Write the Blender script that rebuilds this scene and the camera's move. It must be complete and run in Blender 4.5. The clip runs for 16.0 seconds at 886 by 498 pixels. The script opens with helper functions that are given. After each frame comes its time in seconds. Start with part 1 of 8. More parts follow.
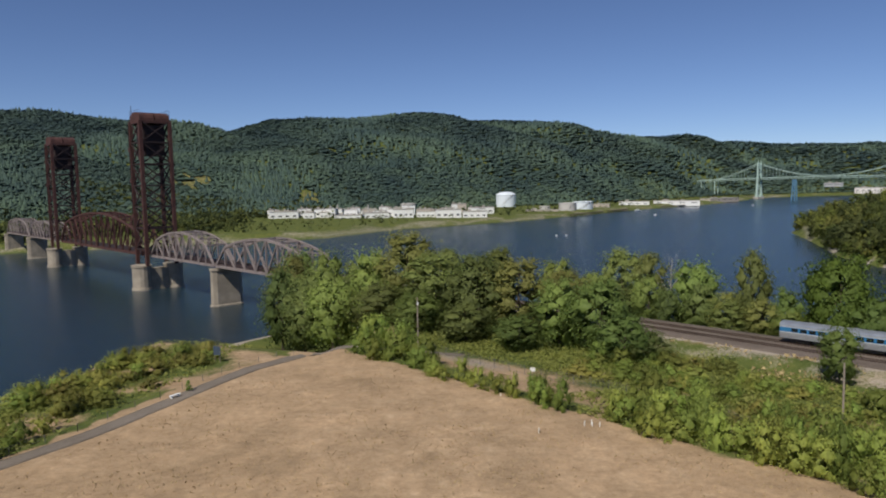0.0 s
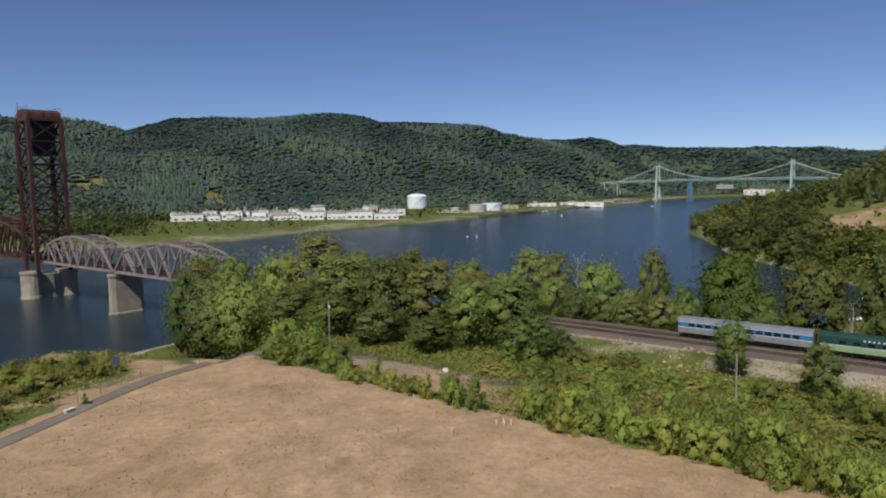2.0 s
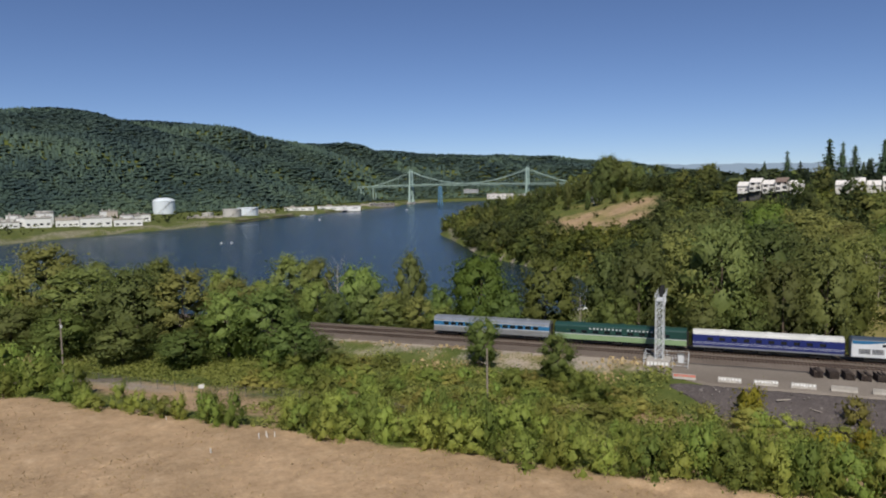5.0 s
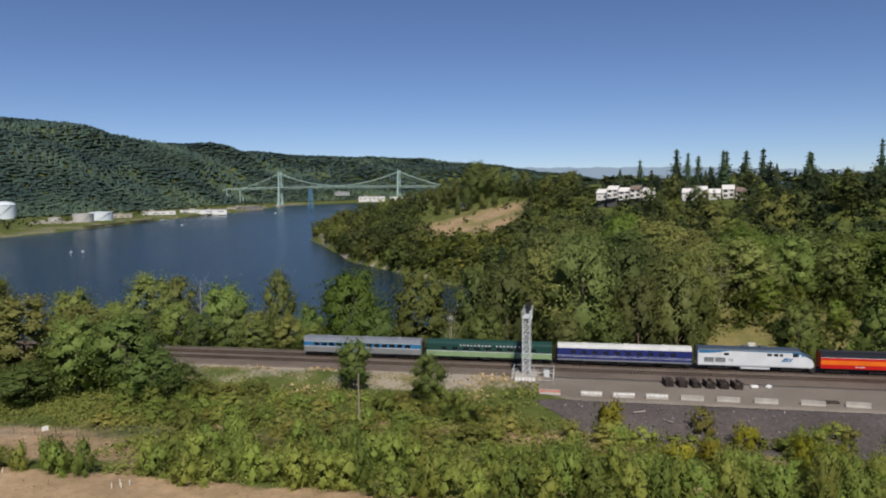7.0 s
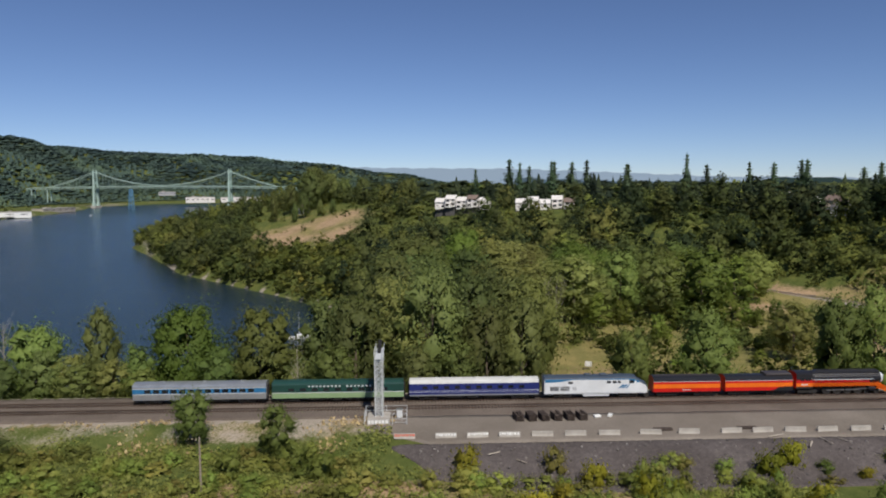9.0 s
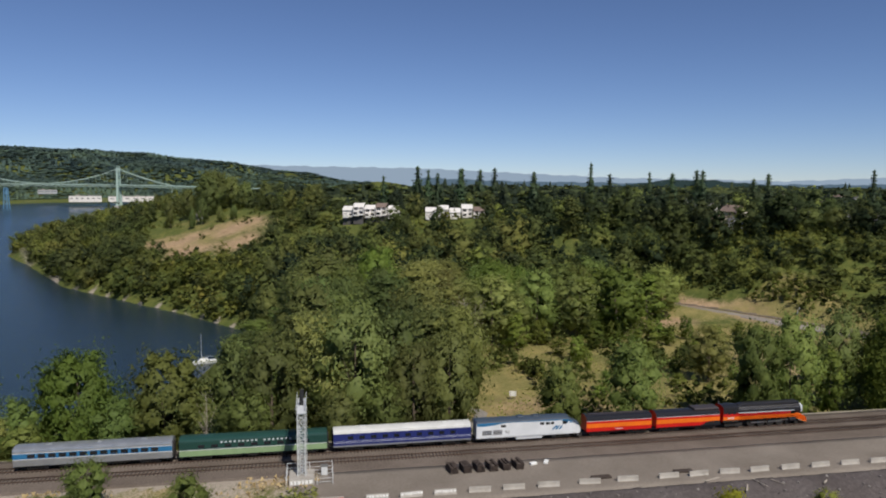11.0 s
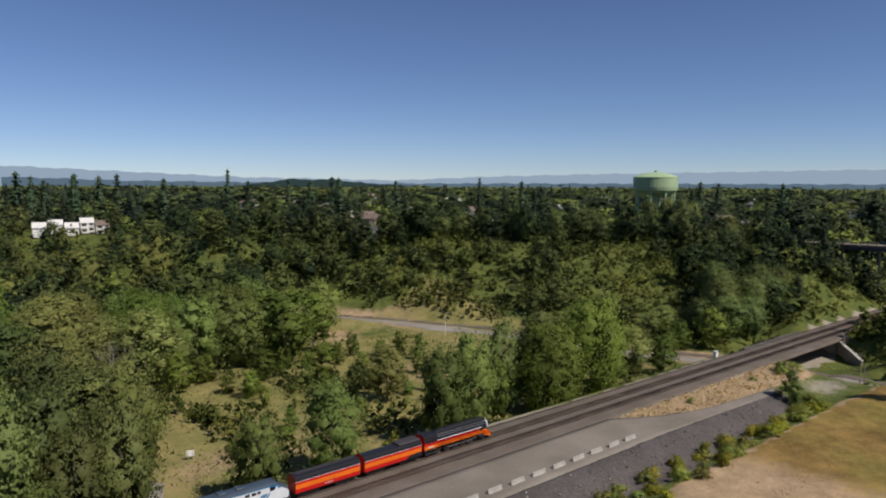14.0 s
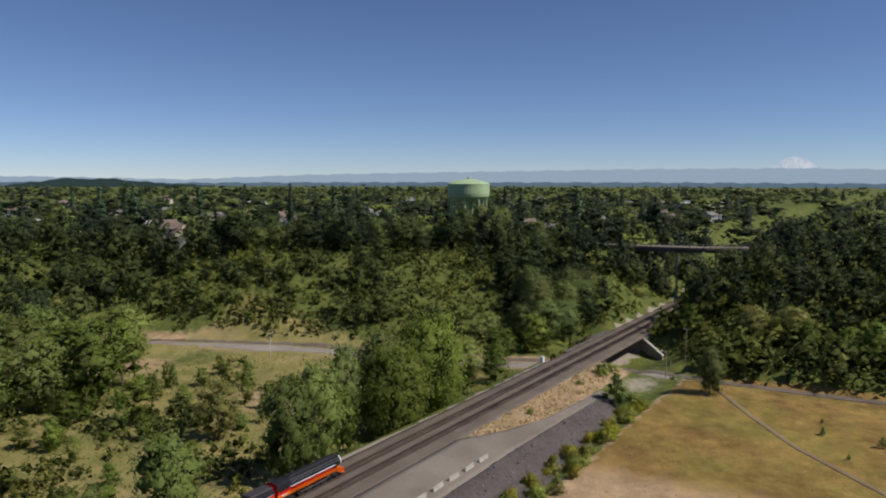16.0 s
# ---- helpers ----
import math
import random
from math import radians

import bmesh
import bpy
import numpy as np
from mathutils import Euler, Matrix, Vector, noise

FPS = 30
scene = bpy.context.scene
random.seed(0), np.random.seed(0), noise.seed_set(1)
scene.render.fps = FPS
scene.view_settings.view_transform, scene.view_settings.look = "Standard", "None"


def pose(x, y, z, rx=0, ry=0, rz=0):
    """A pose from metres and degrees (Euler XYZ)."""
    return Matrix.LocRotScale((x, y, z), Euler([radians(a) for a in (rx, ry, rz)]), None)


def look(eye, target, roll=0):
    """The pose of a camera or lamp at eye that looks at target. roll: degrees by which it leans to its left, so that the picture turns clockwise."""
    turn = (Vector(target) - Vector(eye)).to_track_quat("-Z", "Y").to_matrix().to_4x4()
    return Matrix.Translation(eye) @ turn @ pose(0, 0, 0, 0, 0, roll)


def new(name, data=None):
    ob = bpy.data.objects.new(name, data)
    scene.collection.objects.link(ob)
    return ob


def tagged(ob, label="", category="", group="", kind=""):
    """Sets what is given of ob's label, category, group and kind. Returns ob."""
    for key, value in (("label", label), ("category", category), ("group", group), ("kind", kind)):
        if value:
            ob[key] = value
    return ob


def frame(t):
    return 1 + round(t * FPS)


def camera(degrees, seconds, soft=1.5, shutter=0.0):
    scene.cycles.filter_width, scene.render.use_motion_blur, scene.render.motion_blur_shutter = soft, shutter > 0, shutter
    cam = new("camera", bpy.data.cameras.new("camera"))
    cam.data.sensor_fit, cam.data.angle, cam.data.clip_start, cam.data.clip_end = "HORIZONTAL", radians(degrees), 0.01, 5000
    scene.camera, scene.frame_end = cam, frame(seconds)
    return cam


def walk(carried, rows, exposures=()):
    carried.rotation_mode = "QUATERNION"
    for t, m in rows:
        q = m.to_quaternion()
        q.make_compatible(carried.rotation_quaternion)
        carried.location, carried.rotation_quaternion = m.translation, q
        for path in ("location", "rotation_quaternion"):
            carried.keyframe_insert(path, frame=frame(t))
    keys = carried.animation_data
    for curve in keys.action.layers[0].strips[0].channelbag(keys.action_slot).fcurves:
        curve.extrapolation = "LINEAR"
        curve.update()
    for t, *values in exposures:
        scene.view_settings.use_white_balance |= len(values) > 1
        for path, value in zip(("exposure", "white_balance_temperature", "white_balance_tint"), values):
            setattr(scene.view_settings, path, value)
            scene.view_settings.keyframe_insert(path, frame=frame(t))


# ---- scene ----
cam = camera(64.0, 16.0, soft=2.0)
PATH = [
    (0, (0.00, 0.00, 50.39), (0.00, 99.61, 41.52), -1.09),
    (0.5, (-0.05, 0.02, 50.36), (3.66, 99.56, 41.46), -1.07),
    (1, (-0.06, -0.05, 50.36), (5.54, 99.40, 41.49), -1.06),
    (1.5, (-0.03, 0.04, 50.34), (9.26, 99.22, 41.54), -1.04),
    (2, (0.02, 0.13, 50.39), (12.42, 98.96, 41.54), -1.05),
    (2.5, (0.06, 0.16, 50.45), (18.16, 98.11, 41.54), -1.05),
    (3, (0.05, 0.14, 50.46), (22.70, 97.14, 41.63), -0.99),
    (3.5, (0.08, 0.27, 50.50), (26.62, 96.29, 41.73), -0.91),
    (4, (0.11, 0.23, 50.58), (32.05, 94.59, 41.79), -0.80),
    (4.5, (0.03, 0.47, 50.57), (39.23, 92.05, 41.79), -0.85),
    (5, (-0.01, 0.61, 50.60), (44.50, 89.72, 41.76), -0.82),
    (5.2, (-0.01, 0.66, 50.65), (46.40, 88.80, 41.80), -0.81),
    (7.3, (1.12, 1.74, 54.88), (62.98, 79.82, 46.02), -0.62),
    (7.5, (1.25, 2.22, 55.52), (64.69, 79.01, 46.66), -0.60),
    (8, (1.68, 3.20, 57.14), (71.69, 74.03, 48.18), -0.46),
    (8.5, (1.85, 4.89, 58.81), (77.65, 69.48, 49.66), -0.26),
    (8.7, (2.00, 5.46, 59.49), (77.96, 69.84, 50.31), -0.21),
    (10.8, (6.01, 14.49, 66.65), (89.71, 68.40, 57.25), 0.28),
    (11, (6.60, 15.54, 67.04), (91.03, 68.29, 57.62), 0.33),
    (11.5, (8.19, 17.88, 67.92), (96.64, 63.59, 58.60), 0.49),
    (12, (9.66, 20.79, 68.72), (103.23, 54.83, 59.51), 0.25),
    (12.5, (11.03, 23.68, 69.72), (106.87, 50.68, 60.47), 0.29),
    (13, (12.38, 26.43, 70.87), (110.14, 45.36, 61.58), 0.29),
    (13.5, (13.84, 29.25, 72.23), (112.89, 39.32, 62.86), 0.27),
    (14, (15.34, 31.89, 73.50), (114.82, 35.57, 64.08), 0.24),
    (14.5, (17.14, 34.36, 74.80), (116.66, 31.78, 65.33), 0.21),
    (15, (19.01, 36.71, 76.02), (118.09, 27.05, 66.55), 0.21),
    (15.5, (20.96, 38.89, 77.20), (119.11, 22.30, 67.68), 0.19),
    (16, (23.04, 41.03, 78.54), (119.66, 17.11, 68.93), 0.13),
]
walk(cam, [(t, look(eye, target, roll)) for t, eye, target, roll in PATH])

# ---- light ----
SUN_AZ, SUN_EL = radians(-150.0), radians(49.0)      # azimuth clockwise from +y
world = bpy.data.worlds.new("sky")
scene.world = world
world.use_nodes = True
wn = world.node_tree.nodes
sky = wn.new("ShaderNodeTexSky")
sky.sky_type, sky.sun_disc = "NISHITA", False
sky.sun_elevation, sky.sun_rotation = SUN_EL, SUN_AZ
sky.altitude, sky.air_density, sky.dust_density, sky.ozone_density = 1200, 0.75, 0.0, 3.2
wn["Background"].inputs["Strength"].default_value = 0.078
cool = wn.new("ShaderNodeMix")
cool.data_type, cool.blend_type = "RGBA", "MULTIPLY"
cool.inputs[0].default_value, cool.inputs[7].default_value = 1.0, (0.9, 0.93, 1.08, 1)
world.node_tree.links.new(sky.outputs[0], cool.inputs[6])
world.node_tree.links.new(cool.outputs[2], wn["Background"].inputs[0])
sun = new("sun", bpy.data.lights.new("sun", "SUN"))
sun.data.energy, sun.data.angle, sun.data.color = 4.3, radians(0.53), (1.0, 0.94, 0.84)
sun.matrix_world = look((0, 0, 0), (-math.sin(SUN_AZ) * math.cos(SUN_EL), -math.cos(SUN_AZ) * math.cos(SUN_EL), -math.sin(SUN_EL)))
sun.location = (-200, -260, 300)
scene.view_settings.exposure = 0.0


# ---- materials ----
class Nodes:
    """A small helper to write node materials in few lines."""

    def __init__(self, name, rough=0.8, metal=0.0, spec=0.3):
        self.m = bpy.data.materials.new(name)
        self.m.use_nodes = True
        self.t = self.m.node_tree
        self.b = self.t.nodes["Principled BSDF"]
        self.b.inputs["Roughness"].default_value = rough
        self.b.inputs["Metallic"].default_value = metal
        self.b.inputs["Specular IOR Level"].default_value = spec
        self.geo = None

    def add(self, kind, **values):
        n = self.t.nodes.new("ShaderNode" + kind)
        for k, v in values.items():
            n.inputs[k].default_value = v
        return n

    def link(self, a, b):
        self.t.links.new(a, b)

    def pos(self, obj=False):
        n = self.add("TexCoord")
        if obj:
            return n.outputs["Object"]
        return self.add("NewGeometry").outputs["Position"]

    def noise(self, scale, detail=4.0, rough=0.6, vec=None, stretch=None):
        n = self.add("TexNoise", Scale=scale, Detail=detail, Roughness=rough)
        v = vec or self.pos()
        if stretch:
            mp = self.add("Mapping", Scale=stretch)
            self.link(v, mp.inputs["Vector"])
            v = mp.outputs[0]
        self.link(v, n.inputs["Vector"])
        return n.outputs["Fac"]

    def ramp(self, fac, stops):
        n = self.add("ValToRGB")
        r = n.color_ramp
        while len(r.elements) < len(stops):
            r.elements.new(0.5)
        for e, (p, c) in zip(r.elements, stops):
            e.position, e.color = p, (*c, 1) if len(c) == 3 else c
        self.link(fac, n.inputs[0])
        return n.outputs[0]

    def mix(self, fac, a, b, mode="MIX"):
        n = self.t.nodes.new("ShaderNodeMix")
        n.data_type, n.blend_type = "RGBA", mode
        for sock, v in ((n.inputs[0], fac), (n.inputs[6], a), (n.inputs[7], b)):
            if isinstance(v, (int, float)):
                sock.default_value = v
            elif isinstance(v, tuple):
                sock.default_value = (*v, 1)
            else:
                self.link(v, sock)
        return n.outputs[2]

    def math(self, op, a, b=0.0):
        n = self.t.nodes.new("ShaderNodeMath")
        n.operation = op
        for sock, v in zip(n.inputs, (a, b)):
            if isinstance(v, (int, float)):
                sock.default_value = v
            else:
                self.link(v, sock)
        return n.outputs[0]

    def base(self, c):
        if isinstance(c, tuple):
            self.b.inputs["Base Color"].default_value = (*c, 1)
        else:
            self.link(c, self.b.inputs["Base Color"])
        return self

    def bump(self, h, strength=0.4, dist=0.1):
        n = self.add("Bump", Strength=strength, Distance=dist)
        self.link(h, n.inputs["Height"])
        self.link(n.outputs[0], self.b.inputs["Normal"])
        return self

    def rough(self, fac, lo, hi):
        n = self.add("MapRange")
        n.inputs["To Min"].default_value, n.inputs["To Max"].default_value = lo, hi
        self.link(fac, n.inputs["Value"])
        self.link(n.outputs[0], self.b.inputs["Roughness"])
        return self


def worn(name, colour, dark=0.72, light=1.12, scale=0.7, rough=0.6, metal=0.0, bump=0.15, spec=0.3, fine=9.0):
    """Paint, stone or metal with blotches and fine grain."""
    n = Nodes(name, rough, metal, spec)
    big, small = n.noise(scale, 5), n.noise(fine, 3)
    c = n.ramp(big, [(0.3, tuple(v * dark for v in colour)), (0.7, tuple(min(1, v * light) for v in colour))])
    c = n.mix(0.35, c, n.ramp(small, [(0.25, tuple(v * 0.6 for v in colour)), (0.75, tuple(min(1, v * 1.25) for v in colour))]))
    n.base(c).bump(small, bump, 0.03).rough(big, max(0.05, rough - 0.12), min(1, rough + 0.12))
    return n.m


def leaves(name, dark, mid, light, per="object", trans=0.52, hue_lo=0.488):
    """Foliage: a tint for each plant, another for each clump of leaves, and a fine mottle."""
    n = Nodes(name, 0.62, 0, 0.22)
    geo = n.add("NewGeometry")
    isl = geo.outputs["Random Per Island"]
    rnd = n.add("ObjectInfo").outputs["Random"]
    c = n.mix(0.45, n.ramp(isl, [(0.0, dark), (0.5, mid), (1.0, light)]), mid)
    big = n.noise(0.045 if per == "object" else 0.016, 3)
    c = n.mix(0.35, c, n.ramp(big, [(0.33, tuple(v * 0.7 for v in mid)), (0.67, tuple(min(1, v * 1.15) for v in light))]))
    if per == "object":
        hue = n.add("HueSaturation")
        n.link(c, hue.inputs["Color"])
        mr = n.add("MapRange")
        mr.inputs["To Min"].default_value, mr.inputs["To Max"].default_value = hue_lo - 0.012, 0.52
        n.link(rnd, mr.inputs["Value"])
        n.link(mr.outputs[0], hue.inputs["Hue"])
        mv = n.add("MapRange")
        mv.inputs["To Min"].default_value, mv.inputs["To Max"].default_value = 0.68, 1.38
        n.link(n.math("FRACT", n.math("MULTIPLY", rnd, 7.31)), mv.inputs["Value"])
        n.link(mv.outputs[0], hue.inputs["Value"])
        c = hue.outputs[0]
    fine = n.noise(1.7, 4, 0.7)
    c = n.mix(0.42, c, n.ramp(fine, [(0.3, (0.6, 0.63, 0.65)), (0.5, (1.0, 1.0, 1.0)), (0.7, (1.3, 1.28, 1.22))]), "MULTIPLY")
    n.base(c)
    if trans:
        tr = n.add("BsdfTranslucent")
        n.link(c, tr.inputs["Color"])
        mx = n.add("MixShader")
        mx.inputs[0].default_value = trans
        n.link(n.b.outputs[0], mx.inputs[1])
        n.link(tr.outputs[0], mx.inputs[2])
        n.link(mx.outputs[0], n.t.nodes["Material Output"].inputs["Surface"])
    return n.m


M_LEAF = leaves("leaves_broad", (0.14, 0.185, 0.05), (0.21, 0.27, 0.072), (0.285, 0.345, 0.095))
M_MAPLE = leaves("leaves_maple", (0.12, 0.165, 0.03), (0.175, 0.235, 0.044), (0.24, 0.3, 0.06))
M_OLIVE = leaves("leaves_olive", (0.165, 0.185, 0.055), (0.24, 0.265, 0.08), (0.31, 0.33, 0.105))
M_DARK = leaves("leaves_dark", (0.105, 0.138, 0.046), (0.168, 0.208, 0.066), (0.23, 0.272, 0.085))
M_BUSH = leaves("leaves_bush", (0.18, 0.235, 0.05), (0.275, 0.335, 0.075), (0.37, 0.42, 0.1), hue_lo=0.49)
M_BRAMBLE = leaves("leaves_bramble", (0.2, 0.215, 0.05), (0.3, 0.31, 0.074), (0.4, 0.39, 0.108), hue_lo=0.484)
M_BROOM = leaves("leaves_broom", (0.2, 0.2, 0.02), (0.32, 0.31, 0.032), (0.44, 0.41, 0.05))
M_NEEDLE = leaves("needles", (0.025, 0.048, 0.024), (0.04, 0.068, 0.03), (0.06, 0.09, 0.038), trans=0.1, hue_lo=0.5)
M_BARK = worn("bark", (0.13, 0.1, 0.075), 0.6, 1.3, 1.5, 0.9, bump=0.6)
M_DEADWOOD = worn("dead_wood", (0.42, 0.37, 0.31), 0.7, 1.2, 1.2, 0.9, bump=0.4)


# ---- plan: s runs along the railway in the direction of travel, o across it, away from the field ----
T0, TH = Vector((121.40, 73.81)), radians(-47.706)
TD, TN = Vector((math.cos(TH), math.sin(TH))), Vector((-math.sin(TH), math.cos(TH)))
RAIL = 19.2


def xy(s, o):
    p = T0 + TD * s + TN * o
    return p.x, p.y


def along(s, o, z=RAIL, turn=0.0):
    """A pose whose x axis runs along the railway."""
    return pose(*xy(s, o), z, 0, 0, math.degrees(TH) + turn)


def ramp01(a, b, v):
    u = np.clip((v - a) / (b - a), 0, 1)
    return u * u * (3 - 2 * u)


def line(v, *pairs):
    return np.interp(v, pairs[::2], pairs[1::2])


RIVER = np.array([(-420, -900), (-170, -320), (-95, 0), (-84, 60), (-82, 110), (-78, 150), (-72, 185), (-76, 212), (-74, 229), (-66, 239), (-55, 254), (-40, 268),
    (-3, 280), (40, 232), (84, 190), (127, 187), (176, 221), (222, 246), (236, 315), (241, 356), (254, 452), (300, 580), (331, 675),
    (420, 800), (640, 1120), (860, 1400), (1060, 1560), (1250, 1800), (1330, 2000), (1150, 2090), (900, 2010), (800, 1850), (700, 1680), (567, 1525),
    (315, 1249), (124, 994), (-55, 831), (-118, 712), (-374, 597), (-900, 470), (-1700, 380), (-1700, -900)], float)
FIELDLINE = np.array([(-16, 120), (-14, 117), (-4, 105), (1, 94), (2, 88), (4.3, 76), (6, 68), (10, 50)], float)
LOWROAD = np.array([(330, 110), (318, 71), (308, 46), (300, 25), (283, -5), (266, -31), (258, -53), (246, -75), (228, -88), (214, -100), (186, -131), (120, -195), (20, -290)], float)


def seg_dist(x, y, pts, closed=False):
    best = np.full(np.shape(x), 1e9)
    ends = np.roll(pts, -1, 0) if closed else pts[1:]
    for (ax, ay), (bx, by) in zip(pts, ends):
        dx, dy = bx - ax, by - ay
        u = np.clip(((x - ax) * dx + (y - ay) * dy) / (dx * dx + dy * dy), 0, 1)
        best = np.minimum(best, np.hypot(x - ax - u * dx, y - ay - u * dy))
    return best


def river(x, y):
    """Distance to the shore: negative on the water."""
    inside = np.zeros(np.shape(x), bool)
    for (ax, ay), (bx, by) in zip(RIVER, np.roll(RIVER, -1, 0)):
        if ay != by:
            inside ^= ((ay > y) != (by > y)) & (x < (bx - ax) * (y - ay) / (by - ay) + ax)
    d = seg_dist(x, y, RIVER, True)
    return np.where(inside, -d, d)


def wave(x, y, size, seed=0.0):
    """Smooth cheap noise from -1 to 1."""
    a, b = x / size, y / size
    return (np.sin(a * 1.7 + 1.3 * np.sin(b * 1.1 + seed) + seed) + np.sin(b * 1.9 + 1.7 * np.sin(a * 0.8 - seed) + 2 * seed)
            + np.sin((a + b) * 1.1 + 1.1 * np.sin((a - b) * 1.4 + seed))) / 3


def to_so(x, y):
    px, py = x - T0.x, y - T0.y
    return px * TD.x + py * TD.y, px * TN.x + py * TN.y


def height(x, y):
    """The height of the ground above the river."""
    x, y = np.asarray(x, float), np.asarray(y, float)
    s, o = to_so(x, y)
    r = river(x, y)
    field = line(s, 20, 19.8, 80, 18.2)
    edge = line(s, -45, -66.5, 5, -64.0, 75, -40.0)
    strip = line(s, -60, 17.0, 0, 16.5, 60, 16.4)
    z = field + (strip - field) * ramp01(edge - 1, edge + line(s, -60, 24, 10, 16, 75, 8), o)
    top = line(s, -45, -10.0, -30, -24.0, 95, -24.0, 150, -22.0, 178, -12.0)
    z = z + (18.85 - z) * ramp01(top - 11, top, o)
    z = np.where(o > 4, 18.85 + (13.0 - 18.85) * ramp01(5, 17, o), z)
    z = z + 0.25 * wave(x, y, 11, 1.0) * ((o > 14) | (o < edge)) + 0.35 * wave(x, y, 40, 2.0) * (o < edge)
    shelf = 19.0 - 0.25 * np.maximum(0, y - 139 + 0.35 * (x + 40)) + 30 * ramp01(-24, 0, x)
    z = np.where((y > 130) & (x < 0), np.minimum(z, np.maximum(shelf, 2.0)), z)
    # the bluff, with the cut of the railway in it
    crest = line(y, -420, 210, -130, 320, -95, 380, 350, 388, 620, 470, 760, 640, 1000, 900, 1600, 1500)
    foot = crest - line(y, -420, 70, -130, 95, -95, 118, 20, 80, 300, 95, 620, 150)
    bluff = np.where(o > 5, z, np.minimum(z, 30))
    bluff = bluff + (43.5 + 1.5 * wave(x, y, 60, 3.0) - bluff) * np.clip((x - foot) / (crest - foot), 0, 1) ** 1.15
    cut = 18.85 + np.maximum(0, np.abs(o + 2) - 9) * 0.8
    z = np.where(s > 215, np.minimum(bluff, cut), np.where(o > 6, bluff, z))
    z = np.where((s > 205) & (o < -8), np.minimum(bluff, np.maximum(cut, 15)), z)
    # the lower road
    d = seg_dist(x, y, LOWROAD)
    z = np.minimum(z, 13.6 + np.maximum(0, d - 7) * 0.62)
    # the hollow under the railway bridge
    out = np.maximum(np.maximum((np.abs(s - 206) - 18.5) * 1.6, (np.abs(o + 2) - 15) * 0.28), 0)
    z = np.minimum(z, 12.2 + out)
    # the far bank and the long wooded hill
    rr, az = np.hypot(x, y), np.degrees(np.arctan2(x, y))
    west = (az < 52) & (rr > 560) & (y > 380) & (x < crest - 150 + 0 * y) | (az < 56) & (rr > 1950) | (az < 44) & (rr > 1500) | (az < -20) & (rr > 640)
    base = line(az, -75, 950, -31, 950, -13, 1130, 0, 1300, 10, 1480, 17, 1800, 22, 2250, 27, 2450, 33, 2650, 45, 3200)
    ridge = base + line(az, -60, 1000, 0, 1050, 20, 1150, 45, 1000)
    el = line(az, -80, 4.9, -45, 5.1, -31.5, 5.38, -29, 5.58, -25, 5.08, -20.3, 4.35, -16.7, 4.66, -13.3, 5.62, -8, 5.55, -1.8, 5.68, 4.5, 5.37, 9.8, 4.45, 14.2, 3.78, 20.3, 3.18, 26, 2.7, 33, 2.5, 39, 2.0, 43, 1.4, 46, 1.1, 50, 0.4, 56, 0.0)
    peak = 50 + ridge * np.tan(np.radians(el)) - 20
    u = np.clip((rr - base) / (ridge - base), 0, 1.6)
    floor = 6 + np.clip(r, 0, 400) * 0.013
    hill = floor + (peak - floor) * np.where(u < 1, np.sin(np.minimum(u, 1) * np.pi / 2) ** 1.15, 1 - 0.35 * (u - 1))
    hill = hill + (30 * wave(x + y, y - 0.4 * x, 210, 5.0) + 16 * wave(x, y, 85, 1.0)) * np.clip(u * 2.5, 0, 1) * np.clip((1.02 - u) * 4, 0, 1)
    z = np.where(west, hill, z)
    # banks
    z = np.where(r < 22, np.minimum(z, -0.6 + r * np.where(west, 0.55, np.where((y > 190) & (x < 20), 0.2, 0.75)) + np.where(r > 16, (r - 16) * 3, 0)), z)
    return np.where(r < 0, np.maximum(-6, -0.6 + r * 0.4), z)


def ground_z(x, y):
    return float(height(np.array([x]), np.array([y]))[0])


# ---- the ground, one sheet to the horizon ----
def mesh_from(name, verts, faces, mat, smooth=True, normals=None):
    me = bpy.data.meshes.new(name)
    verts, faces = np.asarray(verts, np.float32), np.asarray(faces, np.int32)
    k = faces.shape[1]
    me.vertices.add(len(verts))
    me.vertices.foreach_set("co", verts.ravel())
    me.loops.add(faces.size)
    me.loops.foreach_set("vertex_index", faces.ravel())
    me.polygons.add(len(faces))
    me.polygons.foreach_set("loop_start", np.arange(0, faces.size, k, dtype=np.int32))
    me.polygons.foreach_set("loop_total", np.full(len(faces), k, np.int32))
    if smooth:
        me.polygons.foreach_set("use_smooth", np.ones(len(faces), bool))
    me.update(calc_edges=True)
    me.validate()
    if normals is not None:
        me.polygons.foreach_set("use_smooth", np.ones(len(faces), bool))
        me.normals_split_custom_set_from_vertices(np.asarray(normals, np.float32))
    if mat:
        me.materials.append(mat)
    return me


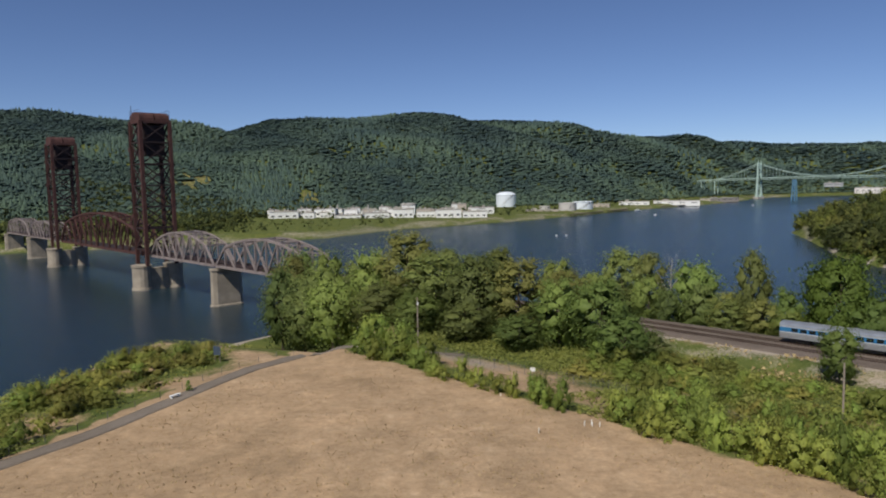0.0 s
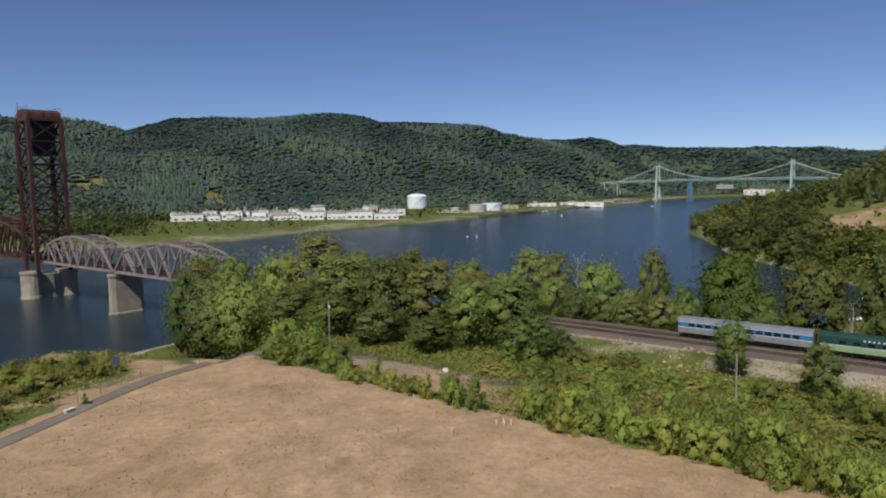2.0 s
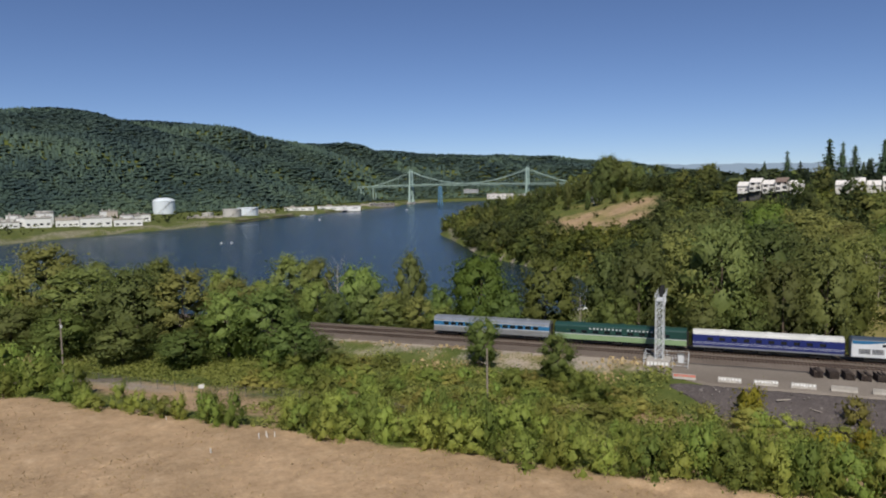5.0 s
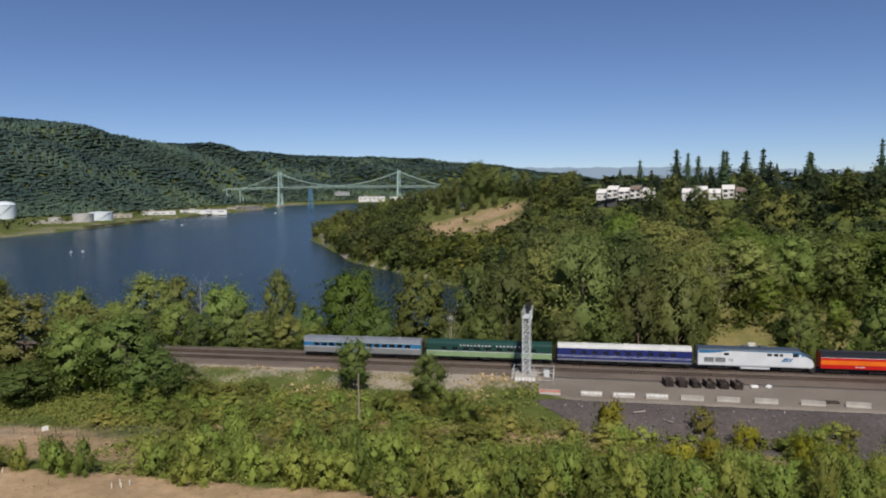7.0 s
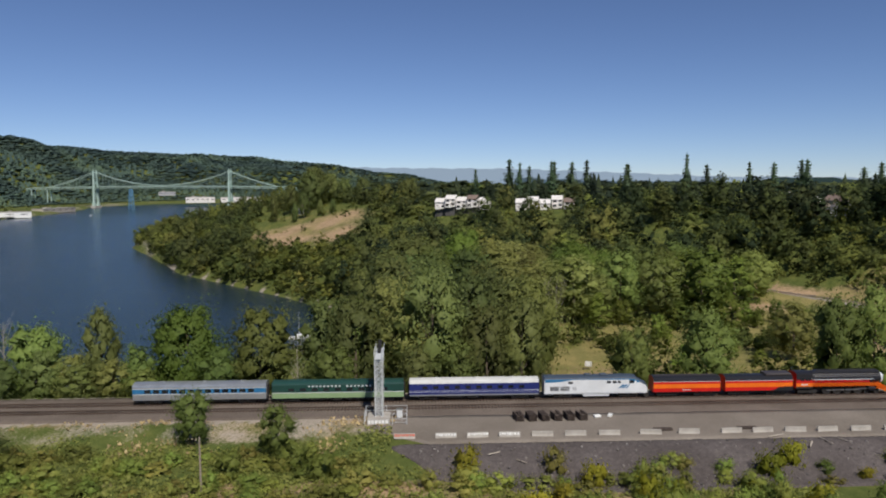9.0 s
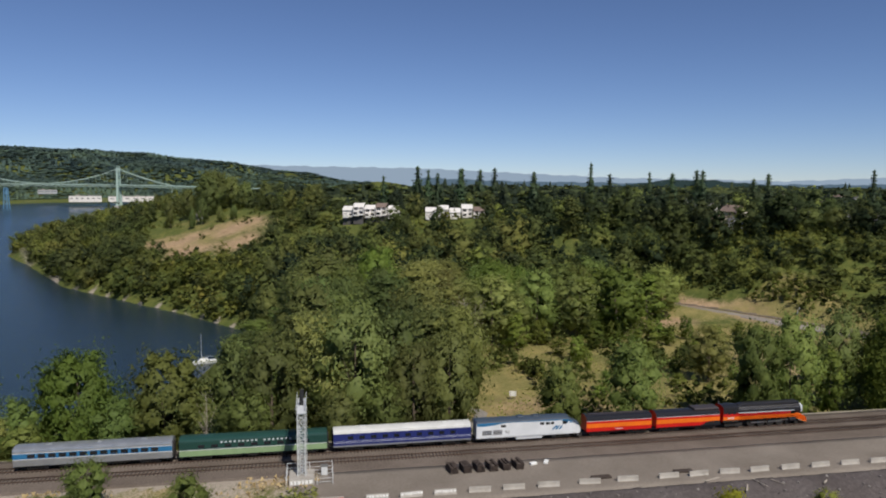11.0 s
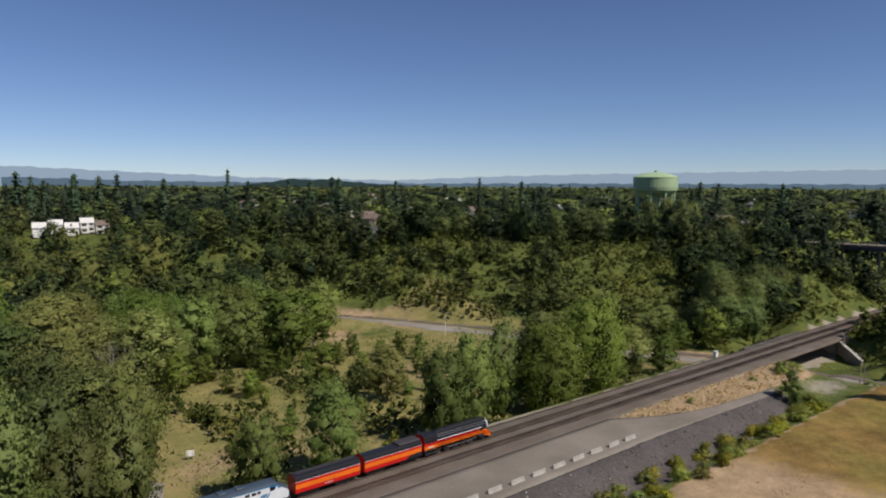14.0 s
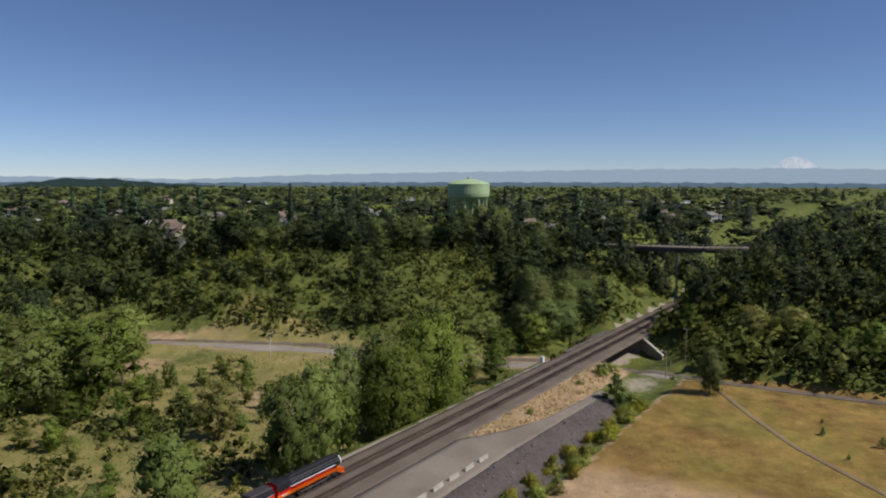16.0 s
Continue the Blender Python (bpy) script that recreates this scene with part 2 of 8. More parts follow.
def ground_material():
    n = Nodes("ground_cover", 0.95, 0, 0.1)
    p = n.pos()
    z1, z2, z3 = n.noise(0.035, 5, 0.6), n.noise(0.35, 6, 0.65), n.noise(2.4, 6, 0.7)
    fine = n.noise(9.0, 4, 0.7, stretch=(1, 1, 0.3))
    dry = n.ramp(z2, [(0.25, (0.21, 0.135, 0.062)), (0.42, (0.335, 0.225, 0.11)), (0.58, (0.45, 0.325, 0.17)), (0.75, (0.62, 0.49, 0.3))])
    dry = n.mix(0.5, dry, n.ramp(z3, [(0.25, (0.19, 0.125, 0.055)), (0.5, (0.34, 0.24, 0.12)), (0.78, (0.55, 0.43, 0.25))]))
    dry = n.mix(n.ramp(z1, [(0.4, (0, 0, 0)), (0.75, (0.5, 0.5, 0.5))]), dry, (0.3, 0.2, 0.09))
    zm = n.noise(0.13, 5, 0.65)
    dry = n.mix(0.75, dry, n.ramp(zm, [(0.3, (0.56, 0.5, 0.45)), (0.5, (1.05, 0.99, 0.98)), (0.7, (1.48, 1.4, 1.42))]), "MULTIPLY")
    dry = n.mix(0.7, dry, n.ramp(n.noise(0.9, 5, 0.75), [(0.3, (0.58, 0.53, 0.48)), (0.5, (1.03, 0.99, 1.0)), (0.7, (1.42, 1.38, 1.36))]), "MULTIPLY")
    dry = n.mix(0.36, dry, n.ramp(fine, [(0.3, (0.17, 0.115, 0.055)), (0.7, (0.54, 0.43, 0.27))]))
    dry = n.mix(1.0, dry, (1.0, 1.01, 1.14), "MULTIPLY")
    green = n.ramp(z3, [(0.25, (0.045, 0.065, 0.016)), (0.55, (0.1, 0.13, 0.032)), (0.8, (0.175, 0.195, 0.056))])
    green = n.mix(0.5, green, n.ramp(z2, [(0.3, (0.045, 0.06, 0.018)), (0.7, (0.15, 0.15, 0.05))]))
    green = n.mix(0.9, green, n.ramp(zm, [(0.32, (0.75, 0.85, 0.8)), (0.5, (1.05, 1.05, 1.0)), (0.68, (1.6, 1.4, 1.25))]), "MULTIPLY")
    sand = n.ramp(z3, [(0.25, (0.24, 0.205, 0.165)), (0.75, (0.42, 0.365, 0.3))])
    at = n.add("Attribute")
    at.attribute_name = "zone"
    sep = n.add("SeparateColor")
    n.link(at.outputs["Color"], sep.inputs[0])

    def soft(fac):
        v = n.math("ADD", fac, n.math("MULTIPLY", n.math("SUBTRACT", z3, 0.5), 0.7))
        v = n.math("ADD", v, n.math("MULTIPLY", n.math("SUBTRACT", z2, 0.5), 0.5))
        return n.ramp(v, [(0.38, (0, 0, 0)), (0.62, (1, 1, 1))])

    turf = n.ramp(z3, [(0.25, (0.125, 0.078, 0.026)), (0.5, (0.235, 0.15, 0.05)), (0.8, (0.35, 0.24, 0.09))])
    turf = n.mix(n.ramp(z1, [(0.45, (0, 0, 0)), (0.68, (0.8, 0.8, 0.8))]), turf, (0.2, 0.175, 0.045))
    turf = n.mix(0.9, turf, n.ramp(zm, [(0.3, (0.6, 0.58, 0.55)), (0.5, (1.0, 1.0, 1.0)), (0.7, (1.4, 1.36, 1.3))]), "MULTIPLY")
    turf = n.mix(0.6, turf, n.ramp(z2, [(0.28, (0.55, 0.58, 0.5)), (0.5, (1.0, 1.0, 1.0)), (0.74, (1.45, 1.4, 1.4))]), "MULTIPLY")
    c = n.mix(soft(sep.outputs[0]), green, dry)
    c = n.mix(soft(sep.outputs[1]), c, turf)
    meadow = n.ramp(z3, [(0.25, (0.13, 0.118, 0.042)), (0.5, (0.225, 0.198, 0.075)), (0.78, (0.34, 0.285, 0.125))])
    meadow = n.mix(0.8, meadow, n.ramp(zm, [(0.3, (0.6, 0.68, 0.55)), (0.5, (1.0, 1.0, 1.0)), (0.7, (1.45, 1.3, 1.35))]), "MULTIPLY")
    c = n.mix(soft(at.outputs["Alpha"]), c, meadow)
    c = n.mix(soft(sep.outputs[2]), c, sand)
    n.base(c).bump(n.mix(0.5, z3, fine), 0.7, 0.12)
    return n.m


def patch(x, y):
    """The bare hillside above the cove."""
    u, v = (x - 368) * 0.5 + (y - 456) * 0.866, (x - 368) * 0.866 - (y - 456) * 0.5
    return np.exp(-((u / 98) ** 2 + (v / 46) ** 2))


def zones(x, y):
    """Dry grass, spare, bare sand: weights from 0 to 1."""
    s, o = to_so(x, y)
    r = river(x, y)
    edge = line(s, -45, -66.5, 5, -64.0, 75, -40.0)
    rr, az = np.hypot(x, y), np.degrees(np.arctan2(x, y))
    dry = 1 - ramp01(edge - 1, edge + 6, o + 1.6 * wave(x, y, 4.0, 2.0))
    bank = ramp01(-21, -15.5, o) * (1 - ramp01(-9, -4, o)) * (s < -25)
    dry = np.maximum(dry, bank * (0.4 + 0.4 * wave(x, y, 8, 1.0)))
    dry = np.maximum(dry, 0.8 * np.exp(-(((s - 20) / 22) ** 2 + ((o - 60) / 42) ** 2)))
    dry = np.maximum(dry, 0.75 * np.exp(-(((s - 97) / 22) ** 2 + ((o - 70) / 30) ** 2)))
    dry = np.maximum(dry, ramp01(92, 104, s) * (1 - ramp01(170, 182, s)) * ramp01(-23, -20, o) * (1 - ramp01(-11, -9, o)))
    turf = ramp01(70, 125, s) * (o < edge + 2)
    right = x - np.interp(y, LOWROAD[::-1, 1], LOWROAD[::-1, 0])
    dry = dry * (1 - ramp01(-4, 4, right) * (s > 120) * (o < -10))
    dry = np.maximum(dry, ramp01(88, 100, s) * (1 - ramp01(184, 190, s)) * ramp01(-21, -18, o) * (1 - ramp01(-10, -8.8, o)))
    dry = np.maximum(dry, np.clip(patch(x, y) * 1.5, 0, 1) * (0.68 + 0.3 * wave(x, y, 15, 2.0)))
    sand = (1 - ramp01(np.where((y > 175) & (x < 30), 6, 0.6), np.where((y > 175) & (x < 30), 15, 2.6), np.abs(r))) * np.where((y > 175) & (x < 30) & (r > -5), 1.0, 0.8)
    strip = ramp01(-115, -100, s) * (1 - ramp01(15, 30, s)) * ramp01(-66, -60, o) * (1 - ramp01(-34, -28, o))
    dry = np.maximum(dry, strip * (0.42 + 0.45 * wave(x, y, 5, 2.0)))
    soil = np.exp(-(((s + 110) / 24) ** 2 + ((o + 50) / 8) ** 2))
    dry = np.maximum(dry, 0.9 * soil)
    sand = np.maximum(sand, 0.62 * np.exp(-(((s + 120) / 16) ** 2 + ((o + 48) / 5) ** 2)))
    sand = np.maximum(sand, 0.3 * (1 - ramp01(0.2, 1.0, seg_dist(x, y, FIELDLINE))))
    lawn = ramp01(14, 22, o) * (1 - ramp01(140, 165, o)) * ramp01(-14, 4, s) * (1 - ramp01(165, 185, s))
    dry = np.maximum(dry, lawn * (0.5 + 0.35 * wave(x, y, 13, 3.0)))
    meadow = lawn * (0.68 + 0.35 * wave(x, y, 17, 1.0))
    verge = (x < np.interp(y, [-30, 25, 62, 88, 119, 130], [-97, -77, -61, -48, -36, -29])) & (y < 150) & (r > 0)
    dry = np.where(verge, np.clip(0.42 + 0.4 * wave(x, y, 5, 2.0), 0, 1), dry)
    meadow = np.maximum(meadow, 0.55 * np.clip(patch(x, y) * 1.5, 0, 1) * (0.8 + 0.4 * wave(x, y, 11, 4.0)))
    near_road = (1 - ramp01(7, 16, seg_dist(x, y, LOWROAD))) * ((o > 8) | (o < -8) & (s > 185))
    dry = np.maximum(dry, near_road * np.where(o < -8, 0.35, 0.7))
    dry = np.maximum(dry, 0.75 * np.exp(-(((x + 24) / 26) ** 2 + ((y - 157) / 17) ** 2)))
    sand = np.maximum(sand, bank * (0.4 + 0.25 * wave(x, y, 6, 2.5)))
    sand = np.maximum(sand, 0.5 * (patch(x, y) > 0.3) * np.clip(0.4 + 0.5 * wave(x, y, 9, 2.0), 0, 1))
    sand = np.maximum(sand, ((o > -22) & (o < 6) & (s > -28) & (s < 92)) * 1.0)
    sand = np.maximum(sand, ((o > -9.8) & (o < 5.5) & (s > -245) & (s < 400)) * 1.0)
    apron = np.exp(-(((s - 168) / 17) ** 2 + ((o + 27) / 8) ** 2))
    sand = np.maximum(sand, 0.6 * apron)
    far = (rr > 600) & (az < 46) & (r > 0) & (r < 220)
    dry = np.where(far, 0.15 + 0.2 * wave(x, y, 60, 1.0), dry)
    sand = np.where(far & (r < 45), 0.34 + 0.2 * wave(x, y, 25, 2.0), sand)
    sand = np.where((rr > 560) & (az < 46) & ~far, sand * 0.3, sand)
    turf = np.where((rr > 560) & (az < 46) & (r > 0) & (r < 13), 0.3, turf)
    dry = np.where((rr > 560) & (az < 46) & (r > 0) & (r < 13), 0.1, dry)
    sand = np.where((rr > 560) & (az < 46) & (r > 0) & (r < 13), 0.5, sand)
    hillside = (rr > 640) & (az < 56) & (r >= 200)
    dry, turf, sand, meadow = (np.where(hillside, 0.0, v) for v in (dry, turf, sand, meadow))
    scar = np.minimum((((az + 19.5) / 1.6) ** 2 + ((rr - 1330) / 60) ** 2), (((az + 10.6) / 0.9) ** 2 + ((rr - 1240) / 40) ** 2))
    dry = np.where(scar < 1.2, 0.42, dry)
    turf = turf * (dry > 0.3)
    return np.stack([np.clip(dry, 0, 1), np.clip(turf, 0, 1), np.clip(sand, 0, 1), np.clip(meadow, 0, 1)], -1)


def build_ground():
    rings = np.concatenate([[0.001], np.geomspace(14, 300, 210), np.geomspace(303, 4850, 130)])
    turns = np.radians(np.arange(0, 360, 1.0))
    cx, cy = 40.0, 20.0
    x = cx + rings[:, None] * np.sin(turns)
    y = cy + rings[:, None] * np.cos(turns)
    z = height(x.ravel(), y.ravel())
    verts = np.stack([x.ravel(), y.ravel(), z], -1)
    k = len(turns)
    i, j = np.meshgrid(np.arange(len(rings) - 1), np.arange(k), indexing="ij")
    a, b = i * k + j, i * k + (j + 1) % k
    faces = np.stack([a, a + k, b + k, b], -1).reshape(-1, 4)
    me = mesh_from("ground", verts, faces, ground_material())
    col = me.color_attributes.new("zone", "FLOAT_COLOR", "POINT")
    col.data.foreach_set("color", zones(x.ravel(), y.ravel()).astype(np.float32).ravel())
    tagged(new("ground", me), "dry grass fields, green undergrowth and wooded slopes", "ground", kind="structure")


build_ground()


def water_material():
    n = Nodes("river_water", 0.18, 0, 0.5)
    v = n.noise(0.25, 5, 0.6, stretch=(1, 1, 1))
    w = n.noise(1.1, 4, 0.6)
    n.base(n.ramp(n.noise(0.008, 3), [(0.35, (0.014, 0.028, 0.038)), (0.65, (0.018, 0.034, 0.045))]))
    n.b.inputs["IOR"].default_value = 1.33
    n.bump(n.mix(0.5, v, w), 0.75, 0.55)
    return n.m


def build_water():
    bm = bmesh.new()
    pts = [bm.verts.new((x, y, 0)) for x, y in ((-4800, -1500), (2600, -1500), (2600, 4000), (-4800, 4000))]
    bm.faces.new(pts)
    me = bpy.data.meshes.new("water")
    bm.to_mesh(me)
    me.materials.append(water_material())
    tagged(new("water", me), "calm dark blue river water with faint ripples", "river", kind="structure")


build_water()


# ---- plants ----
rng = np.random.default_rng(7)
UP = np.array([0.0, 0.0, 1.0])


def unit(v):
    return v / np.maximum(np.linalg.norm(v, axis=-1, keepdims=True), 1e-9)


def leaf_sprays(centres, normals, size, gen):
    """Three-cornered leaves or sprays round the given centres."""
    k = len(centres)
    n = unit(normals + gen.normal(0, 0.55, (k, 3)))
    t = unit(np.cross(n, gen.normal(0, 1, (k, 3))))
    b = np.cross(n, t)
    a = (size * gen.uniform(0.55, 1.3, k))[:, None]
    w = gen.uniform(0.5, 0.85, (k, 1))
    q = np.stack([centres + t * a, centres - t * a * 0.5 + b * a * w, centres - t * a * 0.45 - b * a * w], 1)
    return q.reshape(-1, 3), np.arange(3 * k).reshape(-1, 3)


def halved(f):
    """Quads as pairs of triangles."""
    return np.concatenate([f[:, (0, 1, 2)], f[:, (0, 2, 3)]])


def dome(rows, sides, gen, rough=0.12):
    """A closed, uneven ball of quads of radius 1."""
    lat = np.linspace(-1.35, 1.35, rows + 1)
    v = [(math.cos(a) * math.cos(b), math.cos(a) * math.sin(b), math.sin(a)) for a in lat for b in np.arange(sides) * 2 * math.pi / sides + a]
    v = np.array(v) * (1 + gen.uniform(-rough, rough, (len(v), 1)))
    i, j = np.meshgrid(np.arange(rows), np.arange(sides), indexing="ij")
    a, b = i * sides + j, i * sides + (j + 1) % sides
    return v, halved(np.stack([a, b, b + sides, a + sides], -1).reshape(-1, 4))


def joined(pieces):
    verts, faces, at = [], [], 0
    for v, f in pieces:
        verts.append(v)
        faces.append(f + at)
        at += len(v)
    return np.concatenate(verts), np.concatenate(faces)


def crown(seed, h, radius, low, lobes, leaves_n, leaf, shape=1.0, core=(2, 6), spread=0.32):
    """A crown of uneven lobes, each with a dark heart and many leaves. low: where it begins, as a part of h. shape: 1 round, 0 tapering."""
    gen = np.random.default_rng(seed)
    pieces, cs, rs = [], [], []
    z0 = h * low
    for k in range(lobes):
        u = (k + gen.uniform(0.2, 0.8)) / lobes
        prof = math.sqrt(max(0.05, 1 - ((u - 0.42) / 0.61) ** 2)) if shape > 0.5 else (1 - u) ** 0.75 * 0.9 + 0.12
        ang = k * 2.4 + gen.uniform(-0.5, 0.5)
        far = radius * prof * gen.uniform(0.35, 0.82)
        size = radius * gen.uniform(0.75, 1.2) * spread * (0.75 + 0.4 * prof)
        cs.append((math.cos(ang) * far, math.sin(ang) * far, z0 + (h - z0) * (0.08 + 0.86 * u)))
        rs.append(size)
    cs, rs = np.array(cs), np.array(rs)
    for c, r in zip(cs, rs):
        v, f = dome(*core, gen, 0.18)
        pieces.append((v * (r * 0.66, r * 0.66, r * 0.6) + c, f))
    # leaves gather in tufts at the ends of the branches
    tufts = 10
    mid = np.array((0, 0, z0 + 0.45 * (h - z0)))
    td = unit(gen.normal(0, 1, (lobes, tufts, 3)) + 0.3 * UP + 0.75 * unit(cs - mid)[:, None])
    tc = cs[:, None] + td * (rs[:, None] * gen.uniform(0.65, 1.15, (lobes, tufts)))[..., None] * (1, 1, 0.88)
    tc, tr = tc.reshape(-1, 3), np.repeat(rs, tufts)
    pick = gen.choice(lobes * tufts, leaves_n, p=tr**2 / (tr**2).sum())
    off = gen.normal(0, 1, (leaves_n, 3)) * (1, 1, 0.75)
    loose = np.where(gen.uniform(0, 1, leaves_n) < 0.22, 0.6, 0.3)[:, None]
    pos = tc[pick] + off * tr[pick, None] * loose
    pos[:, 2] = np.maximum(pos[:, 2], 0.02 * h)
    lobe = cs[pick // tufts]
    d = unit(0.45 * unit(pos - lobe) + 0.7 * unit((pos - mid) * (1, 1, 0.7)) + 0.2 * unit(off) + 0.12 * UP)
    lv, lf = leaf_sprays(pos, d, leaf, gen)
    v, f = joined(pieces)
    near = ((v[:, None] - cs[None]) ** 2).sum(-1) / (rs**2)[None]
    nrm = unit(0.6 * unit(v - cs[near.argmin(1)]) + 0.8 * unit(v - mid))
    own = np.cross(lv[1::3] - lv[0::3], lv[2::3] - lv[0::3])
    own = unit(own) * np.where((own * d).sum(-1, keepdims=True) < 0, -1, 1)
    ln = np.repeat(unit(0.75 * d + 0.45 * own), 3, 0)
    v, f = joined([(v, f), (lv, lf)])
    return v, f, np.concatenate([nrm, ln])


def tube(points, radii, sides=6):
    """A tapered limb along some points."""
    points = np.asarray(points, float)
    rings = []
    for k, (p, r) in enumerate(zip(points, radii)):
        ax = unit(points[min(k + 1, len(points) - 1)] - points[max(k - 1, 0)])
        s = unit(np.cross(ax, (0.3, 1, 0.1)))
        t = np.cross(ax, s)
        a = np.arange(sides) * 2 * math.pi / sides
        rings.append(p + r * (np.cos(a)[:, None] * s + np.sin(a)[:, None] * t))
    v = np.concatenate(rings)
    i, j = np.meshgrid(np.arange(len(points) - 1), np.arange(sides), indexing="ij")
    a, b = i * sides + j, i * sides + (j + 1) % sides
    return v, np.stack([a, b, b + sides, a + sides], -1).reshape(-1, 4)


def trunk(seed, h, r, limbs, start=0.3, lean=0.5, reach=0.25):
    gen = np.random.default_rng(seed + 50)
    top = np.array((gen.uniform(-lean, lean), gen.uniform(-lean, lean), h))
    spine = [(0, 0, -0.6), top * 0.3, top * 0.62 + (0.15, -0.1, 0), top]
    pieces = [tube(spine, (r * 1.2, r * 0.85, r * 0.5, r * 0.12), 7)]
    for k in range(limbs):
        u = start + (0.95 - start) * (k + 0.5) / limbs
        a, out = gen.uniform(0, 6.28), h * reach * gen.uniform(0.6, 1.2) * (1.15 - 0.7 * u)
        p = top * u
        q = p + (math.cos(a) * out * 0.5, math.sin(a) * out * 0.5, out * 0.45)
        e = p + (math.cos(a) * out, math.sin(a) * out, out * gen.uniform(0.6, 1.3))
        pieces.append(tube([p, q, e], (r * 0.42 * (1.2 - u), r * 0.26 * (1.2 - u), 0.03), 5))
    return joined(pieces)


def conifer(seed, h, radius, tiers, leaf, low=0.08, full=0.68, ragged=0.75):
    gen = np.random.default_rng(seed)
    pieces = []
    for k in range(tiers):
        u = k / tiers
        r = radius * (1 - u) ** full * gen.uniform(ragged, 1.15) + 0.2
        z = h * (low + (0.97 - low) * u)
        n = max(8, int(20 * (1 - u)) + 5)
        for ring in (0.5, 0.95):
            a = np.arange(n) * 6.283 / n + gen.uniform(0, 6.28, n) * 0.15 + k
            rad = r * ring * gen.uniform(0.7, 1.1, n)
            c = np.stack([np.cos(a) * rad, np.sin(a) * rad, z - rad * 0.32 + gen.uniform(-0.2, 0.2, n)], -1)
            nrm = np.stack([np.cos(a) * 0.5, np.sin(a) * 0.5, np.full(n, 0.8)], -1)
            pieces.append(leaf_sprays(c, nrm, leaf * (0.55 + 0.6 * (1 - u)), gen))
        v, f = dome(2, 6, gen, 0.2)
        pieces.append((v * (r * 0.62, r * 0.62, h / tiers * 0.95) + (0, 0, z - 0.2 * r), f))
    v, f = joined(pieces)
    return v, f, unit(unit(v * (1, 1, 0)) + 0.55 * UP)


PLANTS = {}


def plant_kind(kind, size, crown_vf, leaf_mat, trunk_vf=None, bark=None):
    parts = []
    if trunk_vf:
        parts.append(("trunk", mesh_from("trunk", *trunk_vf, bark or M_BARK)))
    if crown_vf:
        parts.append(("crown", mesh_from("crown", crown_vf[0], crown_vf[1], leaf_mat, normals=crown_vf[2])))
    PLANTS.setdefault(kind, []).append((size, parts))


for k in range(3):
    plant_kind("broad", (16, 6.0), crown(k, 16, 6.0, 0.06, 30, 3900, 0.3, spread=0.36), M_LEAF, trunk(k, 13, 0.32, 5))
    plant_kind("dark", (16, 6.0), crown(10 + k, 16, 6.0, 0.04, 30, 3900, 0.3, spread=0.36), M_DARK, trunk(k, 13, 0.35, 5))
for k in range(2):
    plant_kind("maple", (16, 7.5), crown(20 + k, 16, 7.5, 0.03, 44, 8500, 0.3, spread=0.32), M_MAPLE, trunk(k + 5, 12, 0.4, 6))
    plant_kind("olive", (18, 5.0), crown(30 + k, 18, 5.0, 0.05, 28, 3900, 0.28, spread=0.36), M_OLIVE, trunk(k + 7, 15, 0.28, 6))
    plant_kind("conifer", (22, 4.2), conifer(40 + k, 22, 4.2, 20, 0.8), M_NEEDLE, trunk(k + 9, 20, 0.35, 0))
    plant_kind("sapling", (6, 2.2), crown(50 + k, 6, 2.2, 0.08, 16, 1900, 0.17, shape=0.4 + k * 0.4), M_LEAF, trunk(k + 11, 5, 0.1, 4))
    plant_kind("skyfir", (24, 5.5), conifer(140 + k, 24, 5.5, 17, 1.35, 0.03, 0.62, 0.45), M_NEEDLE, trunk(k + 19, 22, 0.4, 0))
    plant_kind("young", (9, 2.6), crown(150 + k, 9, 2.6, 0.02, 18, 1150, 0.22, shape=0.3 + 0.4 * k, spread=0.38), M_MAPLE, trunk(k + 31, 7.5, 0.12, 4))
    plant_kind("bare", (15, 4.0), None, None, trunk(k + 60, 15, 0.24, 22, 0.25, 0.8, 0.34), M_DEADWOOD)
for k in range(3):
    plant_kind("bush", (3, 2.1), crown(70 + k, 3, 2.1, -0.12, 10, 920, 0.138, core=(2, 5), spread=0.42), M_BUSH)
    plant_kind("shrub", (2.6, 2.0), crown(80 + k, 2.6, 2.0, -0.14, 9, 560, 0.17, core=(2, 5), spread=0.44), M_BRAMBLE)
plant_kind("broom", (1.8, 1.7), crown(90, 1.8, 1.7, -0.15, 8, 450, 0.17, core=(2, 5), spread=0.5), M_BROOM)

TREE_TAGS = {
    "broad": ("tree", "leafy mid-green broadleaf tree beside the railway", "tree"),
    "dark": ("tree", "dense dark-green broadleaf tree in the woodland", "tree"),
    "maple": ("maple_tree", "large bright-green maple with a full round crown", "tree"),
    "olive": ("cottonwood_tree", "tall olive-green cottonwood with an open crown", "tree"),
    "conifer": ("fir_tree", "tall dark-green fir with drooping branches", "tree"),
    "sapling": ("young_tree", "young green tree on the railway embankment", "tree"),
    "skyfir": ("fir_tree", "tall dark fir on the skyline of the plateau", "tree"),
    "young": ("young_tree", "slender light-green young tree in the grassy clearing", "tree"),
    "bare": ("dead_tree", "bare grey dead tree standing among green trees", "tree"),
    "bush": ("bush", "bright-green leafy bush beside the dry grass field", "bush"),
    "shrub": ("shrub", "sprawling green bramble in the overgrown strip", "bush"),
    "broom": ("broom_bush", "low yellow-green broom bush on the dark slope", "bush"),
}


